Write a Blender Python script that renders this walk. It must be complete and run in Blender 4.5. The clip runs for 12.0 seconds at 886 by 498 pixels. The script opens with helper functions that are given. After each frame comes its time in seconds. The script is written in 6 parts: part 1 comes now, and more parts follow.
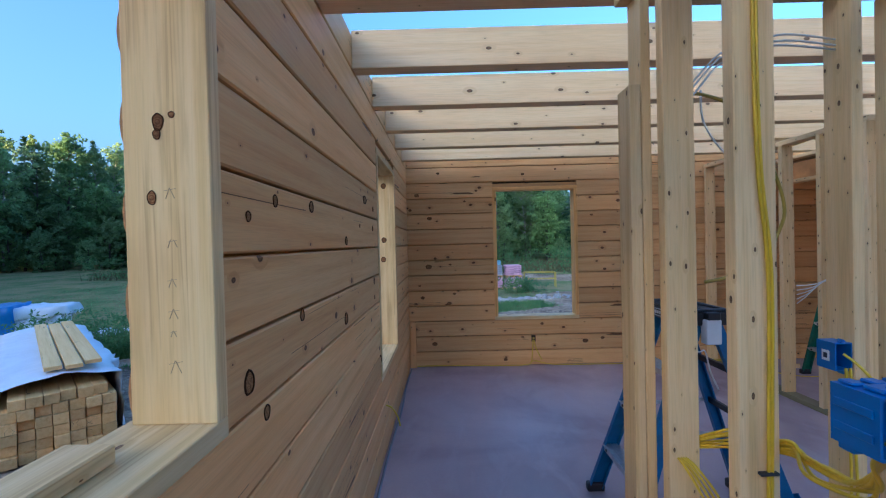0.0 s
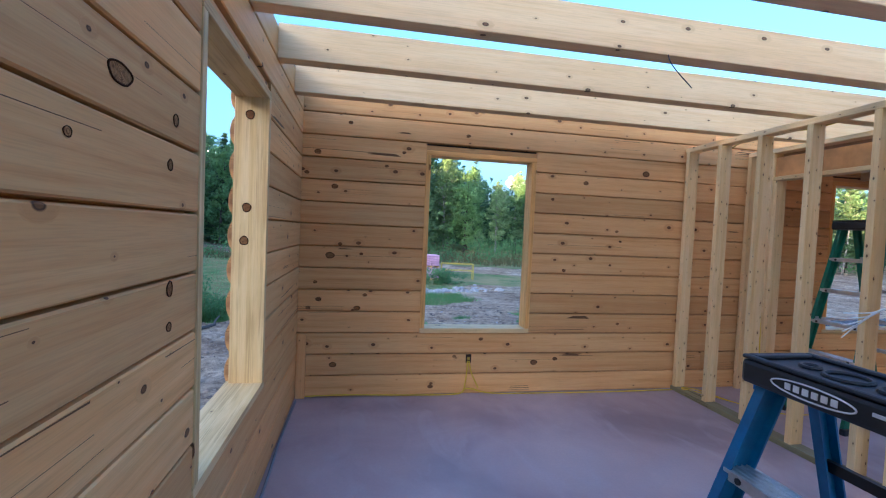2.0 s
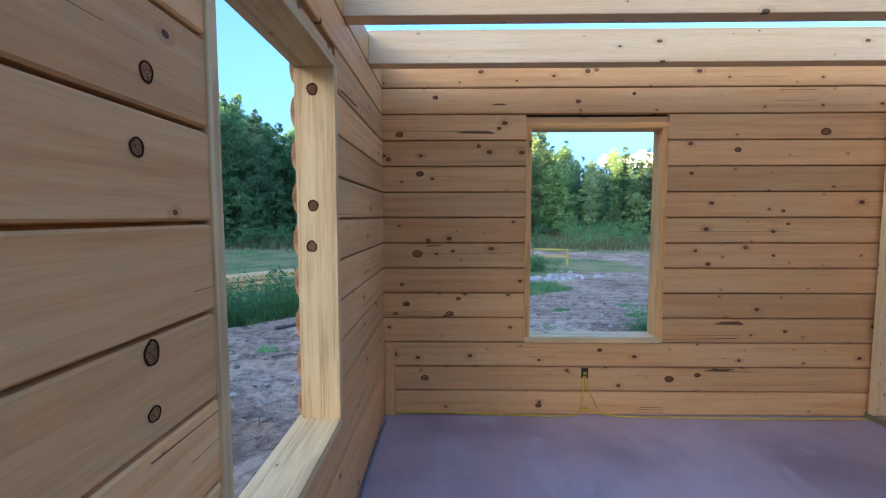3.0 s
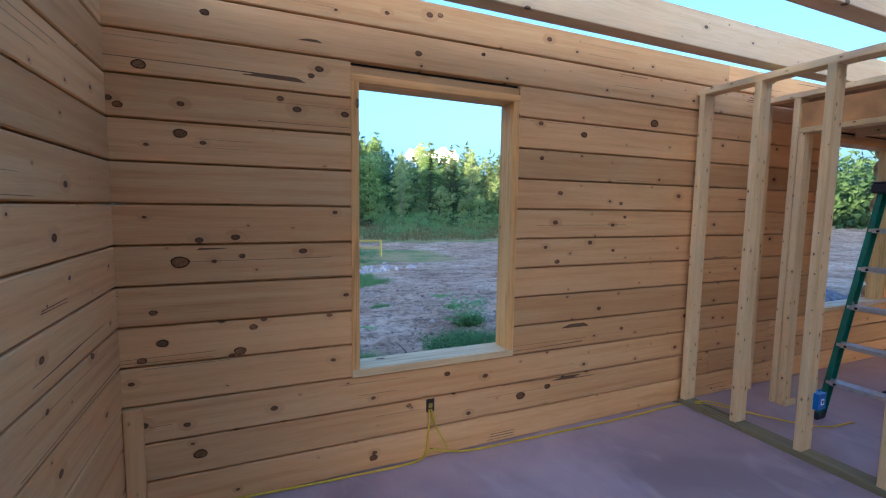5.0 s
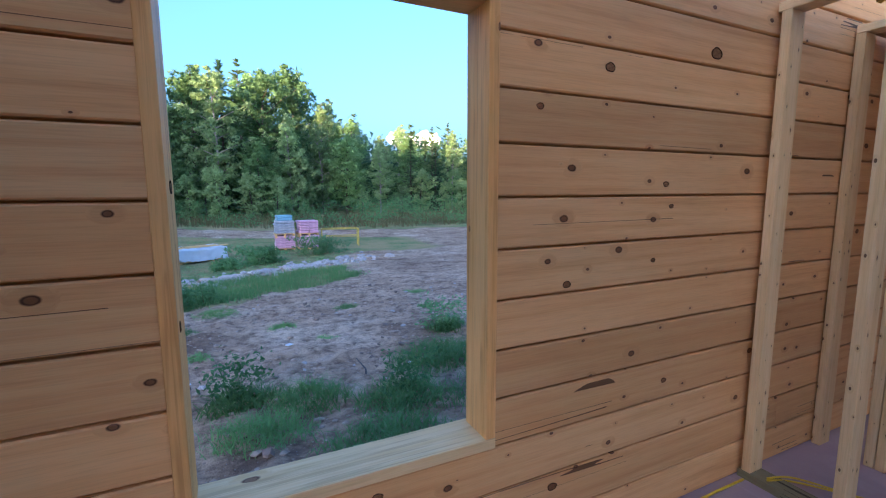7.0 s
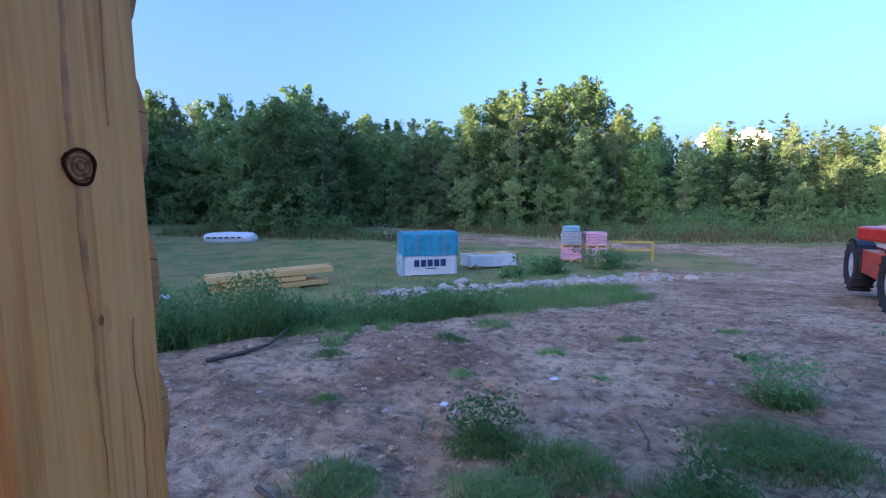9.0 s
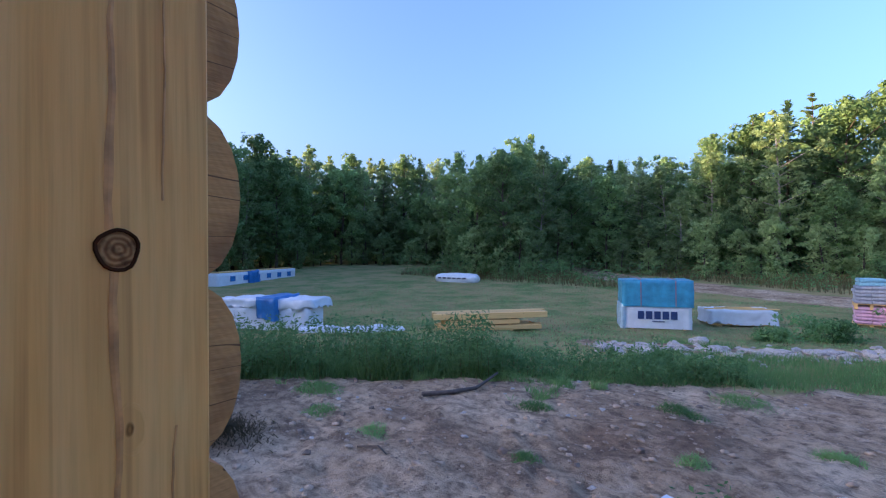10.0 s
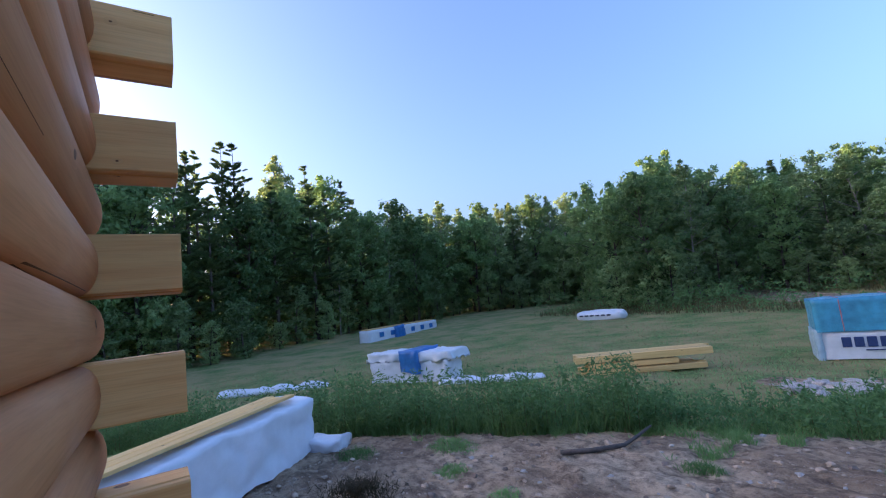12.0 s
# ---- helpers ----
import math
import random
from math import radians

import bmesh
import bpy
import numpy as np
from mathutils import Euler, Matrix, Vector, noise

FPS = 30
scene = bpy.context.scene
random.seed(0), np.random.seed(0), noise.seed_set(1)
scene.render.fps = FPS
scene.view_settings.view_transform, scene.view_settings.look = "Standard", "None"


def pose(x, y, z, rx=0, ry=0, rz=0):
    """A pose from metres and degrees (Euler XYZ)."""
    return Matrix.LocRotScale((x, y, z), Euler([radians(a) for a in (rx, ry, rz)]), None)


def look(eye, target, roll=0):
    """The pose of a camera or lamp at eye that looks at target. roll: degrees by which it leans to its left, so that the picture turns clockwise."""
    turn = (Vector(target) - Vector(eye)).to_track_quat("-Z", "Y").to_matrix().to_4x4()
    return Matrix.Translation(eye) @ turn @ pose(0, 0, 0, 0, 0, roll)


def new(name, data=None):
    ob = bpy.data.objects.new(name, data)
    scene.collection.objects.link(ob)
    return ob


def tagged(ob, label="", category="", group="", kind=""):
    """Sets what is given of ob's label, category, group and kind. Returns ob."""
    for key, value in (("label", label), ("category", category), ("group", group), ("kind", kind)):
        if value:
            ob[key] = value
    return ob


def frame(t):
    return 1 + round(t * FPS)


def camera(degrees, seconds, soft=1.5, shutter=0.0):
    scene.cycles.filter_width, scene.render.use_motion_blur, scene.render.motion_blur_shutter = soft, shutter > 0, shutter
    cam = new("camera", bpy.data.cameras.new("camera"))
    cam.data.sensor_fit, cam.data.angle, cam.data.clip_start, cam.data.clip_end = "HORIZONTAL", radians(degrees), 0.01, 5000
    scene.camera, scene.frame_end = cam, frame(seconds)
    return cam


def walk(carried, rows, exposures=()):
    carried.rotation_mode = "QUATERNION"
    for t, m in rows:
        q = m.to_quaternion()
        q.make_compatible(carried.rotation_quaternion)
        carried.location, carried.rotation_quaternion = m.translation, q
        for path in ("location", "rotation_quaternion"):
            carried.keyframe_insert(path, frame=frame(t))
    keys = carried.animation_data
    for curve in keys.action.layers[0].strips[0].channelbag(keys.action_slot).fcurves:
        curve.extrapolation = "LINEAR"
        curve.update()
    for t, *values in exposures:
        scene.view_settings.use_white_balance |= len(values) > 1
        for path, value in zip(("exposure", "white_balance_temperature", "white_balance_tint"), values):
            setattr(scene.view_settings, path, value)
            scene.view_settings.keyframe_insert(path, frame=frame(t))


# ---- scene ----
cam = camera(90.3, 12.0, soft=1.15)
PATH = [
    (0, (0.064, -0.381, 1.438), (0.051, 1.618, 1.413), -1.4),
    (0.5, (0.01, -0.03, 1.438), (0.391, 1.933, 1.408), -1.2),
    (1, (0.093, 0.337, 1.397), (0.605, 2.27, 1.375), 0.6),
    (1.5, (0.125, 0.69, 1.398), (0.535, 2.648, 1.361), 1.9),
    (2, (0.109, 1.057, 1.4), (0.473, 3.022, 1.322), 2.5),
    (2.5, (0.094, 1.338, 1.411), (0.105, 3.335, 1.293), -0.2),
    (2.7, (0.1, 1.457, 1.437), (0.045, 3.452, 1.302), -0.0),
    (4.3, (0.038, 2.267, 1.425), (0.418, 4.224, 1.26), 0.1),
    (4.5, (0.076, 2.339, 1.439), (0.542, 4.278, 1.285), 0.2),
    (5, (0.165, 2.506, 1.425), (0.95, 4.336, 1.239), 0.8),
    (5.5, (0.286, 2.746, 1.413), (1.476, 4.342, 1.222), 2.2),
    (6, (0.408, 3.01, 1.406), (1.68, 4.532, 1.145), 1.0),
    (6.5, (0.626, 3.255, 1.431), (1.577, 4.994, 1.165), -0.2),
    (6.7, (0.714, 3.34, 1.446), (1.62, 5.104, 1.181), -0.3),
    (8.3, (0.953, 4.205, 1.412), (1.004, 6.193, 1.196), 0.5),
    (8.5, (1.009, 4.291, 1.422), (0.876, 6.274, 1.204), 0.4),
    (9, (1.074, 4.464, 1.418), (0.685, 6.415, 1.217), -0.6),
    (9.5, (1.07, 4.571, 1.446), (0.283, 6.409, 1.405), -0.3),
    (10, (1.092, 4.698, 1.455), (-0.17, 6.25, 1.459), -0.4),
    (10.4, (1.131, 4.852, 1.465), (-0.231, 6.317, 1.483), -0.6),
    (10.5, (1.147, 4.885, 1.467), (-0.206, 6.357, 1.486), -0.8),
    (11, (1.188, 5.003, 1.478), (-0.13, 6.504, 1.571), -4.8),
    (11.5, (1.175, 5.052, 1.466), (-0.272, 6.426, 1.601), -5.7),
    (12, (1.148, 5.054, 1.484), (-0.502, 6.158, 1.719), -6.4),
]
walk(cam, [(t, look(eye, target, roll)) for t, eye, target, roll in PATH], [(0, 2.6, 5150, 12), (1, 2.92, 5200, 14), (2.5, 3.05, 5250, 14), (4.5, 2.95, 5050, 14), (5.5, 2.92, 5150, 16), (6.7, 2.88, 5150, 18), (8.3, 2.6, 5150, 29), (9.5, 2.57, 5600, 30), (12, 2.57, 6200, 29)])

# ---- world, sun, exposure ----
SUN_EL, SUN_AZ = 6.5, 135.0   # degrees; azimuth of the sun as seen from the place, counter-clockwise from +y
world = bpy.data.worlds.new("sky_world")
scene.world = world
world.use_nodes = True
wn = world.node_tree
wn.nodes.clear()
sky = wn.nodes.new("ShaderNodeTexSky")
sky.sky_type = "NISHITA"
sky.sun_disc = False
sky.sun_elevation = radians(SUN_EL)
sky.sun_rotation = radians(-SUN_AZ)
sky.altitude, sky.air_density, sky.dust_density, sky.ozone_density = 300, 1.0, 8.0, 3.0
bg = wn.nodes.new("ShaderNodeBackground")
bg.inputs["Strength"].default_value = 0.15
wo = wn.nodes.new("ShaderNodeOutputWorld")
wn.links.new(sky.outputs[0], bg.inputs[0])
wn.links.new(bg.outputs[0], wo.inputs[0])
sun = new("sun", bpy.data.lights.new("sun", "SUN"))
sun.data.energy, sun.data.angle, sun.data.color = 3.8, radians(0.5), (1.0, 0.66, 0.28)
sd = Vector((-math.sin(radians(SUN_AZ)), math.cos(radians(SUN_AZ)), math.tan(radians(SUN_EL))))
sun.matrix_world = look(sd * 200, (0, 0, 0))

# ---- materials ----
MATS = {}


def mat(name, rough=0.6, metal=0.0):
    m = bpy.data.materials.new(name)
    m.use_nodes = True
    nt = m.node_tree
    b = nt.nodes["Principled BSDF"]
    b.inputs["Roughness"].default_value, b.inputs["Metallic"].default_value = rough, metal
    MATS[name] = m
    return m, nt, b


def node(nt, kind, inputs=None, **props):
    n = nt.nodes.new("ShaderNode" + kind)
    for k, v in props.items():
        if k == "operation":
            n.operation = v
        elif k == "data_type":
            n.data_type = v
        elif k == "blend_type":
            n.blend_type = v
        elif k == "feature":
            n.feature = v
        elif k == "voronoi_dimensions":
            n.voronoi_dimensions = v
    for k, v in (inputs or {}).items():
        if hasattr(v, "links") or hasattr(v, "is_linked"):
            nt.links.new(v, n.inputs[k])
        else:
            n.inputs[k].default_value = v
    return n


def ramp(nt, fac, stops):
    r = nt.nodes.new("ShaderNodeValToRGB")
    e = r.color_ramp.elements
    while len(e) < len(stops):
        e.new(0.5)
    for i, (p, c) in enumerate(stops):
        e[i].position, e[i].color = p, (*c, 1) if len(c) == 3 else c
    nt.links.new(fac, r.inputs[0])
    return r.outputs[0]


def mixc(nt, fac, a, b, blend="MIX"):
    n = nt.nodes.new("ShaderNodeMix")
    n.data_type, n.blend_type = "RGBA", blend
    for sock, v in ((n.inputs[0], fac), (n.inputs[6], a), (n.inputs[7], b)):
        if hasattr(v, "is_linked"):
            nt.links.new(v, sock)
        else:
            sock.default_value = v if isinstance(v, float) else (*v, 1)
    return n.outputs[2]


def mth(nt, op, a, b=0.0, clamp=False):
    n = nt.nodes.new("ShaderNodeMath")
    n.operation, n.use_clamp = op, clamp
    for sock, v in ((n.inputs[0], a), (n.inputs[1], b)):
        if hasattr(v, "is_linked"):
            nt.links.new(v, sock)
        else:
            sock.default_value = v
    return n.outputs[0]


def scaled(nt, vec, s):
    n = nt.nodes.new("ShaderNodeVectorMath")
    n.operation = "MULTIPLY"
    nt.links.new(vec, n.inputs[0])
    n.inputs[1].default_value = s
    return n.outputs[0]


def bumped(nt, b, height, strength, dist=0.002):
    n = nt.nodes.new("ShaderNodeBump")
    n.inputs["Strength"].default_value, n.inputs["Distance"].default_value = strength, dist
    nt.links.new(height, n.inputs["Height"])
    nt.links.new(n.outputs[0], b.inputs["Normal"])


def pine(name, pale, warm, dark, knots=0.45, knot_scale=(4.4, 3.2, 6.5), rough=0.55, vary=0.35, checks=True, streak=0.0):
    """Planed pine whose grain runs along the piece's local x axis, with round knots and rings round them."""
    m, nt, b = mat(name, rough)
    b.inputs["Specular IOR Level"].default_value = 0.2
    tc = nt.nodes.new("ShaderNodeTexCoord").outputs["Object"]
    info = nt.nodes.new("ShaderNodeObjectInfo")
    shift = nt.nodes.new("ShaderNodeVectorMath")
    shift.operation = "MULTIPLY_ADD"
    comb = nt.nodes.new("ShaderNodeCombineXYZ")
    for i in range(3):
        nt.links.new(info.outputs["Random"], comb.inputs[i])
    nt.links.new(comb.outputs[0], shift.inputs[0])
    shift.inputs[1].default_value = (37.0, 19.0, 53.0)
    nt.links.new(tc, shift.inputs[2])
    p = shift.outputs[0]
    xyz = nt.nodes.new("ShaderNodeSeparateXYZ")
    nt.links.new(p, xyz.inputs[0])
    flat = nt.nodes.new("ShaderNodeCombineXYZ")
    nt.links.new(mth(nt, "MULTIPLY", xyz.outputs[0], knot_scale[0]), flat.inputs[0])
    nt.links.new(mth(nt, "MULTIPLY", mth(nt, "ADD", xyz.outputs[2], mth(nt, "MULTIPLY", xyz.outputs[1], 0.8)), knot_scale[2]), flat.inputs[1])
    vor = node(nt, "TexVoronoi", {"Vector": flat.outputs[0], "Scale": 1.0, "Randomness": 1.0}, feature="F1", voronoi_dimensions="2D")
    sep = nt.nodes.new("ShaderNodeSeparateColor")
    nt.links.new(vor.outputs["Color"], sep.inputs[0])
    has = mth(nt, "LESS_THAN", sep.outputs[0], knots)
    size = mth(nt, "MULTIPLY_ADD", mth(nt, "POWER", sep.outputs[1], 1.8), 0.05)
    nt.nodes[-1].inputs[2].default_value = 0.017
    wob = node(nt, "TexNoise", {"Vector": p, "Scale": 45.0, "Detail": 2.0})
    d = mth(nt, "MULTIPLY_ADD", wob.outputs["Fac"], 0.03)
    nt.links.new(vor.outputs["Distance"], nt.nodes[-1].inputs[2])
    rel = mth(nt, "DIVIDE", d, size)
    near = mth(nt, "SUBTRACT", 1.75, rel, True)
    core = mth(nt, "MULTIPLY", mth(nt, "MULTIPLY", near, 3.0, True), has)
    ringd = mth(nt, "ABSOLUTE", mth(nt, "SUBTRACT", rel, 1.25))
    ring = mth(nt, "MULTIPLY", mth(nt, "SUBTRACT", 1.0, mth(nt, "MULTIPLY", ringd, 4.0), True), has)
    halo = mth(nt, "MULTIPLY", mth(nt, "MULTIPLY", mth(nt, "SUBTRACT", 4.2, rel, True), 0.5), has)
    bend = nt.nodes.new("ShaderNodeVectorMath")
    bend.operation = "ADD"
    off = nt.nodes.new("ShaderNodeCombineXYZ")
    push = mth(nt, "MULTIPLY", halo, 0.03)
    nt.links.new(push, off.inputs[1])
    nt.links.new(push, off.inputs[2])
    nt.links.new(p, bend.inputs[0])
    nt.links.new(off.outputs[0], bend.inputs[1])
    grain = node(nt, "TexNoise", {"Vector": scaled(nt, bend.outputs[0], (1.1, 30.0, 30.0)), "Scale": 1.0, "Detail": 5.0, "Roughness": 0.6})
    fine = node(nt, "TexNoise", {"Vector": scaled(nt, bend.outputs[0], (9.0, 260.0, 260.0)), "Scale": 1.0, "Detail": 3.0})
    big = node(nt, "TexNoise", {"Vector": scaled(nt, p, (0.7, 3.0, 3.0)), "Scale": 1.0, "Detail": 2.0})
    g = ramp(nt, grain.outputs["Fac"], [(0.25, tuple(0.88 * a for a in warm)), (0.44, tuple(0.5 * a + 0.5 * c for a, c in zip(warm, pale))), (0.6, pale), (0.8, pale)])
    tone = mth(nt, "MULTIPLY_ADD", info.outputs["Random"], vary)
    nt.nodes[-1].inputs[2].default_value = 1.0 - vary * 0.6
    col = mixc(nt, ramp(nt, big.outputs["Fac"], [(0.35, (0, 0, 0)), (0.7, (0.55, 0.55, 0.55))]), g, warm)
    col = mixc(nt, mth(nt, "MULTIPLY", mth(nt, "SUBTRACT", fine.outputs["Fac"], 0.45, True), 0.5), col, dark)
    col = mixc(nt, mth(nt, "MULTIPLY", halo, 0.5), col, tuple(0.6 * a + 0.4 * c for a, c in zip(warm, dark)))
    knotc = mixc(nt, wob.outputs["Fac"], tuple(c * 0.3 for c in dark), tuple(0.14 * a + 0.86 * c for a, c in zip(warm, dark)))
    col = mixc(nt, mth(nt, "MULTIPLY", core, 0.92), col, knotc)
    col = mixc(nt, mth(nt, "MULTIPLY", ring, 0.85), col, tuple(c * 0.22 for c in dark))
    if checks:
        split = node(nt, "TexNoise", {"Vector": scaled(nt, p, (0.13, 13.0, 13.0)), "Scale": 1.0, "Detail": 1.0})
        where = node(nt, "TexNoise", {"Vector": scaled(nt, p, (1.3, 2.0, 2.0)), "Scale": 1.0, "Detail": 1.0})
        line = mth(nt, "LESS_THAN", mth(nt, "ABSOLUTE", mth(nt, "SUBTRACT", split.outputs["Fac"], 0.5)), 0.005)
        line = mth(nt, "MULTIPLY", line, mth(nt, "GREATER_THAN", where.outputs["Fac"], 0.6))
        col = mixc(nt, mth(nt, "MULTIPLY", line, 0.85), col, tuple(c * 0.3 for c in dark))
    if streak:
        wide = node(nt, "TexNoise", {"Vector": scaled(nt, p, (0.6, 34.0, 34.0)), "Scale": 1.0, "Detail": 3.0, "Distortion": 0.8})
        cloud = node(nt, "TexNoise", {"Vector": scaled(nt, p, (3.2, 16.0, 16.0)), "Scale": 1.0, "Detail": 4.0})
        thin = mth(nt, "SUBTRACT", 1.0, mth(nt, "MULTIPLY", mth(nt, "ABSOLUTE", mth(nt, "SUBTRACT", wide.outputs["Fac"], 0.5)), 14.0), True)
        resin = tuple(0.45 * a + 0.55 * c for a, c in zip(warm, dark))
        col = mixc(nt, mth(nt, "MULTIPLY", ramp(nt, cloud.outputs["Fac"], [(0.5, (0, 0, 0)), (0.72, (1, 1, 1))]), streak * 0.6), col, resin)
        col = mixc(nt, mth(nt, "MULTIPLY", mth(nt, "MULTIPLY", thin, ramp(nt, cloud.outputs["Fac"], [(0.4, (0.05, 0.05, 0.05)), (0.54, (1, 1, 1))])), streak), col, resin)
    sc = nt.nodes.new("ShaderNodeCombineColor")
    for i in range(3):
        nt.links.new(tone, sc.inputs[i])
    col = mixc(nt, 1.0, col, sc.outputs[0], "MULTIPLY")
    nt.links.new(col, b.inputs["Base Color"])
    bumped(nt, b, mth(nt, "ADD", mth(nt, "MULTIPLY", grain.outputs["Fac"], 0.5), mth(nt, "ADD", fine.outputs["Fac"], core)), 0.25, 0.001)
    return m


def plain(name, col, rough=0.5, metal=0.0, vary=0.15, scale=14.0, bump=0.1, col2=None):
    m, nt, b = mat(name, rough, metal)
    tc = nt.nodes.new("ShaderNodeTexCoord").outputs["Object"]
    n1 = node(nt, "TexNoise", {"Vector": tc, "Scale": scale, "Detail": 5.0})
    n2 = node(nt, "TexNoise", {"Vector": tc, "Scale": scale * 9, "Detail": 3.0})
    lo = tuple(c * (1 - vary) for c in col)
    hi = col2 or tuple(min(1, c * (1 + vary)) for c in col)
    c = mixc(nt, ramp(nt, n1.outputs["Fac"], [(0.3, (0, 0, 0)), (0.7, (1, 1, 1))]), lo, hi)
    c = mixc(nt, mth(nt, "MULTIPLY", n2.outputs["Fac"], 0.25), c, tuple(x * 0.7 for x in col))
    nt.links.new(c, b.inputs["Base Color"])
    nt.links.new(mth(nt, "MULTIPLY_ADD", n2.outputs["Fac"], 0.2), b.inputs["Roughness"])
    nt.nodes[-1].inputs[2].default_value = max(0.02, rough - 0.1)
    bumped(nt, b, mth(nt, "ADD", n1.outputs["Fac"], n2.outputs["Fac"]), bump, 0.002)
    return m


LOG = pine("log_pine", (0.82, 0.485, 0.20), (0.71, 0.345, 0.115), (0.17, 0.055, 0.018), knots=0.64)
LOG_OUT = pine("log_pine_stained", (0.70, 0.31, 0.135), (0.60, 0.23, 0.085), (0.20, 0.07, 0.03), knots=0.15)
JAMB_PALE = pine("jamb_pine_pale", (0.80, 0.60, 0.31), (0.72, 0.48, 0.20), (0.24, 0.09, 0.03), streak=0.6, knots=0.2, checks=False, knot_scale=(3.0, 5.0, 7.0))
JAMB = pine("jamb_pine", (0.92, 0.53, 0.19), (0.83, 0.40, 0.10), (0.26, 0.09, 0.025), streak=0.55, knots=0.12, checks=False, knot_scale=(3.0, 5.0, 7.0))
STUD = pine("stud_spruce", (0.86, 0.64, 0.34), (0.76, 0.50, 0.21), (0.14, 0.05, 0.018), knots=0.7, knot_scale=(8.5, 10.0, 19.0), vary=0.2, checks=False)
BEAM = pine("beam_pine", (0.88, 0.66, 0.39), (0.80, 0.54, 0.27), (0.16, 0.07, 0.03), knots=0.45, knot_scale=(5.0, 6.0, 9.0), vary=0.15, checks=False)
SILLP = pine("sill_plate_treated", (0.34, 0.30, 0.16), (0.27, 0.22, 0.11), (0.12, 0.09, 0.04), knots=0.3)
HEADER = plain("laminated_header", (0.55, 0.26, 0.08), 0.75, vary=0.35, scale=6)
CREAM = pine("fresh_lumber", (0.84, 0.57, 0.25), (0.72, 0.43, 0.15), (0.3, 0.16, 0.06), knots=0.3)


def end_grain(name):
    """Sawn log end: growth rings round a pith below the log, saw marks, dark checks."""
    m, nt, b = mat(name, 0.8)
    tc = nt.nodes.new("ShaderNodeTexCoord").outputs["Object"]
    w = nt.nodes.new("ShaderNodeTexWave")
    w.wave_type, w.rings_direction = "RINGS", "X"
    nt.links.new(tc, w.inputs[0])
    w.inputs["Scale"].default_value, w.inputs["Distortion"].default_value, w.inputs["Detail"].default_value = 42.0, 2.5, 3.0
    n = node(nt, "TexNoise", {"Vector": scaled(nt, tc, (20.0, 30.0, 160.0)), "Scale": 1.0, "Detail": 3.0})
    big = node(nt, "TexNoise", {"Vector": tc, "Scale": 9.0, "Detail": 3.0})
    c = mixc(nt, mth(nt, "MULTIPLY", w.outputs["Fac"], 0.22), (0.60, 0.31, 0.11), (0.42, 0.19, 0.06))
    c = mixc(nt, mth(nt, "MULTIPLY", mth(nt, "SUBTRACT", n.outputs["Fac"], 0.4, True), 1.3), c, (0.36, 0.17, 0.06))
    c = mixc(nt, ramp(nt, big.outputs["Fac"], [(0.55, (0, 0, 0)), (0.72, (0.7, 0.7, 0.7))]), c, (0.2, 0.09, 0.035))
    saw = node(nt, "TexNoise", {"Vector": scaled(nt, tc, (2.0, 2.0, 26.0)), "Scale": 1.0, "Detail": 1.0})
    crack = mth(nt, "LESS_THAN", mth(nt, "ABSOLUTE", mth(nt, "SUBTRACT", saw.outputs["Fac"], 0.56)), 0.006)
    c = mixc(nt, mth(nt, "MULTIPLY", crack, 0.8), c, (0.07, 0.03, 0.012))
    nt.links.new(c, b.inputs["Base Color"])
    bumped(nt, b, n.outputs["Fac"], 0.8, 0.003)
    return m


END = end_grain("sawn_log_end")
CHINK = plain("dark_gap_strip", (0.02, 0.014, 0.01), 0.9)

# ---- building helpers ----


def bm_box(bm, lo, hi, bevel=0.0, segs=1):
    m = Matrix.Translation([(a + b) / 2 for a, b in zip(lo, hi)]) @ Matrix.Diagonal([max(1e-4, b - a) for a, b in zip(lo, hi)] + [1])
    r = bmesh.ops.create_cube(bm, size=1, matrix=m)
    if bevel:
        es = list({e for v in r["verts"] for e in v.link_edges})
        bmesh.ops.bevel(bm, geom=es, offset=bevel, segments=segs, affect="EDGES", profile=0.5)
    return bm


def bm_tube(bm, pts, r, n=8, r2=None):
    """A tube through points, tapered from r to r2."""
    pts = [Vector(p) for p in pts]
    rings = []
    for i, p in enumerate(pts):
        d = (pts[min(i + 1, len(pts) - 1)] - pts[max(i - 1, 0)]).normalized()
        a = d.orthogonal().normalized() if i == 0 else (rings_dir - d * rings_dir.dot(d)).normalized()
        rings_dir = a
        b = d.cross(a)
        rr = r + ((r2 if r2 is not None else r) - r) * i / max(1, len(pts) - 1)
        rings.append([bm.verts.new(p + (a * math.cos(2 * math.pi * k / n) + b * math.sin(2 * math.pi * k / n)) * rr) for k in range(n)])
    for u, v in zip(rings, rings[1:]):
        for k in range(n):
            bm.faces.new((u[k], u[(k + 1) % n], v[(k + 1) % n], v[k]))
    bm.faces.new(list(reversed(rings[0])))
    bm.faces.new(rings[-1])
    return bm


def bm_prism(bm, outline, axis, lo, hi):
    """Extrudes a 2D outline along an axis; outline coordinates fill the other two axes in order."""
    def at(p, s):
        q = list(p)
        q.insert(axis, s)
        return q
    a = [bm.verts.new(at(p, lo)) for p in outline]
    b = [bm.verts.new(at(p, hi)) for p in outline]
    n = len(outline)
    for k in range(n):
        bm.faces.new((a[k], a[(k + 1) % n], b[(k + 1) % n], b[k]))
    bm.faces.new(list(reversed(a)))
    bm.faces.new(b)
    bmesh.ops.recalc_face_normals(bm, faces=bm.faces)
    return bm


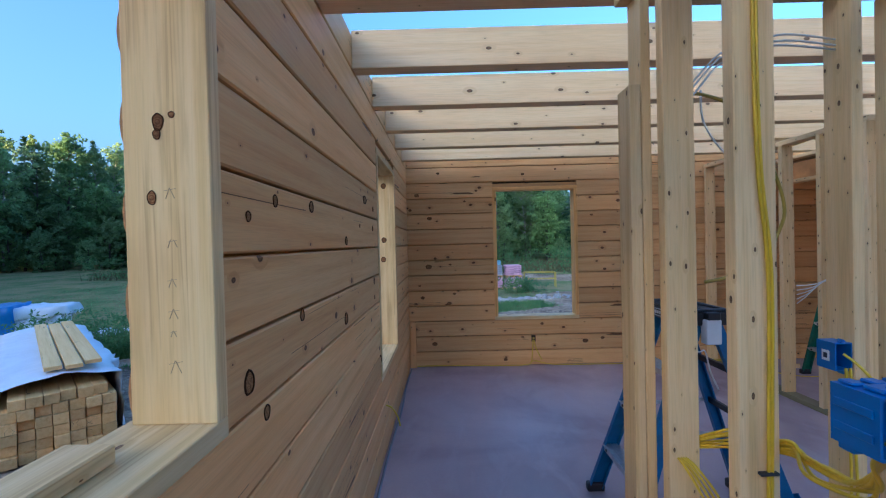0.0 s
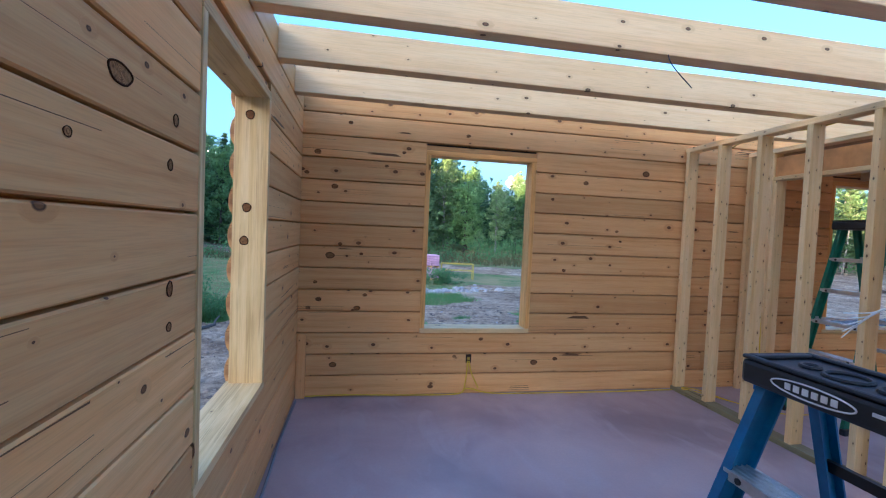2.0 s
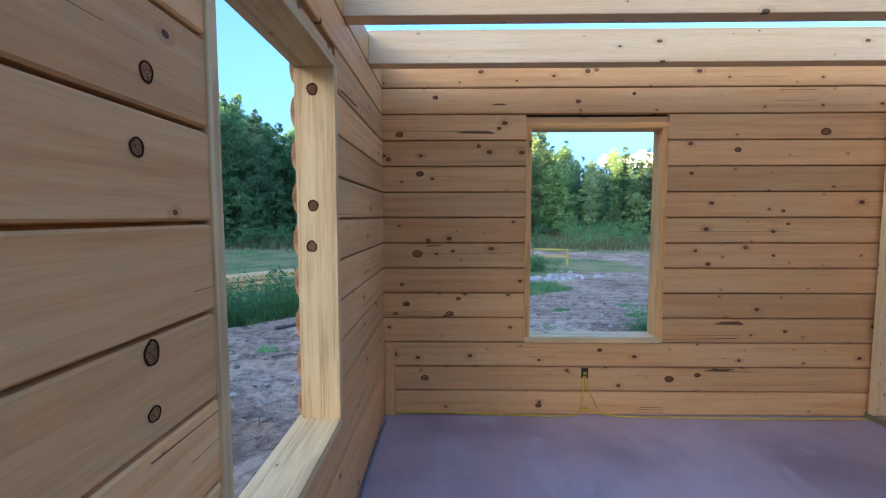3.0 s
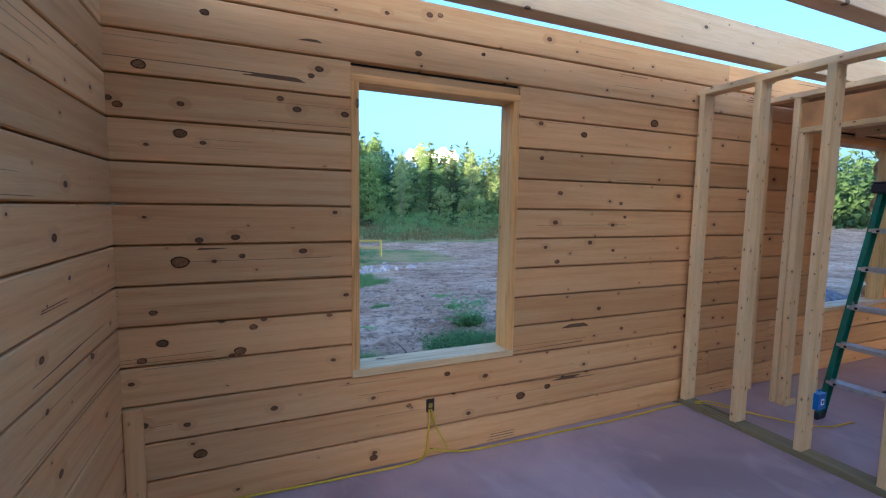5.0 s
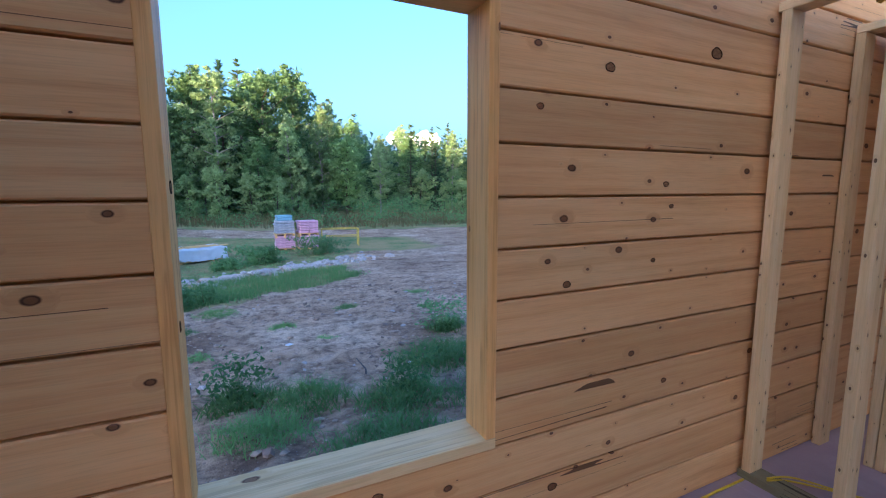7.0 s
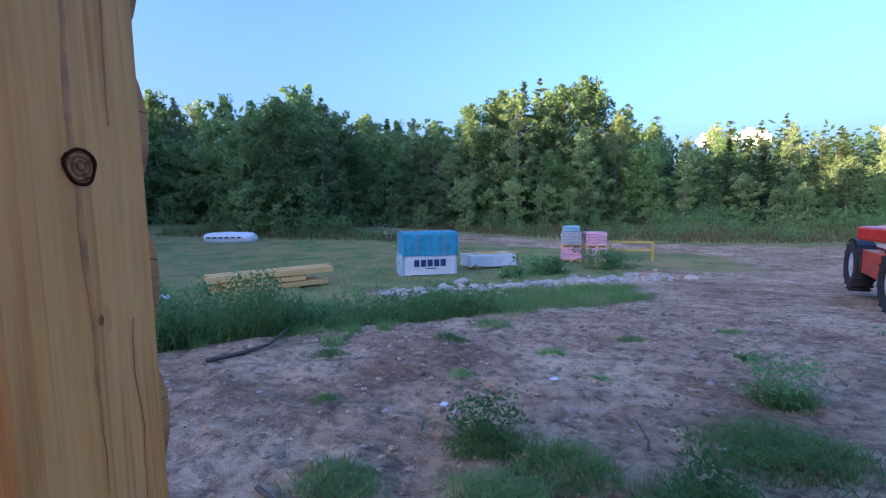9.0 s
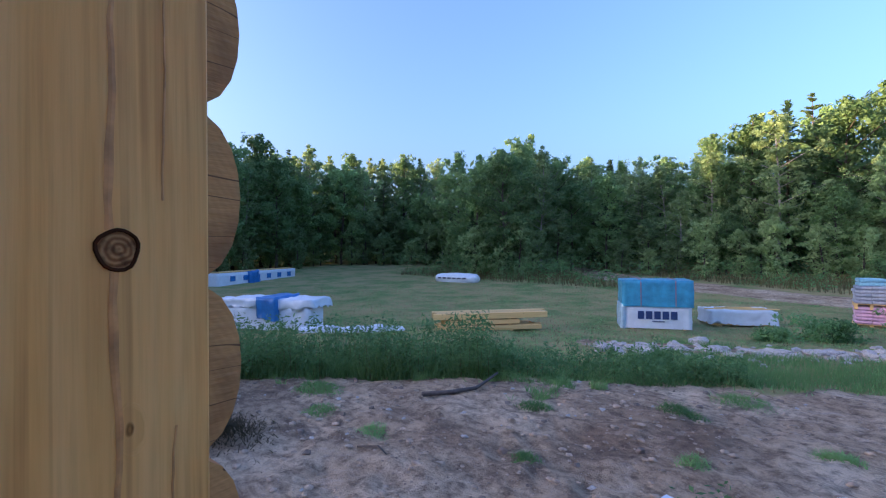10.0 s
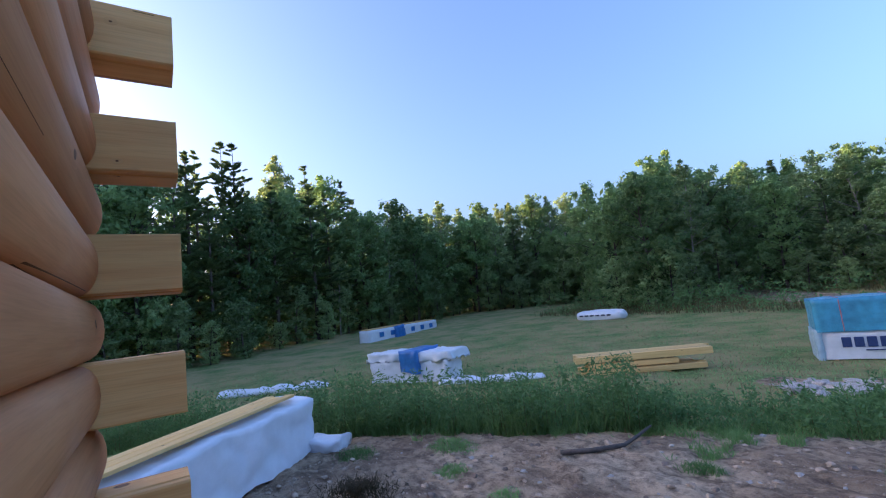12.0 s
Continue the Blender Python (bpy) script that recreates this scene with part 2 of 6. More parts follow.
def mesh_of(name, bm, material, smooth=False):
    me = bpy.data.meshes.new(name)
    bm.to_mesh(me)
    bm.free()
    me.materials.append(material)
    if smooth:
        me.shade_smooth()
    return me


def part(name, bm, material, parent, label="", smooth=False):
    ob = new(name, mesh_of(name, bm, material, smooth))
    ob.parent = parent
    if label:
        tagged(ob, label)
    return ob


def thing(name, label, category, at=(0, 0, 0), turn=0, group="", kind=""):
    ob = new(name)
    ob.empty_display_size = 0.1
    ob.matrix_basis = pose(*at, 0, 0, turn)
    return tagged(ob, label, category, group, kind)


def cube(name, lo, hi, material, parent, bevel=0.003, label=""):
    """A squared piece of timber: its mesh lies along its own longest side, local x."""
    size = [b - a for a, b in zip(lo, hi)]
    mid = Vector([(a + b) / 2 for a, b in zip(lo, hi)])
    k = size.index(max(size))
    turn = {0: Matrix.Identity(4), 1: pose(0, 0, 0, 0, 0, 90), 2: pose(0, 0, 0, 0, -90, 0)}[k]
    inv = turn.inverted().to_3x3()
    s = [abs(c) for c in (inv @ Vector(size))]
    bm = bmesh.new()
    bm_box(bm, [-c / 2 for c in s], [c / 2 for c in s], bevel)
    ob = new(name, mesh_of(name, bm, material))
    ob.parent = parent
    ob.matrix_basis = Matrix.Translation(mid) @ turn
    if label:
        tagged(ob, label)
    return ob


# ---- the plan ----
H = 0.178                  # a log course
LX, FY, RX, SY = -0.38, 4.74, 7.2, -9.0   # inner faces of the log walls
TH = 0.14                  # flat part of a log, before its round face
COURSES = 14
ROUND = 0.052

GROUND_D = [(0, -0.47), (3, -0.5), (5.5, -0.58), (9, -0.86), (12.5, -1.12), (16.5, -1.4), (22, -1.45), (36, -1.1), (62, -0.35), (400, 3)]


def ground_z(x, y):
    dx = max(LX - 0.2 - x, 0, x - RX - 0.2)
    dy = max(SY - 0.2 - y, 0, y - FY - 0.2)
    d = math.hypot(dx, dy)
    for (a, za), (b, zb) in zip(GROUND_D, GROUND_D[1:]):
        if d <= b:
            return za + (zb - za) * (d - a) / (b - a)
    return GROUND_D[-1][1]


def log_profile():
    """A D-shaped log: flat inside at y = 0 with eased edges, round outside. Local (y, z), z from 0 to H."""
    e, g = 0.005, 0.0042
    out = [(0.035, 0.0002), (0.03, g), (e, g), (0, g + e), (0, H - g - e), (e, H - g), (0.03, H - g), (0.035, H - 0.0002)]
    n = 10
    for i in range(n + 1):
        a = math.pi / 2 - math.pi * i / n
        out.append((TH - 0.012 + (ROUND + 0.012) * max(0.0, math.cos(a)) ** 0.75, H / 2 + (H / 2 - 0.0002) * math.sin(a)))
    return out


LOG_CACHE = {}


def log_piece(wall, length, place, turn, name="log"):
    """One log of a course; local x along it, local y outwards."""
    key = round(length, 3)
    if key not in LOG_CACHE:
        bm = bmesh.new()
        bm_prism(bm, log_profile(), 0, 0, length)
        me = mesh_of("log", bm, LOG)
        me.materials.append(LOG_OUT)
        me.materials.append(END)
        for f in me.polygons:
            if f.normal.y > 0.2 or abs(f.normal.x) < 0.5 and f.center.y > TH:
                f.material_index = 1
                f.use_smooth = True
            if abs(f.normal.x) > 0.9:
                f.material_index = 2
        LOG_CACHE[key] = me
    ob = new(name, LOG_CACHE[key])
    ob.parent = wall
    ob.matrix_basis = pose(*place, 0, 0, turn)
    return ob


def log_wall(name, a, b, turn, along, openings, label, ext=(0.0, 0.0), odd=1):
    """A wall of stacked logs from a to b along x or y; openings: (from, to, bottom, top). Even courses pass the corners by ext."""
    w = tagged(new(name), label, "wall", kind="structure")
    for k in range(COURSES):
        z = k * H
        lo, hi = a - (ext[0] if k % 2 == odd else 0), b + (ext[1] if k % 2 == odd else 0)
        cuts = sorted((o[0], o[1]) for o in openings if o[2] < z + H * 0.6 and o[3] > z + H * 0.4)
        runs, s = [], lo
        for c0, c1 in cuts:
            runs.append((s, c0))
            s = c1
        runs.append((s, hi))
        rnd = random.Random(name + str(k))
        for r0, r1 in runs:
            if r1 - r0 < 0.05:
                continue
            pieces = [(r0, r1)]
            if r1 - r0 > 3.2:
                c = r0 + (r1 - r0) * rnd.uniform(0.35, 0.65)
                pieces = [(r0, c - 0.001), (c + 0.001, r1)]
            for p0, p1 in pieces:
                along(w, p0, p1, z)
    return w


# openings: (from, to, bottom, top) along each wall
WIN_N1, WIN_N2 = (0.617, 1.595, 3 * H, 2.077), (4.75, 5.90, 3 * H, 2.077)
WIN_W2, WIN_W1 = (2.50, 3.49, 3 * H, 2.077), (-0.75, 0.485, 6 * H, 2.077)

north = log_wall("wall_north", LX, RX, 0, lambda w, p, q, z: log_piece(w, q - p, (p, FY, z), 0), [WIN_N1, WIN_N2],
                 "wall of stacked knotty pine logs with two window openings", ext=(0.15, 0.15), odd=0)
west = log_wall("wall_west", SY - 0.2, FY - 0.002, 0, lambda w, p, q, z: log_piece(w, q - p, (LX, p, z), 90), [WIN_W1, WIN_W2],
                "wall of stacked knotty pine logs, its ends passing the corner", ext=(0, 0.392))
east = log_wall("wall_east", SY - 0.2, FY - 0.002, 0, lambda w, p, q, z: log_piece(w, q - p, (RX, q, z), -90), [],
                "wall of stacked knotty pine logs", ext=(0, 0.392))
south = log_wall("wall_south", LX, RX, 0, lambda w, p, q, z: log_piece(w, q - p, (q, SY, z), 180), [], "wall of stacked knotty pine logs")


def window_buck(name, o, y0, place, turn, label, depth=0.142, lining=None):
    """Rough window opening lined with four boards; local x along the wall, y outwards; the boards stand 6 mm proud inside."""
    a, b, z0, z1 = o
    w = tagged(new(name), label, "window", kind="structure")
    w.matrix_basis = pose(*place, 0, 0, turn)
    t = 0.04
    lining = lining or JAMB
    cube("jamb_board", (a, -0.006, z0 + t), (a + t, depth, z1 - t), lining, w, 0.002)
    cube("jamb_board", (b - t, -0.006, z0 + t), (b, depth, z1 - t), lining, w, 0.002)
    cube("head_board", (a, -0.006, z1 - t), (b, depth, z1), lining, w, 0.002)
    cube("head_filler", (a, 0.012, z1 + 0.004), (b, depth + 0.03, 12 * H - 0.018), LOG, w, 0.002, "pine filler strip above the head board")
    # near-black strip filling the gap between filler and log
    cube("head_foam", (a, 0.03, 12 * H - 0.016), (b, depth + 0.03, 12 * H - 0.001), CHINK, w, 0.0, "dark strip in the gap above the filler strip")
    # sill always in the paler wood: sky light on its top put into the colour
    cube("sill_board", (a, -0.006, z0), (b, depth + 0.02, z0 + t), JAMB_PALE, w, 0.002)
    return w


window_buck("window_1", WIN_N1, 0, (0, FY, 0), 0, "unglazed window opening lined with pale pine boards")
window_buck("window_2", WIN_N2, 0, (0, FY, 0), 0, "unglazed window opening lined with pale pine boards")
window_buck("window_3", WIN_W2, 0, (LX, 0, 0), 90, "unglazed window opening lined with pale pine boards", 0.16, JAMB_PALE)
MARKED = window_buck("window_4", WIN_W1, 0, (LX, 0, 0), 90, "unglazed window opening lined with pale pine boards", 0.158, JAMB_PALE)

# floor slab
SLAB, nt, b = mat("concrete_slab", 0.5)
tc = nt.nodes.new("ShaderNodeTexCoord").outputs["Object"]
n1 = node(nt, "TexNoise", {"Vector": tc, "Scale": 0.9, "Detail": 6.0, "Distortion": 0.6})
n2 = node(nt, "TexNoise", {"Vector": tc, "Scale": 60.0, "Detail": 4.0})
n3 = node(nt, "TexNoise", {"Vector": scaled(nt, tc, (3.0, 1.2, 1.0)), "Scale": 1.6, "Detail": 6.0, "Distortion": 1.0})
c = ramp(nt, n1.outputs["Fac"], [(0.3, (0.30, 0.21, 0.20)), (0.5, (0.48, 0.345, 0.325)), (0.72, (0.62, 0.47, 0.435))])
c = mixc(nt, ramp(nt, n3.outputs["Fac"], [(0.52, (0, 0, 0)), (0.75, (0.6, 0.6, 0.6))]), c, (0.6, 0.48, 0.47))
c = mixc(nt, mth(nt, "MULTIPLY", n2.outputs["Fac"], 0.3), c, (0.3, 0.21, 0.23))
nt.links.new(c, b.inputs["Base Color"])
nt.links.new(ramp(nt, n3.outputs["Fac"], [(0.3, (0.35, 0.35, 0.35)), (0.7, (0.6, 0.6, 0.6))]), b.inputs["Roughness"])
bumped(nt, b, n2.outputs["Fac"], 0.12, 0.002)
floor = new("floor", mesh_of("floor", bm_box(bmesh.new(), (LX - 0.16, SY - 0.16, -0.6), (RX + 0.16, FY + 0.16, 0)), SLAB))
tagged(floor, "smooth reddish-grey concrete slab with trowel marks", "floor", kind="structure")

# beams overhead
BEAM_Y = [1.86 - 0.61 * 3 + 0.61 * i for i in range(8)]
for y in BEAM_Y:
    bt = thing("ceiling_beam", "squared pale pine beam laid across the open ceiling", "beam", (0, y, 13 * H), 0, "beams of the open ceiling")
    cube("timber", (LX, -0.048, 0.002), (RX, 0.048, 0.19), BEAM, bt, 0.003)

# loft deck over the next room: boards on joists
deck = tagged(new("ceiling_loft"), "underside of a boarded loft deck on pine joists", "ceiling", kind="structure")
DECK = pine("deck_boards", (0.62, 0.40, 0.19), (0.50, 0.28, 0.11), (0.14, 0.06, 0.025), knots=0.4)
bm = bmesh.new()
y = 1.9
while y < FY - 0.1:
    bm_box(bm, (3.86, y, 2.245), (RX - 0.004, min(y + 0.184, FY - 0.01), 2.270), 0.003)
    y += 0.188
part("deck_boards", bm, DECK, deck)
for x in (4.5, 5.1, 5.7, 6.3, 6.9):
    cube("joist", (x - 0.02, 1.9, 2.10), (x + 0.02, FY - 0.004, 2.243), BEAM, deck)

# ---- stud partitions ----
ST = 0.042   # stud thickness


def stud(parent, lo, hi, material=None):
    return cube("stud", lo, hi, material or STUD, parent, 0.0025)


# long partition between the two rooms
pw = tagged(new("partition_1"), "open stud partition of pale spruce with sole and top plates", "stud wall", kind="structure")
P1X0, P1X1 = 3.05, 3.152
TOPZ = 2.272
for y in (4.695, 4.325, 3.945, 3.565, 3.165, 2.975, 2.885, 2.775):
    stud(pw, (P1X0, y - ST / 2, 0.04), (P1X1, y + ST / 2, TOPZ - 0.042))
cube("sole_plate", (P1X0 - 0.003, 2.75, 0.0), (P1X1 + 0.003, FY - 0.008, 0.04), SILLP, pw, 0.002, "greenish treated sole plate")
cube("top_plate", (P1X0, 2.75, TOPZ - 0.042), (P1X1, FY - 0.008, TOPZ), STUD, pw)

# second partition with the wide header
pw2 = tagged(new("partition_2"), "stud partition with a brown laminated header over a wide opening", "stud wall", kind="structure")
QX0, QX1 = 3.735, 3.837
stud(pw2, (QX0, 4.41, 0.0), (QX1, 4.452, 1.985))
stud(pw2, (QX0, 4.456, 0.0), (QX1, 4.498, 2.235))
stud(pw2, (QX0, 4.69, 0.0), (QX1, 4.732, 2.235))
cube("block", (QX0 - 0.012, 4.38, 0.0), (QX1 + 0.02, 4.40, 0.045), STUD, pw2)
cube("header", (QX0 + 0.02, 2.2, 2.025), (QX1 - 0.02, 4.454, 2.195), HEADER, pw2, 0.002, "brown laminated header beam")
cube("header_plate", (QX0, 2.2, 1.987), (QX1, 4.454, 2.023), STUD, pw2)
cube("top_plate", (QX0, 1.6, 2.237), (QX1, FY - 0.008, 2.275), STUD, pw2)
for y in (2.18, 1.78):
    stud(pw2, (QX0, y - ST, 0.0), (QX1, y, 2.235))

# short cross partition closing the closet
pw3 = tagged(new("partition_3"), "short stud partition of pale spruce", "stud wall", kind="structure")
for x in (3.20, 3.30, 3.58, 3.67):
    stud(pw3, (x, 2.70, 0.04), (x + ST, 2.80, TOPZ - 0.042))
stud(pw3, (3.39, 2.70, 2.02), (3.39 + ST, 2.80, TOPZ - 0.042))
cube("sole_plate", (3.16, 2.697, 0.0), (3.73, 2.803, 0.04), STUD, pw3)
cube("top_plate", (3.155, 2.70, TOPZ - 0.042), (3.73, 2.80, TOPZ), STUD, pw3)
cube("lintel", (3.25, 2.70, 1.98), (3.575, 2.80, 2.018), STUD, pw3)

# partition beside the walk, and the doorway that the walk passes
pw4 = tagged(new("partition_4"), "open stud partition with a doorway and no header", "stud wall", kind="structure")
stud(pw4, (0.690, 1.105, 0.0), (0.728, 1.205, 1.955))
stud(pw4, (0.730, 1.105, 0.0), (0.762, 1.205, 13 * H - 0.045))
stud(pw4, (0.772, 1.045, 0.04), (0.872, 1.087, 13 * H - 0.045))
stud(pw4, (0.764, 0.688, 0.04), (0.864, 0.73, 13 * H - 0.045))
stud(pw4, (0.764, 0.262, 0.04), (0.864, 0.304, 13 * H - 0.045))
stud(pw4, (0.764, -0.15, 0.04), (0.864, -0.108, 13 * H - 0.045))
stud(pw4, (1.436, 1.112, 0.04), (1.476, 1.222, 13 * H - 0.045))
stud(pw4, (1.620, 1.112, 0.04), (1.660, 1.222, 13 * H - 0.045))
for x in (2.05, 2.48):
    stud(pw4, (x, 1.112, 0.04), (x + 0.04, 1.222, 13 * H - 0.045))
cube("sole_plate", (0.762, -2.0, 0.0), (0.866, 1.04, 0.038), SILLP, pw4)
cube("sole_plate", (0.88, 1.11, 0.0), (2.6, 1.224, 0.038), SILLP, pw4)
cube("top_plate", (0.762, -2.85, 13 * H - 0.043), (0.866, 1.10, 13 * H - 0.001), STUD, pw4)
cube("top_plate", (0.69, 1.108, 13 * H - 0.043), (3.0, 1.222, 13 * H - 0.001), STUD, pw4)

# ---- plastics, metals ----
BLUE_P = plain("blue_box_plastic", (0.01, 0.15, 0.46), 0.35, vary=0.1)
YEL = plain("yellow_cable", (0.75, 0.50, 0.02), 0.45, vary=0.12)
WHT = plain("white_cable", (0.75, 0.74, 0.7), 0.45, vary=0.05)
OCHRE = plain("ochre_cable", (0.42, 0.28, 0.03), 0.5, vary=0.12)
BLK = plain("black_plastic", (0.015, 0.016, 0.02), 0.45, vary=0.2, scale=30)
ALU = plain("aluminium", (0.62, 0.64, 0.66), 0.38, 0.85, vary=0.12, scale=40)
LBLUE = plain("blue_fibreglass", (0.012, 0.13, 0.30), 0.42, vary=0.2, scale=20)
LGREEN = plain("green_fibreglass", (0.008, 0.15, 0.09), 0.42, vary=0.2, scale=20)
PAPER = plain("white_print", (0.78, 0.79, 0.8), 0.6, vary=0.05)
DARKINK = plain("dark_print", (0.02, 0.025, 0.06), 0.6, vary=0.1)
BRUSH = plain("painted_outlet_hole", (0.03, 0.015, 0.008), 0.9)


# ---- step ladders ----


def beam_between(bm, p, q, w, t, side):
    """A rail of section w x t from p to q; side: the direction of w."""
    p, q, side = Vector(p), Vector(q), Vector(side).normalized()
    d = (q - p).normalized()
    side = (side - d * side.dot(d)).normalized()
    n = d.cross(side)
    vs = [bm.verts.new(c + side * (a * w / 2) + n * (b * t / 2)) for c in (p, q) for a, b in ((-1, -1), (1, -1), (1, 1), (-1, 1))]
    for f in ((3, 2, 1, 0), (4, 5, 6, 7), (0, 1, 5, 4), (1, 2, 6, 5), (2, 3, 7, 6), (3, 0, 4, 7)):
        bm.faces.new([vs[i] for i in f])
    bmesh.ops.recalc_face_normals(bm, faces=bm.faces)
    return bm


def rail_channel(bm, p, q, side, depth, web=0.006, flange=0.026):
    """A fibreglass channel: a web with two flanges turned inwards. side: across the ladder's width, pointing inwards."""
    p, q, side = Vector(p), Vector(q), Vector(side).normalized()
    d = (q - p).normalized()
    side = (side - d * side.dot(d)).normalized()
    n = d.cross(side).normalized()
    beam_between(bm, p, q, depth, web, n)
    for s in (-1, 1):
        o = n * (s * (depth / 2 - web / 2)) + side * (flange / 2)
        beam_between(bm, p + o, q + o, flange, web, side)
    return bm


def step_ladder(label, at, turn, h, top_w, base_w, front, rear, steps, rail_mat, cap_mat, mark=False):
    """A folding step ladder; local -x is its front with the treads, y its width."""
    lad = thing("step_ladder", label, "ladder", at, turn)
    zt = h - 0.075
    fx, rx = -0.03, 0.07
    for s in (-1, 1):
        bm = bmesh.new()
        rail_channel(bm, (-front, s * base_w / 2, 0.03), (fx, s * top_w / 2, zt + 0.02), (0, -s, 0), 0.075)
        part("front_rail", bm, rail_mat, lad, smooth=False)
        bm = bmesh.new()
        rail_channel(bm, (rear, s * (base_w / 2 - 0.01), 0.03), (rx, s * (top_w / 2 - 0.025), zt + 0.02), (0, -s, 0), 0.055)
        part("rear_rail", bm, rail_mat, lad)
        for x in (-front, rear):
            bm = bmesh.new()
            bm_box(bm, (x - 0.05, s * base_w / 2 - 0.022, 0.0), (x + 0.05, s * base_w / 2 + 0.022, 0.05), 0.01, 2)
            part("foot", bm, BLK, lad, "black rubber foot")
    for i in range(1, steps + 1):
        k = i / (steps + 1)
        z = zt * k + 0.02
        x = -front + (fx + front) * (z - 0.03) / (zt - 0.01)
        w = base_w + (top_w - base_w) * k - 0.012
        bm = bmesh.new()
        bm_box(bm, (x - 0.04, -w / 2, z - 0.006), (x + 0.045, w / 2, z), 0.0015)
        bm_box(bm, (x - 0.043, -w / 2, z - 0.028), (x - 0.039, w / 2, z))
        bm_box(bm, (x + 0.041, -w / 2, z - 0.028), (x + 0.045, w / 2, z))
        for j in range(5):
            bm_box(bm, (x - 0.034 + j * 0.016, -w / 2, z), (x - 0.03 + j * 0.016, w / 2, z + 0.002))
        tr = part("tread", bm, ALU, lad, "ribbed aluminium tread")
        for s in (-1, 1):
            bm = bmesh.new()
            bm_tube(bm, [(x - 0.047, s * (w / 2 - 0.05), z - 0.014), (x - 0.043, s * (w / 2 - 0.05), z - 0.014)], 0.009, 10)
            part("rivet", bm, BLK, tr)
        zr = z
        xr = rear + (rx - rear) * (zr - 0.03) / (zt - 0.01)
        bm = bmesh.new()
        beam_between(bm, (xr, -w / 2 + 0.02, zr), (xr, w / 2 - 0.02, zr), 0.03, 0.016, (0, 0, 1))
        part("rear_bar", bm, ALU if rail_mat is LGREEN else BLK, lad)
    for s in (-1, 1):
        bm = bmesh.new()
        z = zt * 0.52
        xa = -front + (fx + front) * 0.5
        xb = rear + (rx - rear) * 0.5
        beam_between(bm, (xa, s * (base_w + top_w) / 4.2, z), ((xa + xb) / 2, s * (base_w + top_w) / 4.2, z - 0.02), 0.02, 0.004, (0, 0, 1))
        beam_between(bm, ((xa + xb) / 2, s * (base_w + top_w) / 4.2, z - 0.02), (xb, s * (base_w + top_w) / 4.3, z), 0.02, 0.004, (0, 0, 1))
        part("spreader", bm, ALU, lad, "folding metal spreader bar")
        bm = bmesh.new()
        beam_between(bm, (rear - 0.01, s * (base_w / 2 - 0.02), 0.22), (rear - 0.06, s * 0.05, 0.10), 0.035, 0.006, (0, 0, 1))
        part("foot_brace", bm, rail_mat, lad)
    # moulded cap with a rim, holes and a tool slot
    bm = bmesh.new()
    tw = top_w / 2 + 0.03
    bm_box(bm, (-0.11, -tw, h - 0.078), (0.115, tw, h - 0.012), 0.012, 2)
    cap = part("cap", bm, cap_mat, lad, "moulded plastic top cap with tool slots")
    bm = bmesh.new()
    for s in (-1, 1):
        bm_box(bm, (-0.11 if s < 0 else 0.095, -tw, h - 0.012), (-0.09 if s < 0 else 0.115, tw, h), 0.006, 2)
        bm_box(bm, (-0.09, s * tw - (0.03 if s > 0 else 0), h - 0.012), (0.095, s * tw + (0.03 if s < 0 else 0), h), 0.005, 2)
    part("rim", bm, cap_mat, cap)
    for y, r in ((-0.10, 0.035), (0.02, 0.045), (0.12, 0.02)):
        bm = bmesh.new()
        n = 24
        pts = [(r * math.cos(2 * math.pi * k / n), y * top_w / 0.4 + r * math.sin(2 * math.pi * k / n), h - 0.009) for k in range(n + 1)]
        bm_tube(bm, pts, 0.006, 6)
        part("tool_ring", bm, cap_mat, cap)
    if mark:
        bm = bmesh.new()
        n = 32
        pts = [(-0.1115, 0.015 + 0.10 * math.cos(2 * math.pi * k / n), h - 0.045 + 0.018 * math.sin(2 * math.pi * k / n)) for k in range(n + 1)]
        bm_tube(bm, pts, 0.0022, 5)
        for k in range(6):
            y = 0.015 + (k - 2.5) * 0.022
            bm_box(bm, (-0.113, y - 0.007, h - 0.053), (-0.1105, y + 0.007, h - 0.037))
        part("maker_mark", bm, PAPER, cap, "white oval maker's mark")
        bm = bmesh.new()
        bm_box(bm, (-0.113, -0.165, h - 0.042), (-0.1105, -0.115, h - 0.034))
        part("stamp", bm, PAPER, cap)
    return lad


step_ladder("blue fibreglass step ladder with a black plastic cap, standing open", (1.27, 1.89, 0), 0, 1.10, 0.36, 0.50, 0.38, 0.42, 3, LBLUE, BLK, True)
step_ladder("tall green fibreglass step ladder with a black cap, standing open", (4.12, 3.945, 0), 0, 1.64, 0.33, 0.48, 0.37, 0.56, 5, LGREEN, BLK)

# small white box clipped to a rail of the blue ladder
wbx = thing("white_box", "small white plastic box hanging on a ladder rail", "box", (1.29, 1.675, 0.94))
bm = bmesh.new()
bm_box(bm, (-0.036, -0.026, 0.0), (0.036, 0.024, 0.115), 0.006, 2)
part("case", bm, PAPER, wbx)
bm = bmesh.new()
bm_box(bm, (-0.03, -0.03, 0.114), (0.03, 0.02, 0.15), 0.004)
part("lid", bm, BLK, wbx, "black lid")

# ---- electrical rough-in ----


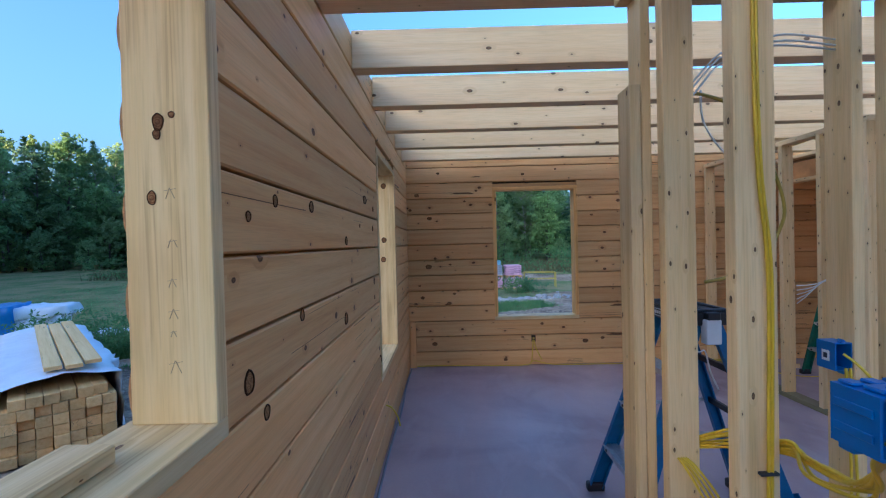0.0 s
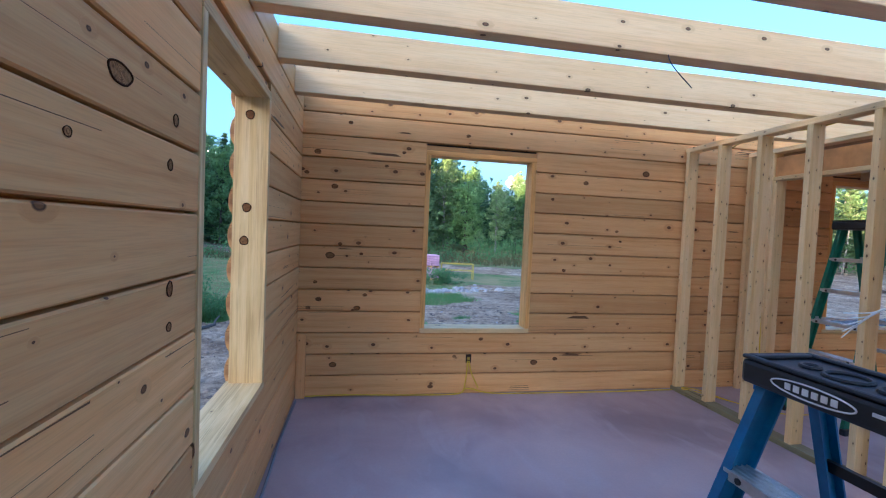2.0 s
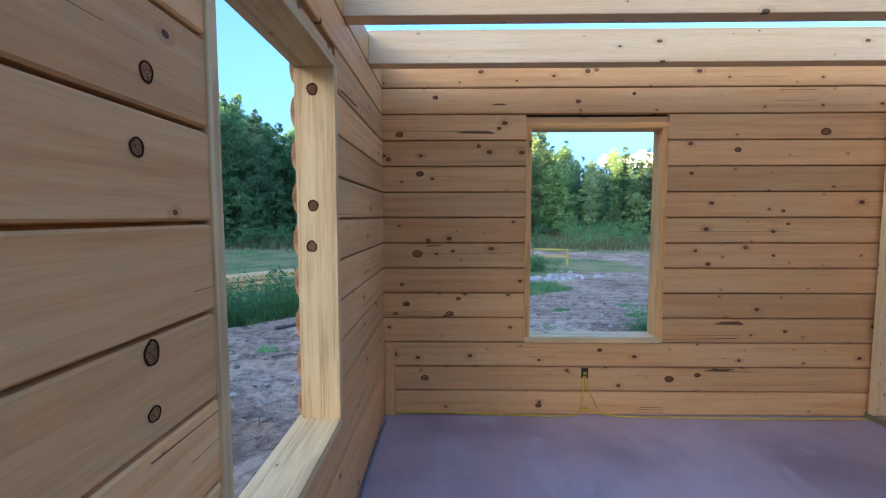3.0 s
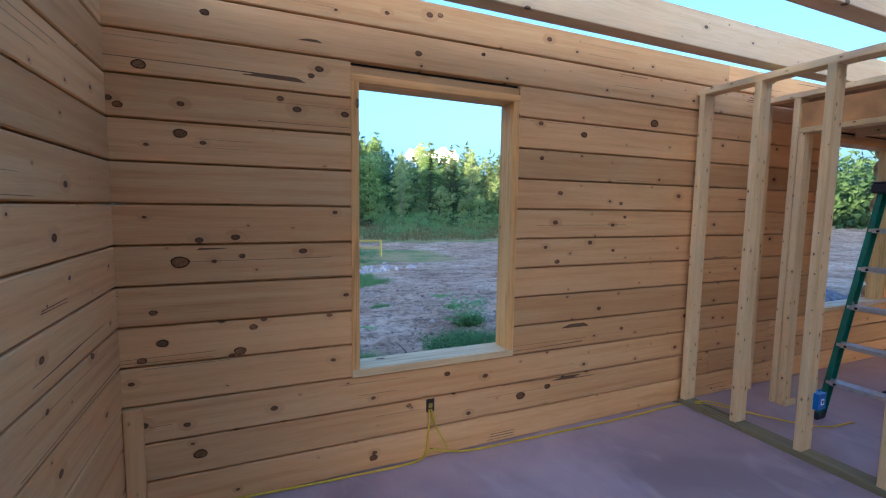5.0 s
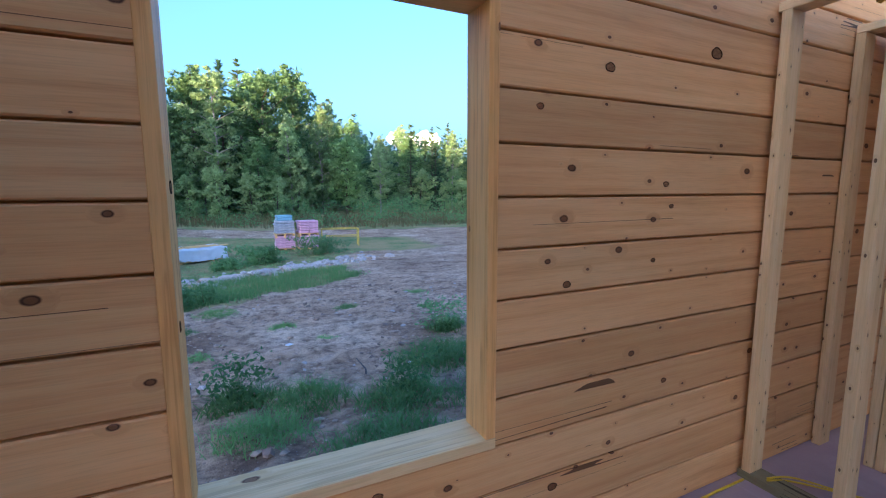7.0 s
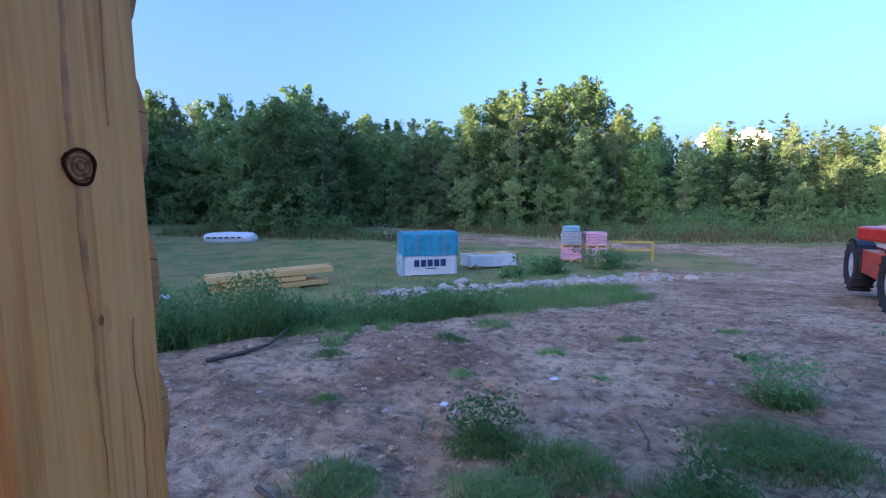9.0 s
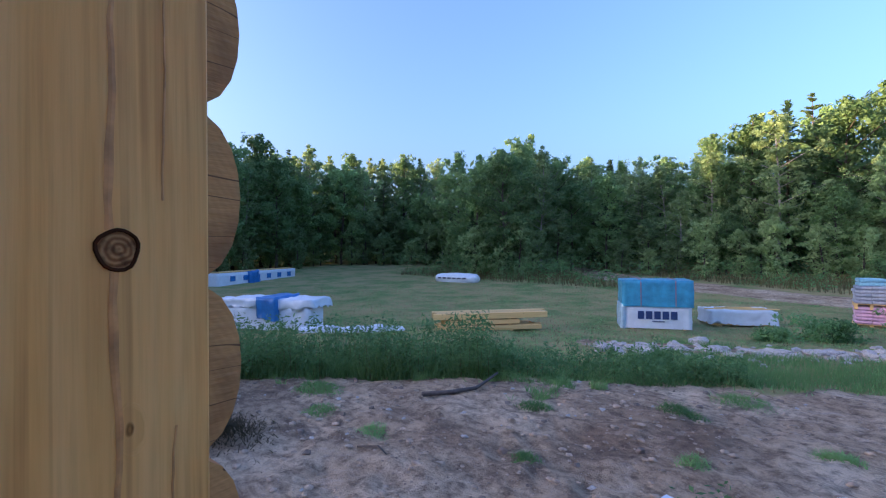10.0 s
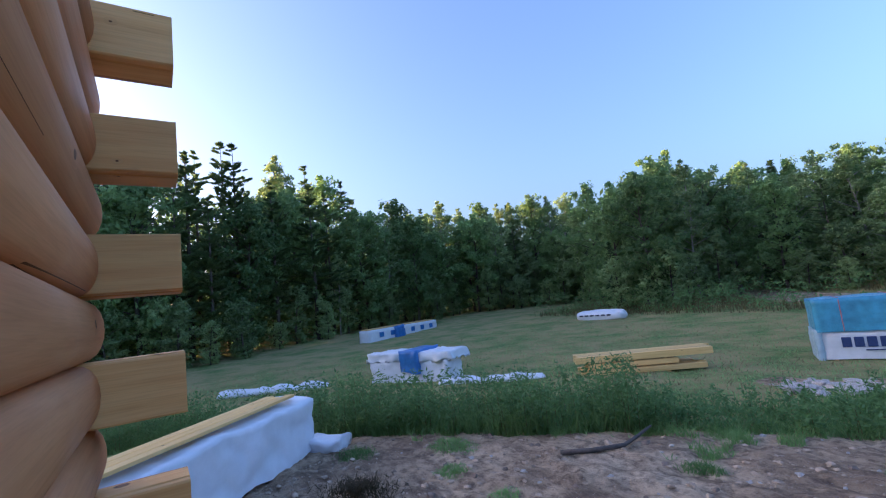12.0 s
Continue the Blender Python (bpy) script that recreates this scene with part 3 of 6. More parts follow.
def junction_box(label, at, turn, size=(0.058, 0.095, 0.075), gangs=1):
    """Blue nail-on box, open at the front (local -y), with rolled rim, knockouts and side nails."""
    w, hh, d = size
    jb = thing("junction_box", label, "electrical box", at, turn, "blue electrical boxes")
    bm = bmesh.new()
    t = 0.004
    bm_box(bm, (-w / 2, d - t, 0), (w / 2, d, hh))
    bm_box(bm, (-w / 2, 0, 0), (-w / 2 + t, d - t, hh))
    bm_box(bm, (w / 2 - t, 0, 0), (w / 2, d - t, hh))
    bm_box(bm, (-w / 2 + t, 0, 0), (w / 2 - t, d - t, t))
    bm_box(bm, (-w / 2 + t, 0, hh - t), (w / 2 - t, d - t, hh))
    part("shell", bm, BLUE_P, jb)
    for g in range(gangs):
        for z in (-0.006, hh + 0.006):
            bm = bmesh.new()
            x = -w / 2 + w * (g + 0.5) / gangs
            bm_tube(bm, [(x, 0.001, z), (x, 0.02, z)], 0.006, 8)
            part("screw_lug", bm, BLUE_P, jb)
    if gangs > 1:
        for z0, z1 in ((hh, hh + 0.007), (-0.007, 0)):
            bm = bmesh.new()
            bm_box(bm, (-w / 2 + 0.012, d * 0.12, z0), (w / 2 - 0.012, d * 0.5, z1), 0.002)
            part("rib", bm, BLUE_P, jb)
        for i in range(4):
            x = -w / 2 + w * (i + 0.5) / 4
            bm = bmesh.new()
            bm_box(bm, (x - 0.010, d * 0.6, -0.012), (x + 0.010, d * 0.95, 0.0), 0.002)
            part("cable_clip", bm, BLUE_P, jb)
            bm = bmesh.new()
            bm_box(bm, (x - 0.010, d * 0.6, hh), (x + 0.010, d * 0.95, hh + 0.005), 0.002)
            part("knockout", bm, BLUE_P, jb)
        for k in (0.3, 0.7):
            bm = bmesh.new()
            bm_box(bm, (-w / 2 - 0.003, d * 0.1, hh * k - 0.006), (-w / 2, d * 0.9, hh * k + 0.006), 0.001)
            part("rib", bm, BLUE_P, jb)
        return jb
    bm = bmesh.new()
    bm_box(bm, (-w / 2 - 0.0015, d * 0.3, hh * 0.3), (-w / 2, d * 0.7, hh * 0.68))
    st = part("sticker", bm, PAPER, jb, "white printed sticker")
    bm = bmesh.new()
    bm_box(bm, (-w / 2 - 0.0025, d * 0.4, hh * 0.4), (-w / 2 - 0.0015, d * 0.6, hh * 0.58))
    part("print", bm, DARKINK, st)
    return jb


junction_box("blue plastic electrical box nailed to a stud", (1.405, 1.118, 0.972), 0)
junction_box("wide blue plastic electrical box full of yellow cable", (0.695, 0.2, 1.135), 0, (0.13, 0.085, 0.075), 2)
junction_box("blue plastic electrical box low on a stud", (3.20, 3.925, 0.29), 90)
junction_box("blue plastic electrical box on a far stud", (2.965, 2.90, 1.03), -90)


def cable(label, pts, r, material, group=""):
    """A cable eased through its points."""
    pts = [Vector(p) for p in pts]
    fine = []
    for i in range(len(pts) - 1):
        a, b, c, d = pts[max(i - 1, 0)], pts[i], pts[i + 1], pts[min(i + 2, len(pts) - 1)]
        for k in range(8):
            u = k / 8
            fine.append(0.5 * ((2 * b) + (c - a) * u + (2 * a - 5 * b + 4 * c - d) * u * u + (3 * b - a - 3 * c + d) * u ** 3))
    fine.append(pts[-1])
    ob = new("cable", mesh_of("cable", bm_tube(bmesh.new(), fine, r, 6), material, True))
    return tagged(ob, label, "cable", group)


rc = random.Random(5)
# runs along the studs beside the walk
for dx in (0.0, 0.0085):
    cable("yellow cable stapled up the face of a stud", [(0.812 + dx, 0.683, 2.25), (0.808 + dx, 0.681, 1.9), (0.815 + dx, 0.681, 1.6), (0.835 + dx, 0.68, 1.35),
          (0.832 + dx, 0.68, 1.0), (0.825 + dx, 0.681, 0.6), (0.822 + dx, 0.682, 0.2)], 0.0042, YEL, "yellow cables")
for z in (0.86, 0.70):
    bm = bmesh.new()
    bm_box(bm, (0.806, 0.672, z), (0.852, 0.6865, z + 0.008), 0.002)
    tagged(new("cable_tie", mesh_of("cable_tie", bm, BLK)), "black tie round two yellow cables", "cable tie")
for i in range(6):
    w = rc.uniform(-0.02, 0.02)
    cable("yellow cable sagging between studs", [(0.875, 1.06, 0.75 + 0.007 * i), (0.93 + w, 0.95, 0.80 + 0.012 * i), (0.885, 0.76, 0.88 + 0.006 * i), (0.875, 0.66, 0.915 + 0.006 * i),
          (0.835 + w, 0.52 + 0.01 * i, 0.935 + rc.uniform(-0.03, 0.02)), (0.80, 0.42 - 0.008 * i, 0.98 + 0.7 * w), (0.775 - 0.004 * i, 0.34, 1.06), (0.75 - 0.006 * i, 0.27, 1.145)], 0.0042, YEL, "yellow cables")
for i in range(3):
    cable("yellow cable hanging from an electrical box", [(0.66 + 0.03 * i, 0.22, 1.15), (0.655 + 0.03 * i, 0.19, 1.12), (0.66 + 0.03 * i, 0.185, 0.9), (0.68 + 0.02 * i, 0.20, 0.6)], 0.0048, YEL, "yellow cables")
cable("ochre cable curving out of an electrical box", [(0.69, 0.22, 1.19), (0.70, 0.17, 1.24), (0.74, 0.16, 1.30), (0.85, 0.17, 1.36)], 0.0062, OCHRE)
for i in range(4):
    cable("yellow cable dropping along a stud", [(0.80 + 0.008 * i, 1.044, 0.725), (0.815 + 0.012 * i, 1.025, 0.70), (0.86 + 0.016 * i, 1.0, 0.61), (0.94 + 0.012 * i, 0.98, 0.45), (1.0, 0.97, 0.25)], 0.0042, YEL, "yellow cables")
for i in range(2):
    cable("yellow cable below an electrical box", [(1.40 + 0.015 * i, 1.105, 0.985), (1.405 + 0.015 * i, 1.10, 0.8), (1.40 + 0.02 * i, 1.09, 0.5), (1.35, 1.05, 0.12)], 0.0048, YEL, "yellow cables")
cable("yellow cable leaving an electrical box", [(1.405, 1.12, 1.03), (1.44, 1.08, 0.98), (1.50, 1.02, 0.85), (1.56, 0.95, 0.62), (1.6, 0.9, 0.35)], 0.0048, YEL, "yellow cables")
# overhead cables
cable("ochre cable hanging in a bow between studs", [(0.86, 1.13, 1.93), (0.972, 1.17, 1.935), (1.10, 1.17, 1.875), (1.20, 1.17, 1.70), (1.25, 1.17, 1.55), (1.235, 1.17, 1.46), (1.16, 1.17, 1.34), (1.07, 1.17, 1.30), (0.97, 1.17, 1.28)], 0.0062, OCHRE)
for i, a in enumerate((0.0, 0.02, 0.035)):
    cable("thin white cable strung between studs", [(0.868, 1.09, 1.88 + a), (0.947, 1.15 + a, 1.95 + a), (1.027, 1.17, 2.035 + a), (1.09, 1.17 + a, 2.056 + a), (1.235, 1.17, 2.135 - a), (1.44, 1.17, 2.114 - a)], 0.0035, WHT, "white cables")
cable("thin white cable hanging loose", [(0.966, 1.17, 1.95), (0.97, 1.17, 1.86), (1.0, 1.17, 1.79), (1.061, 1.17, 1.713), (1.15, 1.18, 1.62)], 0.0035, WHT, "white cables")
cable("thin white cord tied round a ladder rail", [(1.20, 1.69, 0.90), (1.235, 1.672, 0.905), (1.27, 1.69, 0.90), (1.30, 1.70, 0.80), (1.33, 1.69, 0.72)], 0.0035, WHT, "white cables")
cable("thin grey wire hanging from a beam", [(1.55, 3.02, 2.312), (1.56, 3.01, 2.27), (1.6, 3.0, 2.22), (1.66, 2.98, 2.15)], 0.003, BLK, "white cables")
cable("thin white cable on the floor", [(1.35, 1.75, 0.004), (1.45, 1.8, 0.004), (1.5, 1.7, 0.05), (1.46, 1.66, 0.1)], 0.0035, WHT, "white cables")
for i in range(5):
    cable("thin white cable fanning out of an electrical box", [(2.97, 2.89 + 0.006 * i, 1.10), (2.93, 2.92 + 0.02 * i, 1.11 - 0.01 * i), (2.87, 2.99 + 0.02 * i, 1.06 - 0.025 * i), (2.80, 3.08, 1.04 - 0.035 * i)], 0.0035, WHT, "white cables")
for i in range(3):
    cable("thin white cable running down a stud", [(3.04, 2.91 + 0.02 * i, 2.2), (3.035, 2.93 + 0.015 * i, 1.9), (3.03, 2.90 + 0.02 * i, 1.5), (3.0, 2.90 + 0.01 * i, 1.13)], 0.0035, WHT, "white cables")
# on the top plate of the long partition
for i in range(4):
    cable("yellow cable lying on a top plate", [(3.2 + 0.01 * i, 4.45, 2.20), (3.25, 4.2, 2.285 + 0.004 * i), (3.3 + 0.02 * i, 3.8, 2.282), (3.26, 3.3, 2.281), (3.3, 2.9, 2.281)], 0.005, YEL if i % 2 else OCHRE, "yellow cables")
cable("yellow cable running down a stud", [(3.172, 3.96, 2.23), (3.17, 3.97, 1.9), (3.175, 3.965, 1.5), (3.172, 3.955, 1.0), (3.19, 3.945, 0.39)], 0.005, YEL, "yellow cables")
for dz in (0.0, 0.02):
    cable("yellow cable lying through the partition", [(3.06, 4.6, 0.05 + dz / 2), (3.2, 4.55, 0.03 + dz), (3.4, 4.35, 0.008), (3.6, 4.1, 0.008), (3.9, 4.05, 0.008)], 0.005, YEL, "yellow cables")
# along the wall base
cable("yellow cable lying along the base of the log wall", [(-0.30, FY - 0.03, 0.02), (0.0, FY - 0.015, 0.02), (0.5, FY - 0.02, 0.008), (0.95, FY - 0.03, 0.01), (1.06, FY - 0.012, 0.05),
      (1.3, FY - 0.03, 0.008), (1.9, FY - 0.05, 0.008), (2.4, FY - 0.06, 0.008), (2.8, FY - 0.05, 0.008), (3.03, FY - 0.05, 0.008)], 0.006, YEL, "yellow cables")
cable("yellow cable hanging from a wall outlet", [(1.05, FY - 0.004, 0.29), (1.045, FY - 0.02, 0.22), (1.03, FY - 0.03, 0.1), (1.02, FY - 0.03, 0.04)], 0.0055, YEL, "yellow cables")
cable("yellow cable hanging from a wall outlet", [(1.062, FY - 0.004, 0.29), (1.08, FY - 0.03, 0.2), (1.11, FY - 0.05, 0.13), (1.14, FY - 0.06, 0.07)], 0.0055, YEL, "yellow cables")
cable("grey cable lying along the base of the log wall", [(LX + 0.02, FY - 0.1, 0.01), (LX + 0.015, 4.0, 0.01), (LX + 0.03, 3.4, 0.01), (LX + 0.02, 2.6, 0.01), (LX + 0.03, 1.8, 0.01)], 0.008, plain("grey_cable", (0.2, 0.21, 0.24), 0.5))
cable("yellow cable sticking out of the wall base", [(LX + 0.01, 2.62, 0.34), (LX + 0.05, 2.6, 0.33), (LX + 0.09, 2.58, 0.28), (LX + 0.11, 2.56, 0.22)], 0.005, YEL, "yellow cables")


def wall_outlet(at, turn, label):
    """A rough hole in a log for an outlet box, its shade painted as a dark plate."""
    w = thing("painted_outlet_hole", label, "outlet", at, turn)
    bm = bmesh.new()
    bm_box(bm, (-0.024, -0.004, -0.038), (0.024, 0.002, 0.038), 0.002)
    part("recess", bm, BRUSH, w)
    bm = bmesh.new()
    bm_box(bm, (-0.012, -0.006, -0.012), (0.012, -0.004, 0.014), 0.001)
    part("cable_clamp", bm, OCHRE, w)


wall_outlet((1.058, FY, 0.31), 0, "dark plate standing for a shaded outlet hole in a log, with cable ends")
wall_outlet((RX, 3.5, 0.4), -90, "dark plate standing for a shaded outlet hole in a log")

# short trim board in the corner
tb = thing("trim_board", "short pine trim board standing in the corner", "board", (LX + 0.004, FY - 0.028, 0), 0)
cube("board", (0.0, 0.0, 0.0), (0.072, 0.024, 0.53), LOG, tb, 0.002)
# loose sawn board on the sill of the side window
lb = thing("sill_offcut", "sawn pine offcut with pencilled marks lying on a window sill", "board", (LX - 0.10, 0.0, 6 * H + 0.041), 90)
cube("board", (-0.55, -0.022, 0.0), (0.30, 0.06, 0.03), JAMB_PALE, lb, 0.003)
for i in range(5):
    cube("pencil_mark", (-0.02 + 0.022 * i, 0.0, 0.0302), (-0.008 + 0.022 * i, 0.035 - 0.006 * (i % 3), 0.0312), DARKINK, lb, 0.0)
# pencilled marks on the jamb of the side window
PENCIL = plain("pencil_on_wood", (0.42, 0.30, 0.17), 0.8)
for z, w, hgt in ((1.545, 0.014, 0.022), (1.45, 0.02, 0.016), (1.376, 0.012, 0.018), (1.317, 0.014, 0.020), (1.28, 0.010, 0.012), (1.217, 0.018, 0.026)):
    for k, (dx, dz, a) in enumerate(((0.0, 0.0, 20), (w * 0.6, 0.0, -25), (w * 0.3, hgt * 0.3, 80))):
        pm = cube("pencil_mark", (-0.0004, -0.0006, -hgt / 2), (0.0004, 0.0006, hgt / 2), PENCIL, None, 0.0)
        pm.parent = MARKED
        pm.matrix_basis = MARKED.matrix_basis.inverted() @ pose(-0.456 + dx, 0.4445, z + dz, 0, a, 0) @ pose(0, 0, 0, 0, -90, 0)
# scraps on the slab of the next room
for (x, y, s) in ((5.7, 4.0, 0.2), (4.45, 3.9, 0.14)):
    sc = thing("wood_scrap", "small pale wood offcut lying on the slab", "offcut", (x, y, 0), 30, "offcuts on the slab")
    cube("piece", (-s / 2, -0.06, 0), (s / 2, 0.06, 0.03), CREAM, sc, 0.003)

# ---- the largest knots of the log walls and jambs ----
KNOT, nt, b = mat("knot_heart", 0.75)
b.inputs["Specular IOR Level"].default_value = 0.1
tc = nt.nodes.new("ShaderNodeTexCoord").outputs["Object"]
kw = nt.nodes.new("ShaderNodeTexWave")
kw.wave_type, kw.rings_direction = "RINGS", "SPHERICAL"
nt.links.new(tc, kw.inputs[0])
kw.inputs["Scale"].default_value, kw.inputs["Distortion"].default_value, kw.inputs["Detail"].default_value = 70.0, 3.0, 3.0
kn = node(nt, "TexNoise", {"Vector": tc, "Scale": 120.0, "Detail": 4.0})
ki = nt.nodes.new("ShaderNodeObjectInfo").outputs["Random"]
c = mixc(nt, kw.outputs["Fac"], (0.24, 0.10, 0.035), (0.46, 0.245, 0.095))
c = mixc(nt, mth(nt, "MULTIPLY", ki, 0.6), c, (0.08, 0.024, 0.01))
c = mixc(nt, mth(nt, "MULTIPLY", mth(nt, "SUBTRACT", kn.outputs["Fac"], 0.45, True), 2.5, True), c, (0.04, 0.015, 0.008))
nt.links.new(c, b.inputs["Base Color"])
bumped(nt, b, mth(nt, "ADD", kw.outputs["Fac"], kn.outputs["Fac"]), 0.5, 0.001)
KNOT_RIM = plain("knot_bark_rim", (0.05, 0.018, 0.007), 0.9)
KNOT_RIM.node_tree.nodes["Principled BSDF"].inputs["Specular IOR Level"].default_value = 0.1


def knot(parent, at, out, rx, rz, rim=True):
    """A knot flush with a face: a domed heart and a thin dark bark rim. out: 'y-', 'x+', the way that the face looks."""
    u, n = {"y-": ((1, 0, 0), (0, -1, 0)), "x+": ((0, 1, 0), (1, 0, 0)), "ys": ((1, 0, 0), (0, -1, 0))}[out]
    u, n, w = Vector(u), Vector(n), Vector((0, 0, 1))
    k = 20
    bm = bmesh.new()
    ph = rg2.uniform(0, 6)
    edge = [(1 + 0.045 * math.sin(3 * a + ph) + 0.03 * math.sin(5 * a)) for a in [2 * math.pi * i / k for i in range(k)]]
    ring = [bm.verts.new(u * (rx * edge[i] * math.cos(2 * math.pi * i / k)) + w * (rz * edge[i] * math.sin(2 * math.pi * i / k)) + n * 0.0004) for i in range(k)]
    c = bm.verts.new(n * 0.0012)
    for i in range(k):
        bm.faces.new((ring[i], ring[(i + 1) % k], c))
    bmesh.ops.recalc_face_normals(bm, faces=bm.faces)
    o = part("knot", bm, KNOT, parent)
    o.matrix_basis = Matrix.Translation(at)
    bm = bmesh.new()
    pts = [u * (rx * edge[i % k] * math.cos(2 * math.pi * i / k)) + w * (rz * edge[i % k] * math.sin(2 * math.pi * i / k)) + n * 0.0006 for i in range(k + 1)]
    bm_tube(bm, pts, min(rx, rz) * (0.12 if rim else 0.05) , 5)
    part("knot_rim", bm, KNOT_RIM, o)


rg2 = random.Random(77)
for x, z, r in ((-0.01, 2.25, 14), (1.09, 2.43, 12), (0.97, 2.22, 14), (1.35, 2.27, 10), (0.43, 2.04, 12), (0.29, 1.92, 12), (-0.34, 1.83, 14), (-0.26, 2.0, 20), (-0.12, 1.73, 20),
                (2.07, 1.89, 18), (2.66, 2.01, 26), (1.76, 1.73, 12), (2.4, 1.47, 12), (2.44, 1.38, 10), (-0.14, 1.17, 27), (0.11, 1.19, 11), (1.9, 1.1, 14), (2.35, 1.16, 10), (-0.25, 0.95, 12),
                (0.15, 0.85, 14), (0.09, 0.74, 20), (-0.22, 0.81, 18), (-0.3, 0.74, 14), (2.46, 0.62, 12), (1.16, 0.48, 14), (1.66, 0.27, 24), (1.86, 0.3, 17), (-0.09, 0.27, 22), (0.73, 0.07, 17), (0.93, 0.33, 12)):
    knot(north, (x, FY - 0.0005, z), "y-", r * 0.00125, r * 0.00085)
for y, z, a, c in ((2.06, 1.69, 0.045, 0.021), (1.9, 1.54, 0.011, 0.009), (2.33, 1.66, 0.014, 0.016), (2.3, 1.54, 0.014, 0.014), (2.31, 1.22, 0.016, 0.02), (2.31, 1.12, 0.014, 0.012), (0.61, 1.51, 0.012, 0.012),
                   (0.59, 1.14, 0.022, 0.026), (0.77, 1.56, 0.014, 0.016), (1.08, 1.57, 0.02, 0.018), (0.96, 1.23, 0.016, 0.018), (0.68, 1.04, 0.016, 0.018), (1.54, 1.12, 0.026, 0.024), (1.58, 1.46, 0.02, 0.018)):
    knot(west, (LX + 0.0005, y, z), "x+", a, c)
for x, z in ((-0.481, 1.311), (-0.472, 1.48), (-0.466, 1.949)):
    knot(west, (x, 3.4497, z), "ys", 0.02, 0.022)
for x, z, a, c in ((-0.47, 1.679, 0.01, 0.016), (-0.473, 1.656, 0.007, 0.01), (-0.444, 1.692, 0.006, 0.006), (-0.486, 1.537, 0.008, 0.013)):
    knot(west, (x, 0.4447, z), "ys", a, c)
knot(north, (0.6573, 4.81, 1.457), "x+", 0.0145, 0.0165)
knot(north, (0.6573, 4.776, 1.098), "x+", 0.010, 0.014)

RESIN = plain("resin_stain", (0.58, 0.27, 0.085), 0.6, vary=0.35, scale=40)


def resin_streak(x, y, z0, z1, wide):
    """A thin tapered run of resin down the face of a jamb, wandering a little."""
    bm = bmesh.new()
    n, side = 24, []
    for i in range(n + 1):
        u = i / n
        q = y + 0.006 * noise.noise((0, z0 * 3, u * 3.1)) + 0.003 * noise.noise((4, z0, u * 9))
        w = wide * (1 - u) ** 0.8 * (0.8 + 0.4 * noise.noise((7, y * 9, u * 7))) + 0.0003
        z = z0 + (z1 - z0) * u
        side.append([bm.verts.new((x, q - w, z)), bm.verts.new((x + 0.0004, q, z)), bm.verts.new((x, q + w, z))])
    for a, c in zip(side, side[1:]):
        for k in (0, 1):
            bm.faces.new((a[k], a[k + 1], c[k + 1], c[k]))
    bmesh.ops.recalc_face_normals(bm, faces=bm.faces)
    part("resin_streak", bm, RESIN, north, "brown run of resin below a knot")


resin_streak(0.6574, 4.81, 1.442, 1.13, 0.0042)
resin_streak(0.6574, 4.807, 1.473, 1.75, 0.0040)
resin_streak(0.6574, 4.852, 1.30, 1.05, 0.0012)
resin_streak(0.6574, 4.846, 1.50, 1.78, 0.0012)

# ---- the yard: ground, road, grass ----
ROAD = [(-60.0, 86.0), (-24.0, 56.0), (-9.0, 41.5), (2.0, 34.5), (10.0, 32.5), (24.0, 31.0), (60.0, 30.0), (300.0, 30.0)]


def smooth(a, b, v):
    u = min(1, max(0, (v - a) / (b - a)))
    return u * u * (3 - 2 * u)


STONE_ROW = [(-3.0, 16.6), (-1.0, 17.6), (0.8, 18.9), (2.2, 20.2), (4.2, 21.4), (6.3, 22.6)]


def road_dist(x, y):
    return poly_dist(x, y, ROAD)


def poly_dist(x, y, line):
    """Metres from a line of points."""
    best = 1e9
    for (ax, ay), (bx, by) in zip(line, line[1:]):
        dx, dy = bx - ax, by - ay
        u = min(1, max(0, ((x - ax) * dx + (y - ay) * dy) / (dx * dx + dy * dy)))
        best = min(best, math.hypot(x - ax - u * dx, y - ay - u * dy))
    return best


def turf_edge(x, y):
    """Metres inside the turf: positive beyond the edge of the bare yard."""
    s = max((x + 6.9) * -0.61 + (y - 7.6) * 0.79, -7.6 - x)
    return s


def turf(x, y):
    """1 on grass, 0 on bare ground."""
    g = smooth(-0.25, 0.5, turf_edge(x, y) + 0.5 * noise.noise((x * 0.6, y * 0.6, 3.0)))
    yard = smooth(0, 2.5, x - (3.0 + 0.1 * max(0, y - 15)) + 1.2 * noise.noise((x * 0.25, y * 0.25, 9.0)))
    if y < 33.5:
        g *= 1 - yard * (1 - 0.85 * smooth(24, 26.5, y + 0.12 * x) * smooth(13, 9, x))
    g *= smooth(0.35, 1.0, poly_dist(x, y, STONE_ROW) + 0.5 * noise.noise((x * 0.9, y * 0.9, 6.0)))
    r = road_dist(x, y)
    return g * smooth(1.6, 2.6, r + 0.5 * noise.noise((x * 0.4, y * 0.4, 1.0)))


def lay(x, y):
    """The ground's height with its bumps."""
    z = ground_z(x, y)
    near = max(0.0, 1 - math.hypot(x - 1, y - 8) / 45)
    b = 0.055 * noise.noise((x * 0.55, y * 0.55, 0)) + near * (0.05 * noise.noise((x * 1.9, y * 1.9, 5)) + 0.045 * noise.noise((x * 4.7, y * 4.7, 8)) + 0.028 * noise.noise((x * 9.3, y * 9.3, 2)))
    return z + b - 0.03


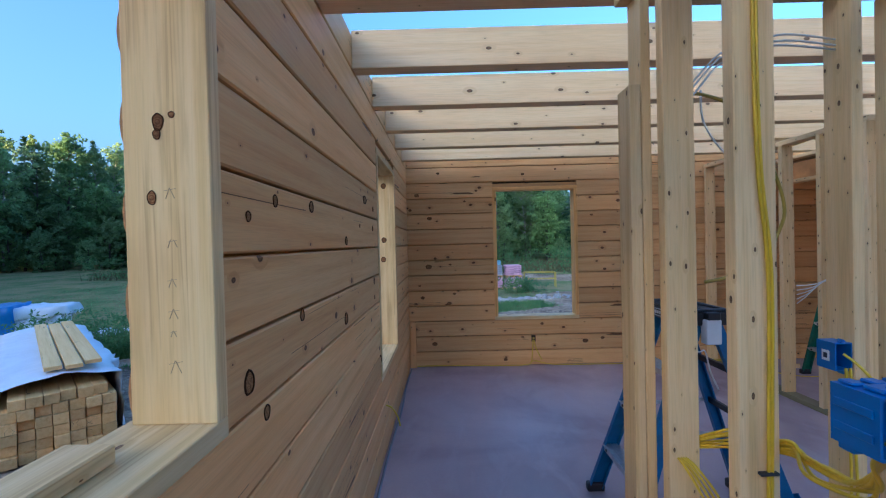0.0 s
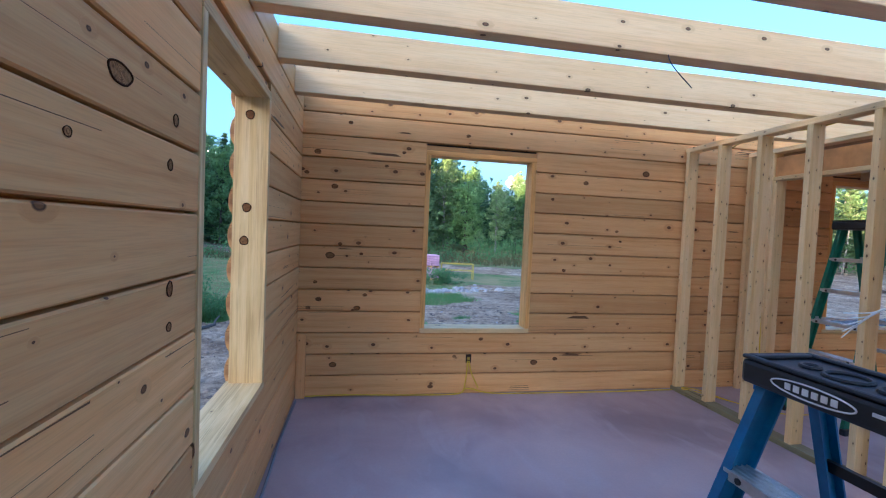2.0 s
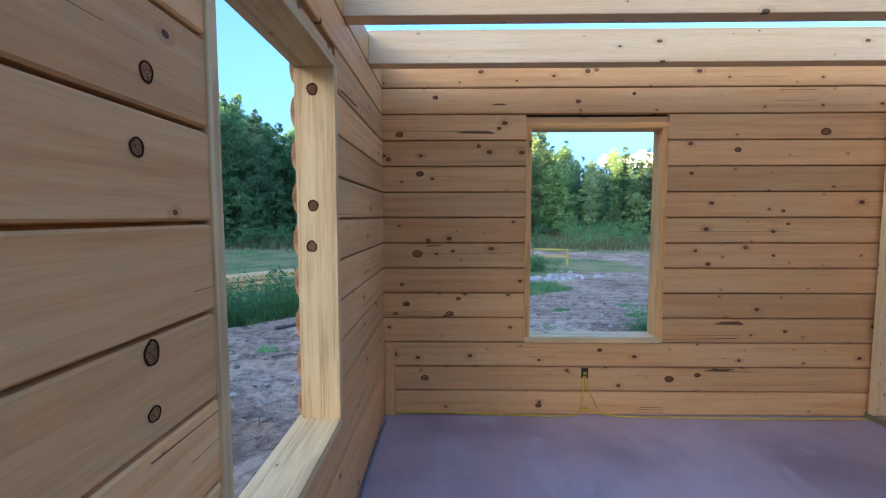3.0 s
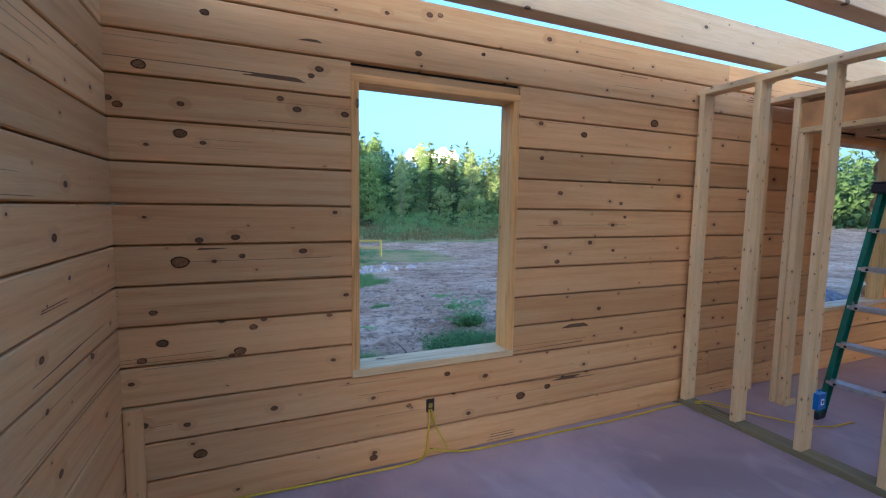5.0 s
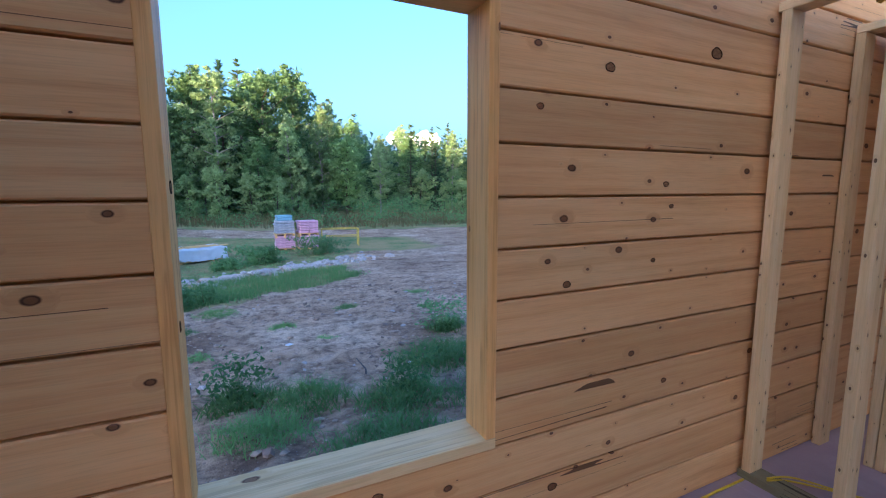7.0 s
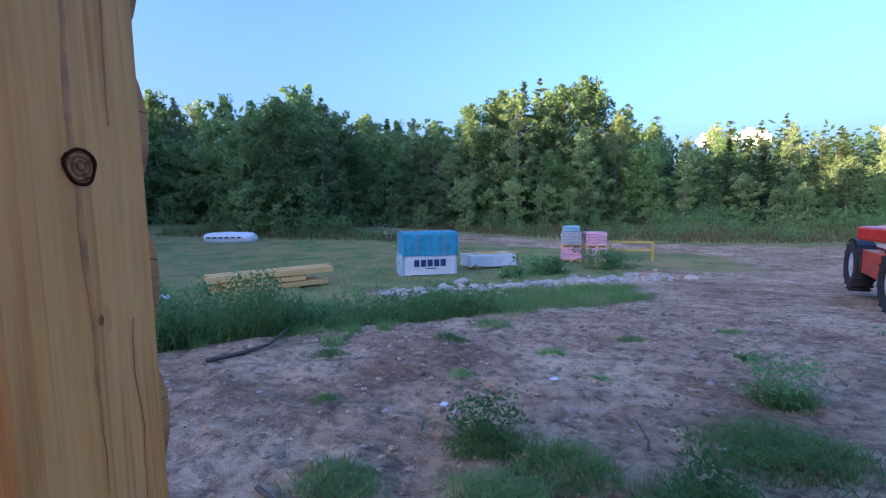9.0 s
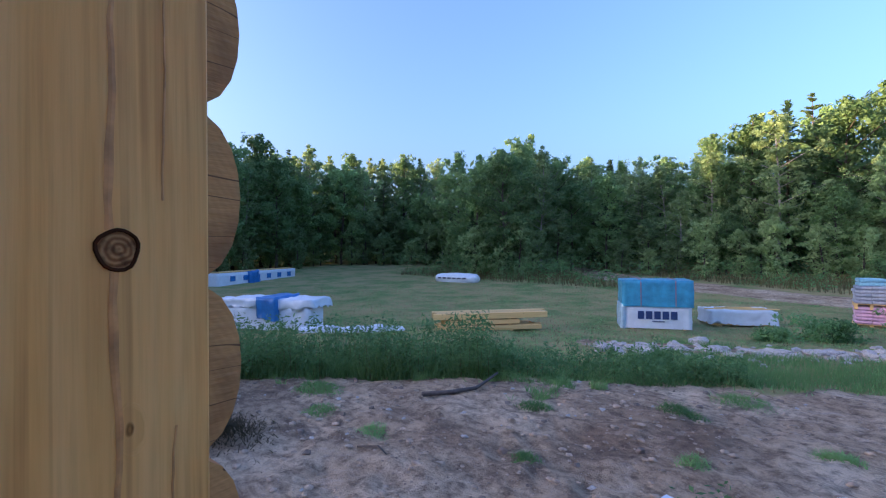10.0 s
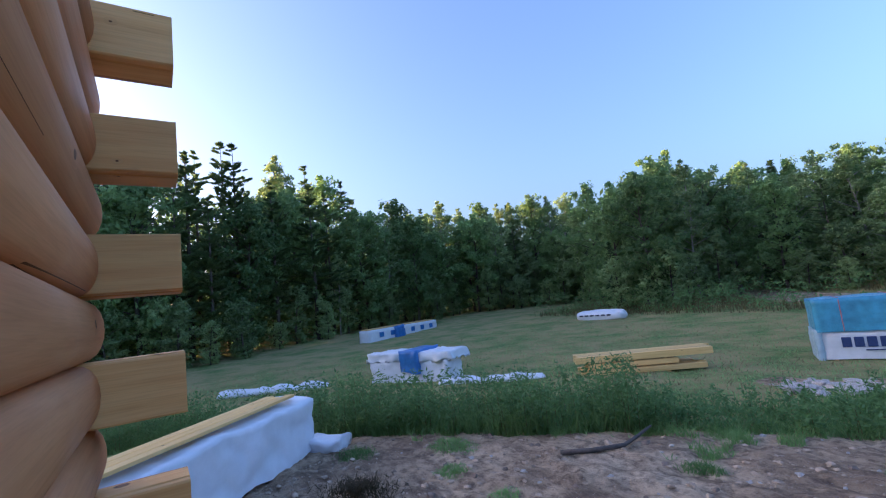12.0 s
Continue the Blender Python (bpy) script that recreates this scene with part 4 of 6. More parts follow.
def make_ground():
    cx, cy = 0.5, 6.0
    rad, r = [0.0], 0.25
    while r < 900:
        rad.append(r)
        r += 0.085 + max(0, r - 7) * 0.045
    n = 360
    verts, faces, grass = [], [], []
    for i, r in enumerate(rad):
        for k in range(n):
            a = 2 * math.pi * k / n
            x, y = cx + r * math.cos(a), cy + r * math.sin(a)
            verts.append((x, y, lay(x, y)))
            grass.append(turf(x, y))
    for i in range(len(rad) - 1):
        for k in range(n):
            faces.append((i * n + k, (i + 1) * n + k, (i + 1) * n + (k + 1) % n, i * n + (k + 1) % n))
    me = bpy.data.meshes.new("ground")
    me.from_pydata(verts, [], faces)
    at = me.attributes.new("turf", "FLOAT", "POINT")
    at.data.foreach_set("value", grass)
    me.shade_smooth()
    return me


GROUND, nt, b = mat("yard_soil_and_turf", 0.95)
tc = nt.nodes.new("ShaderNodeTexCoord").outputs["Object"]
ta = nt.nodes.new("ShaderNodeAttribute")
ta.attribute_name = "turf"
n1 = node(nt, "TexNoise", {"Vector": tc, "Scale": 0.55, "Detail": 8.0, "Roughness": 0.62})
n2 = node(nt, "TexNoise", {"Vector": tc, "Scale": 7.0, "Detail": 8.0, "Roughness": 0.7})
n3 = node(nt, "TexNoise", {"Vector": tc, "Scale": 60.0, "Detail": 4.0})
vo = node(nt, "TexVoronoi", {"Vector": tc, "Scale": 26.0}, feature="F1")
soil = ramp(nt, n1.outputs["Fac"], [(0.32, (0.30, 0.195, 0.125)), (0.5, (0.56, 0.40, 0.265)), (0.66, (0.72, 0.56, 0.40))])
soil = mixc(nt, ramp(nt, n2.outputs["Fac"], [(0.34, (0.8, 0.8, 0.8)), (0.54, (0, 0, 0))]), soil, (0.11, 0.07, 0.05))
n4 = node(nt, "TexNoise", {"Vector": scaled(nt, tc, (1.5, 2.6, 1.0)), "Scale": 1.0, "Detail": 9.0, "Roughness": 0.75, "Distortion": 0.7})
soil = mixc(nt, ramp(nt, n4.outputs["Fac"], [(0.36, (0.75, 0.75, 0.75)), (0.52, (0, 0, 0))]), soil, (0.13, 0.085, 0.062))
soil = mixc(nt, ramp(nt, n4.outputs["Fac"], [(0.56, (0, 0, 0)), (0.70, (0.6, 0.6, 0.6))]), soil, (0.66, 0.53, 0.42))
soil = mixc(nt, mth(nt, "MULTIPLY", mth(nt, "LESS_THAN", vo.outputs["Distance"], 0.16), 0.5), soil, (0.42, 0.37, 0.33))
sward = ramp(nt, n2.outputs["Fac"], [(0.3, (0.06, 0.15, 0.04)), (0.5, (0.135, 0.23, 0.07)), (0.68, (0.32, 0.29, 0.12))])
sward = mixc(nt, ramp(nt, n1.outputs["Fac"], [(0.36, (0, 0, 0)), (0.58, (0.85, 0.85, 0.85))]), sward, (0.40, 0.31, 0.15))
edge = mth(nt, "ADD", ta.outputs["Fac"], mth(nt, "MULTIPLY", mth(nt, "SUBTRACT", n2.outputs["Fac"], 0.5), 1.1))
col = mixc(nt, ramp(nt, edge, [(0.4, (0, 0, 0)), (0.6, (1, 1, 1))]), soil, sward)
nt.links.new(col, b.inputs["Base Color"])
b.inputs["Specular IOR Level"].default_value = 0.15
bumped(nt, b, mth(nt, "ADD", n2.outputs["Fac"], mth(nt, "MULTIPLY", n3.outputs["Fac"], 0.35)), 1.0, 0.09)
gr = new("ground", make_ground())
gr.data.materials.append(GROUND)
tagged(gr, "bare churned soil giving way to mown field grass", "ground", kind="structure")


def leaf_mat(name, lo, hi, vary=0.4, rough=0.6):
    """Foliage whose tint changes leaf by leaf and plant by plant."""
    m, nt, b = mat(name, rough)
    geo = nt.nodes.new("ShaderNodeNewGeometry")
    info = nt.nodes.new("ShaderNodeObjectInfo")
    c = mixc(nt, geo.outputs["Random Per Island"], lo, hi)
    c2 = mixc(nt, info.outputs["Random"], tuple(x * (1 - vary) for x in lo), tuple(x * (1 + vary) for x in hi))
    c = mixc(nt, 0.5, c, c2)
    nt.links.new(c, b.inputs["Base Color"])
    b.inputs["Specular IOR Level"].default_value = 0.25
    tr = nt.nodes.new("ShaderNodeBsdfTranslucent")
    nt.links.new(c, tr.inputs[0])
    mx = nt.nodes.new("ShaderNodeMixShader")
    mx.inputs[0].default_value = 0.5
    nt.links.new(b.outputs[0], mx.inputs[1])
    nt.links.new(tr.outputs[0], mx.inputs[2])
    nt.links.new(mx.outputs[0], nt.nodes["Material Output"].inputs["Surface"])
    return m


GRASS = leaf_mat("grass_blades", (0.12, 0.25, 0.07), (0.25, 0.41, 0.155), 0.5)
DRYGRASS = leaf_mat("dry_grass_blades", (0.14, 0.13, 0.05), (0.22, 0.18, 0.09))
LEAF_A = leaf_mat("leaf_maple", (0.095, 0.205, 0.075), (0.235, 0.37, 0.145), 0.5)
LEAF_B = leaf_mat("leaf_birch", (0.15, 0.265, 0.11), (0.31, 0.42, 0.185), 0.5)
LEAF_C = leaf_mat("needle_spruce", (0.045, 0.105, 0.045), (0.095, 0.18, 0.08), 0.5)
LEAF_D = leaf_mat("needle_pine", (0.095, 0.18, 0.07), (0.2, 0.295, 0.12), 0.5)
LEAF_E = leaf_mat("leaf_weed", (0.1, 0.235, 0.075), (0.21, 0.365, 0.145), 0.5)
BARK = plain("bark", (0.10, 0.08, 0.065), 0.9, vary=0.4, scale=9, bump=0.6)
BIRCH = plain("birch_bark", (0.30, 0.28, 0.25), 0.8, vary=0.35, scale=7, bump=0.3)

rng = np.random.default_rng(11)


def blades_mesh(name, roots, heights, widths, lean, material, seg=2):
    """Many bent blades, each a tapered strip."""
    n = len(roots)
    az = rng.uniform(0, 2 * np.pi, n)
    dirx, diry = np.cos(az), np.sin(az)
    la = rng.uniform(0, 2 * np.pi, n)
    verts = np.zeros((n, 2 * seg + 1, 3))
    for s in range(seg + 1):
        u = s / seg
        bend = (u ** 2) * lean * heights * rng.uniform(0.3, 1.3, n)
        c = np.stack([roots[:, 0] + np.cos(la) * bend, roots[:, 1] + np.sin(la) * bend, roots[:, 2] + heights * u * (1 - 0.25 * lean * u)], 1)
        w = widths * (1 - u) * 0.5
        if s < seg:
            verts[:, 2 * s] = c + np.stack([dirx * w, diry * w, 0 * w], 1)
            verts[:, 2 * s + 1] = c - np.stack([dirx * w, diry * w, 0 * w], 1)
        else:
            verts[:, 2 * s] = c
    base = np.arange(n) * (2 * seg + 1)
    faces = []
    for s in range(seg - 1):
        q = np.stack([base + 2 * s, base + 2 * s + 1, base + 2 * s + 3, base + 2 * s + 2], 1)
        faces += q.tolist()
    t = np.stack([base + 2 * seg - 2, base + 2 * seg - 1, base + 2 * seg], 1)
    faces += t.tolist()
    me = bpy.data.meshes.new(name)
    me.from_pydata(verts.reshape(-1, 3).tolist(), [], faces)
    me.materials.append(material)
    return me


def ground_pts(n, sampler):
    pts = []
    while len(pts) < n:
        x, y = sampler()
        pts.append((x, y, lay(x, y) - 0.01))
    return np.array(pts)


rg = random.Random(21)


def band():
    """A spot in the weedy strip along the edge of the bare yard."""
    while True:
        u, s = rg.uniform(-7.5, 9.6), abs(rg.gauss(0, 1)) * 1.05 + 0.05
        x, y = -6.9 + 0.79 * u - 0.61 * s, 7.6 + 0.61 * u + 0.79 * s
        k = 1.0 if u < 5.6 else 0.55
        if noise.noise((x * 0.7, y * 0.7, 4.0)) > rg.uniform(-0.75, 0.35) and rg.random() < k and s < 3.2:
            return x, y


def weed_h(p, lo, hi):
    u = (p[:, 0] + 6.9) * 0.79 + (p[:, 1] - 7.6) * 0.61
    k = np.where(u < 5.3, 1.0, 0.45)
    return rng.uniform(lo, hi, len(p)) * k


p = ground_pts(22000, band)
tagged(new("weed_strip", blades_mesh("weed_strip", p, weed_h(p, 0.10, 0.62) * np.array([0.55 + 0.9 * max(0.0, 0.5 + noise.noise((x * 1.3, y * 1.3, 7.0))) for x, y, z in p]), rng.uniform(0.012, 0.03, len(p)), 0.75, GRASS)), "dense knee-high green weeds and grass along the yard's edge", "weeds", kind="stuff")


def leafy(name, centres, spread, per, size, material, flat=0.3, slim=0.42):
    """Small leaves scattered round centres."""
    n = len(centres) * per
    c = np.repeat(centres, per, axis=0) + rng.normal(0, 1, (n, 3)) * (np.repeat(spread, per, axis=0) if spread.ndim == 2 else spread)
    a = rng.normal(0, 1, (n, 3))
    a[:, 2] *= flat + 0.5
    a /= np.linalg.norm(a, axis=1)[:, None]
    bvec = np.cross(a, rng.normal(0, 1, (n, 3)))
    bvec /= np.linalg.norm(bvec, axis=1)[:, None]
    s = size * rng.uniform(0.6, 1.3, (n, 1))
    v = np.stack([c - a * s, c + bvec * s * slim, c + a * s, c - bvec * s * slim], 1).reshape(-1, 3)
    return v, np.arange(n * 4).reshape(-1, 4)


def mesh_np(name, v, f, material):
    me = bpy.data.meshes.new(name)
    me.from_pydata(v.tolist(), [], f.tolist())
    me.materials.append(material)
    return me


# leafy weeds with stalks in the strip
wc = ground_pts(800, band)
wc[:, 2] += 0.05
hh = weed_h(wc, 0.3, 0.95)
cs = np.concatenate([wc + np.array([[0, 0, 1]]) * (hh * k)[:, None] for k in (0.25, 0.45, 0.65, 0.85, 1.0)])
v, f = leafy("weed_leaves", cs, np.array([0.055, 0.055, 0.05]), 7, 0.048, LEAF_E, 0.3, 0.32)
tagged(new("weed_plants", mesh_np("weed_plants", v, f, LEAF_E)), "leafy green weeds standing in the grass strip", "weeds", kind="stuff")
tagged(new("weed_stalks", blades_mesh("weed_stalks", wc, hh * 1.25, np.full(len(wc), 0.010), 0.15, DRYGRASS)), "thin upright weed stalks", "weeds", kind="stuff")



def fringe():
    """A spot where the strip frays out over the bare soil."""
    while True:
        u, q = rg.uniform(-6.5, 9.6), rg.uniform(-1.1, 0.5)
        x, y = -6.9 + 0.79 * u - 0.61 * q, 7.6 + 0.61 * u + 0.79 * q
        if noise.noise((x * 0.8, y * 0.8, 14.0)) + 0.5 * noise.noise((x * 2.6, y * 2.6, 3.0)) > 0.12 - 0.45 * q:
            return x, y


p = ground_pts(9000, fringe)
tagged(new("fringe_grass", blades_mesh("fringe_grass", p, rng.uniform(0.04, 0.22, len(p)), np.full(len(p), 0.013), 0.9, GRASS)), "short grass fraying out over the bare soil", "grass", kind="stuff")


def low_spot():
    while True:
        x, y = rg.uniform(-2.0, 5.5), rg.uniform(13.6, 19.0)
        if turf(x, y) > 0.35 and noise.noise((x * 0.9, y * 0.9, 9.0)) > rg.uniform(-0.6, 0.3):
            return x, y


p = ground_pts(9000, low_spot)
tagged(new("low_weeds", blades_mesh("low_weeds", p, rng.uniform(0.06, 0.30, len(p)), np.full(len(p), 0.016), 0.6, GRASS)), "low green grass and weeds before the row of stones", "weeds", kind="stuff")

# tufts on the bare yard
TUFTS = [(-0.1, 10.9, 0.35, 0.12), (1.36, 10.4, 0.25, 0.1), (0.75, 7.85, 0.42, 0.26), (1.35, 7.6, 0.45, 0.22), (3.0, 8.15, 0.75, 0.26), (3.55, 9.2, 0.35, 0.3), (5.6, 10.0, 0.6, 0.34),
         (-0.2, 7.1, 0.5, 0.14), (0.9, 7.15, 0.5, 0.2), (2.2, 7.3, 0.6, 0.24), (3.2, 7.0, 0.8, 0.22), (4.2, 7.6, 0.6, 0.2), (-1.6, 9.9, 0.3, 0.1), (-2.6, 8.0, 0.25, 0.07), (-4.5, 8.6, 0.5, 0.12),
         (-5.4, 7.5, 0.45, 0.12), (-1.0, 8.5, 0.2, 0.07), (2.6, 11.6, 0.3, 0.1), (0.4, 12.3, 0.5, 0.1), (4.4, 12.6, 0.3, 0.08), (1.8, 6.5, 0.7, 0.25), (0.2, 6.3, 0.35, 0.15), (6.2, 8.4, 0.6, 0.3),
         (-2.0, 11.3, 0.35, 0.12), (3.9, 10.7, 0.25, 0.1), (-3.6, 8.0, 0.3, 0.08), (0.3, 9.3, 0.2, 0.07), (1.9, 9.6, 0.2, 0.06)]
for (tx, ty, tr, th) in TUFTS:
    n = int(320 + 2100 * tr * tr)
    a, r = rng.uniform(0, 2 * np.pi, n), tr * np.sqrt(rng.uniform(0, 1, n)) * rng.uniform(0.5, 1.0, n)
    px, py = tx + r * np.cos(a), ty + r * np.sin(a) * 0.8
    pr = np.array([(x, y, lay(x, y) - 0.008) for x, y in zip(px, py)])
    tagged(new("grass_tuft", blades_mesh("grass_tuft", pr, rng.uniform(0.25, 1.3, n) * th * (1.15 - 0.6 * r / tr), np.full(n, 0.013), 1.15, GRASS)), "tuft of green grass on the bare soil", "grass", "tufts on the bare soil", kind="stuff")
for (tx, ty, th) in ((3.5, 9.2, 0.45), (5.5, 10.1, 0.55), (0.75, 7.9, 0.42), (2.3, 7.5, 0.3)):
    c = np.array([(tx + rg.gauss(0, 0.16), ty + rg.gauss(0, 0.14), lay(tx, ty) + rg.uniform(0.02, th)) for _ in range(60)])
    v, f = leafy("weed_clump", c, np.array([0.05, 0.05, 0.05]), 7, 0.032, LEAF_E)
    tagged(new("weed_clump", mesh_np("weed_clump", v, f, LEAF_E)), "feathery grey-green weed growing on the bare soil", "weeds", kind="stuff")


def field_spot():
    while True:
        x, y = rg.uniform(-26, 6), rg.uniform(6, 36)
        d = math.hypot(x - 1, y - 5)
        if turf(x, y) > rg.random() and rg.random() < min(1.0, 9 / d):
            return x, y


p = ground_pts(8000, field_spot)
tagged(new("dry_field_grass", blades_mesh("dry_field_grass", p, rng.uniform(0.05, 0.16, len(p)), np.full(len(p), 0.03), 0.7, DRYGRASS, 1)), "dry straw-coloured grass in the field", "grass", kind="stuff")
p = ground_pts(26000, field_spot)
tagged(new("field_grass", blades_mesh("field_grass", p, rng.uniform(0.04, 0.13, len(p)), np.full(len(p), 0.028), 0.7, GRASS, 1)), "short uneven field grass", "grass", kind="stuff")


def meadow_spot():
    while True:
        x, y = rg.uniform(-30, 45), rg.uniform(33, 46)
        if road_dist(x, y) > 3.2 and y > 35 + 0.02 * abs(x) and turf(x, y) > 0.4:
            return x, y


p = ground_pts(9000, meadow_spot)
tagged(new("meadow_grass", blades_mesh("meadow_grass", p, rng.uniform(0.4, 1.1, len(p)), np.full(len(p), 0.05), 0.4, DRYGRASS)), "tall half-dry meadow grass beyond the track", "grass", kind="stuff")
c = ground_pts(900, meadow_spot)
c[:, 2] += rng.uniform(0.1, 1.9, len(c)) * np.array([0.35 + 0.65 * (noise.noise((x * 0.25, y * 0.3, 2.0)) > -0.05) for x, y, z in c])
v, f = leafy("meadow_shrubs", c, np.array([0.32, 0.32, 0.2]), 24, 0.10, LEAF_E)
tagged(new("meadow_shrubs", mesh_np("meadow_shrubs", v, f, LEAF_E)), "low leafy shrubs in the meadow beyond the track", "shrubs", kind="stuff")

# ---- woods ----


def limb(bm, p, q, r0, r1, n=5, sag=0.0):
    p, q = Vector(p), Vector(q)
    mid = (p + q) / 2 + Vector((0, 0, sag)) + Vector((rg.uniform(-1, 1), rg.uniform(-1, 1), 0)) * (q - p).length * 0.05
    bm_tube(bm, [p, mid, q], r0, n, r1)


def clumped(centres, radius, per, size, slim=0.5, flat=0.75, up=0.28, loose=0.5):
    """Leaves filling a flattened ball round each centre, most of them facing outwards and upwards."""
    n = len(centres) * per
    d = rng.normal(0, 1, (n, 3))
    d /= np.linalg.norm(d, axis=1)[:, None]
    u = rng.uniform(0.12, 1.0, (n, 1)) ** (1 / 2.4)
    c = np.repeat(centres, per, axis=0) + d * u * np.repeat(radius, per)[:, None] * np.array([1.0, 1.0, flat])
    nrm = d * 0.75 + np.array([0, 0, up]) + rng.normal(0, loose, (n, 3))
    nrm /= np.linalg.norm(nrm, axis=1)[:, None]
    a = np.cross(nrm, rng.normal(0, 1, (n, 3)))
    a /= np.linalg.norm(a, axis=1)[:, None]
    b2 = np.cross(nrm, a)
    s = size * rng.uniform(0.65, 1.3, (n, 1))
    v = np.stack([c - a * s, c + b2 * s * slim, c + a * s, c - b2 * s * slim], 1).reshape(-1, 3)
    return v, np.arange(n * 4).reshape(-1, 4)


def broadleaf(h, w, leaves, leaf, base=0.25, bark=BARK, material=None, seed=0, wisp=1.0, tops=1):
    """A leafy tree: tapered trunk, limbs, and clumps of leaves along and at the end of them, with gaps between."""
    r = random.Random(seed)
    bm = bmesh.new()
    lean = (r.uniform(-0.6, 0.6), r.uniform(-0.6, 0.6))
    at = lambda u: Vector((lean[0] * u * u + 0.15 * math.sin(5 * u + seed), lean[1] * u * u, h * 0.96 * u))
    bm_tube(bm, [at(u) for u in (0, 0.2, 0.4, 0.6, 0.8, 1)], (0.007 if bark is BIRCH else 0.011) * h + 0.03, 7, 0.02)
    cl, rad = [], []
    lobes = [r.uniform(0.6, 1.25) for _ in range(5)]
    n = int(34 * wisp)
    for i in range(n):
        u = base + (0.97 - base) * (i + r.random()) / n
        prof = math.sin(math.pi * min(1, (u - base) / (1 - base) * 0.84 + 0.14)) ** 0.75
        a = i * 2.4 + r.uniform(-0.5, 0.5)
        ln = w * prof * r.uniform(0.5, 1.1) * lobes[int((a % (2 * math.pi)) / (2 * math.pi) * 5) % 5]
        s = at(u * 0.94)
        e = s + Vector((math.cos(a) * ln, math.sin(a) * ln, ln * r.uniform(0.3, 0.85)))
        e.z = min(e.z, h * (0.93 + 0.07 * r.random()))
        limb(bm, s, e, 0.004 * h, 0.008, 4)
        for k in range(4):
            q = s.lerp(e, 0.35 + 0.7 * (k + r.random()) / 4)
            cl.append((q.x + r.gauss(0, 0.09 * w), q.y + r.gauss(0, 0.09 * w), q.z + r.gauss(0, 0.08 * w)))
            rad.append(w * r.uniform(0.13, 0.27) * (0.75 if k == 3 else 1.0))
    for k in range(4):
        q = at(0.9 + 0.03 * k)
        cl.append((q.x + r.gauss(0, 0.1), q.y + r.gauss(0, 0.1), q.z + 0.1))
        rad.append(w * (0.20 - 0.03 * k))
    v, f = clumped(np.array(cl), np.array(rad), max(8, leaves // len(cl)), leaf)
    return mesh_of("trunk", bm, bark, True), mesh_np("crown", v, f, material)


def conifer(h, w, n_leaf, leaf, material, seed=0, open_=False):
    """A spruce or pine: straight trunk, whorls of branches that droop or reach out flat, needle sprays lying along them."""
    r = random.Random(seed)
    bm = bmesh.new()
    bm_tube(bm, [(0, 0, 0), (r.uniform(-.1, .1), r.uniform(-.1, .1), h * 0.5), (0, 0, h)], 0.011 * h + 0.03, 7, 0.012)
    cs, ds, sz = [], [], []
    rows = 17 if open_ else 26
    low = 0.2 if open_ else 0.05
    for i in range(rows):
        u = low + (0.985 - low) * (i / (rows - 1)) ** 0.9
        reach = w * ((1 - u) ** (0.7 if open_ else 0.9)) * r.uniform(0.75, 1.08) + 0.06
        m = 6 if open_ else 8
        for k in range(m):
            if open_ and r.random() < 0.22:
                continue
            a = i * 0.9 + k * 2 * math.pi / m + r.uniform(-0.3, 0.3)
            ln = reach * (r.uniform(0.45, 1.15) if open_ else r.uniform(0.7, 1.12))
            s = Vector((0, 0, min(h * 0.985, h * u + r.uniform(-0.7, 0.7) * (h / rows))))
            rise = r.uniform(0.05, 0.4) if open_ else r.uniform(-0.38, -0.12) + 2.6 * max(0, u - 0.7)
            e = s + Vector((math.cos(a) * ln, math.sin(a) * ln, ln * rise))
            if ln > 0.6:
                limb(bm, s, e, 0.0022 * h, 0.006, 3)
            for j in range(max(2, int(ln / 0.42))):
                t = (j + r.random()) / max(2, int(ln / 0.42))
                q = s.lerp(e, 0.15 + 0.88 * t)
                cs.append((q.x, q.y, q.z))
                ds.append(((e - s).normalized())[:])
                sz.append(min(1.0, 0.35 + 0.6 * ln / w) * (1.0 - 0.3 * t))
    cs, ds, sz = np.array(cs), np.array(ds), np.array(sz)
    per = max(4, n_leaf // len(cs))
    n = len(cs) * per
    dd, zz = np.repeat(ds, per, axis=0), np.repeat(sz, per)[:, None]
    side = np.cross(dd, np.array([0, 0, 1.0]))
    c = np.repeat(cs, per, axis=0) + dd * rng.uniform(-0.3, 0.3, (n, 1)) * zz + side * rng.uniform(-0.42, 0.42, (n, 1)) * zz + np.array([0, 0, 1.0]) * rng.normal(0, 0.10, (n, 1)) * zz
    a = dd + side * rng.uniform(-0.9, 0.9, (n, 1)) + np.array([0, 0, 1.0]) * rng.uniform(-0.1, 0.5 if open_ else 0.1, (n, 1))
    a /= np.linalg.norm(a, axis=1)[:, None]
    b2 = np.cross(a, np.array([0, 0, 1.0]) + rng.normal(0, 0.45, (n, 3)))
    b2 /= np.linalg.norm(b2, axis=1)[:, None]
    s2 = leaf * rng.uniform(0.6, 1.25, (n, 1)) * (0.5 + 0.5 * zz)
    v = np.stack([c - a * s2 * 0.8, c + b2 * s2 * 0.24, c + a * s2, c - b2 * s2 * 0.24], 1).reshape(-1, 3)
    return mesh_of("trunk", bm, BARK, True), mesh_np("crown", v, np.arange(n * 4).reshape(-1, 4), material)


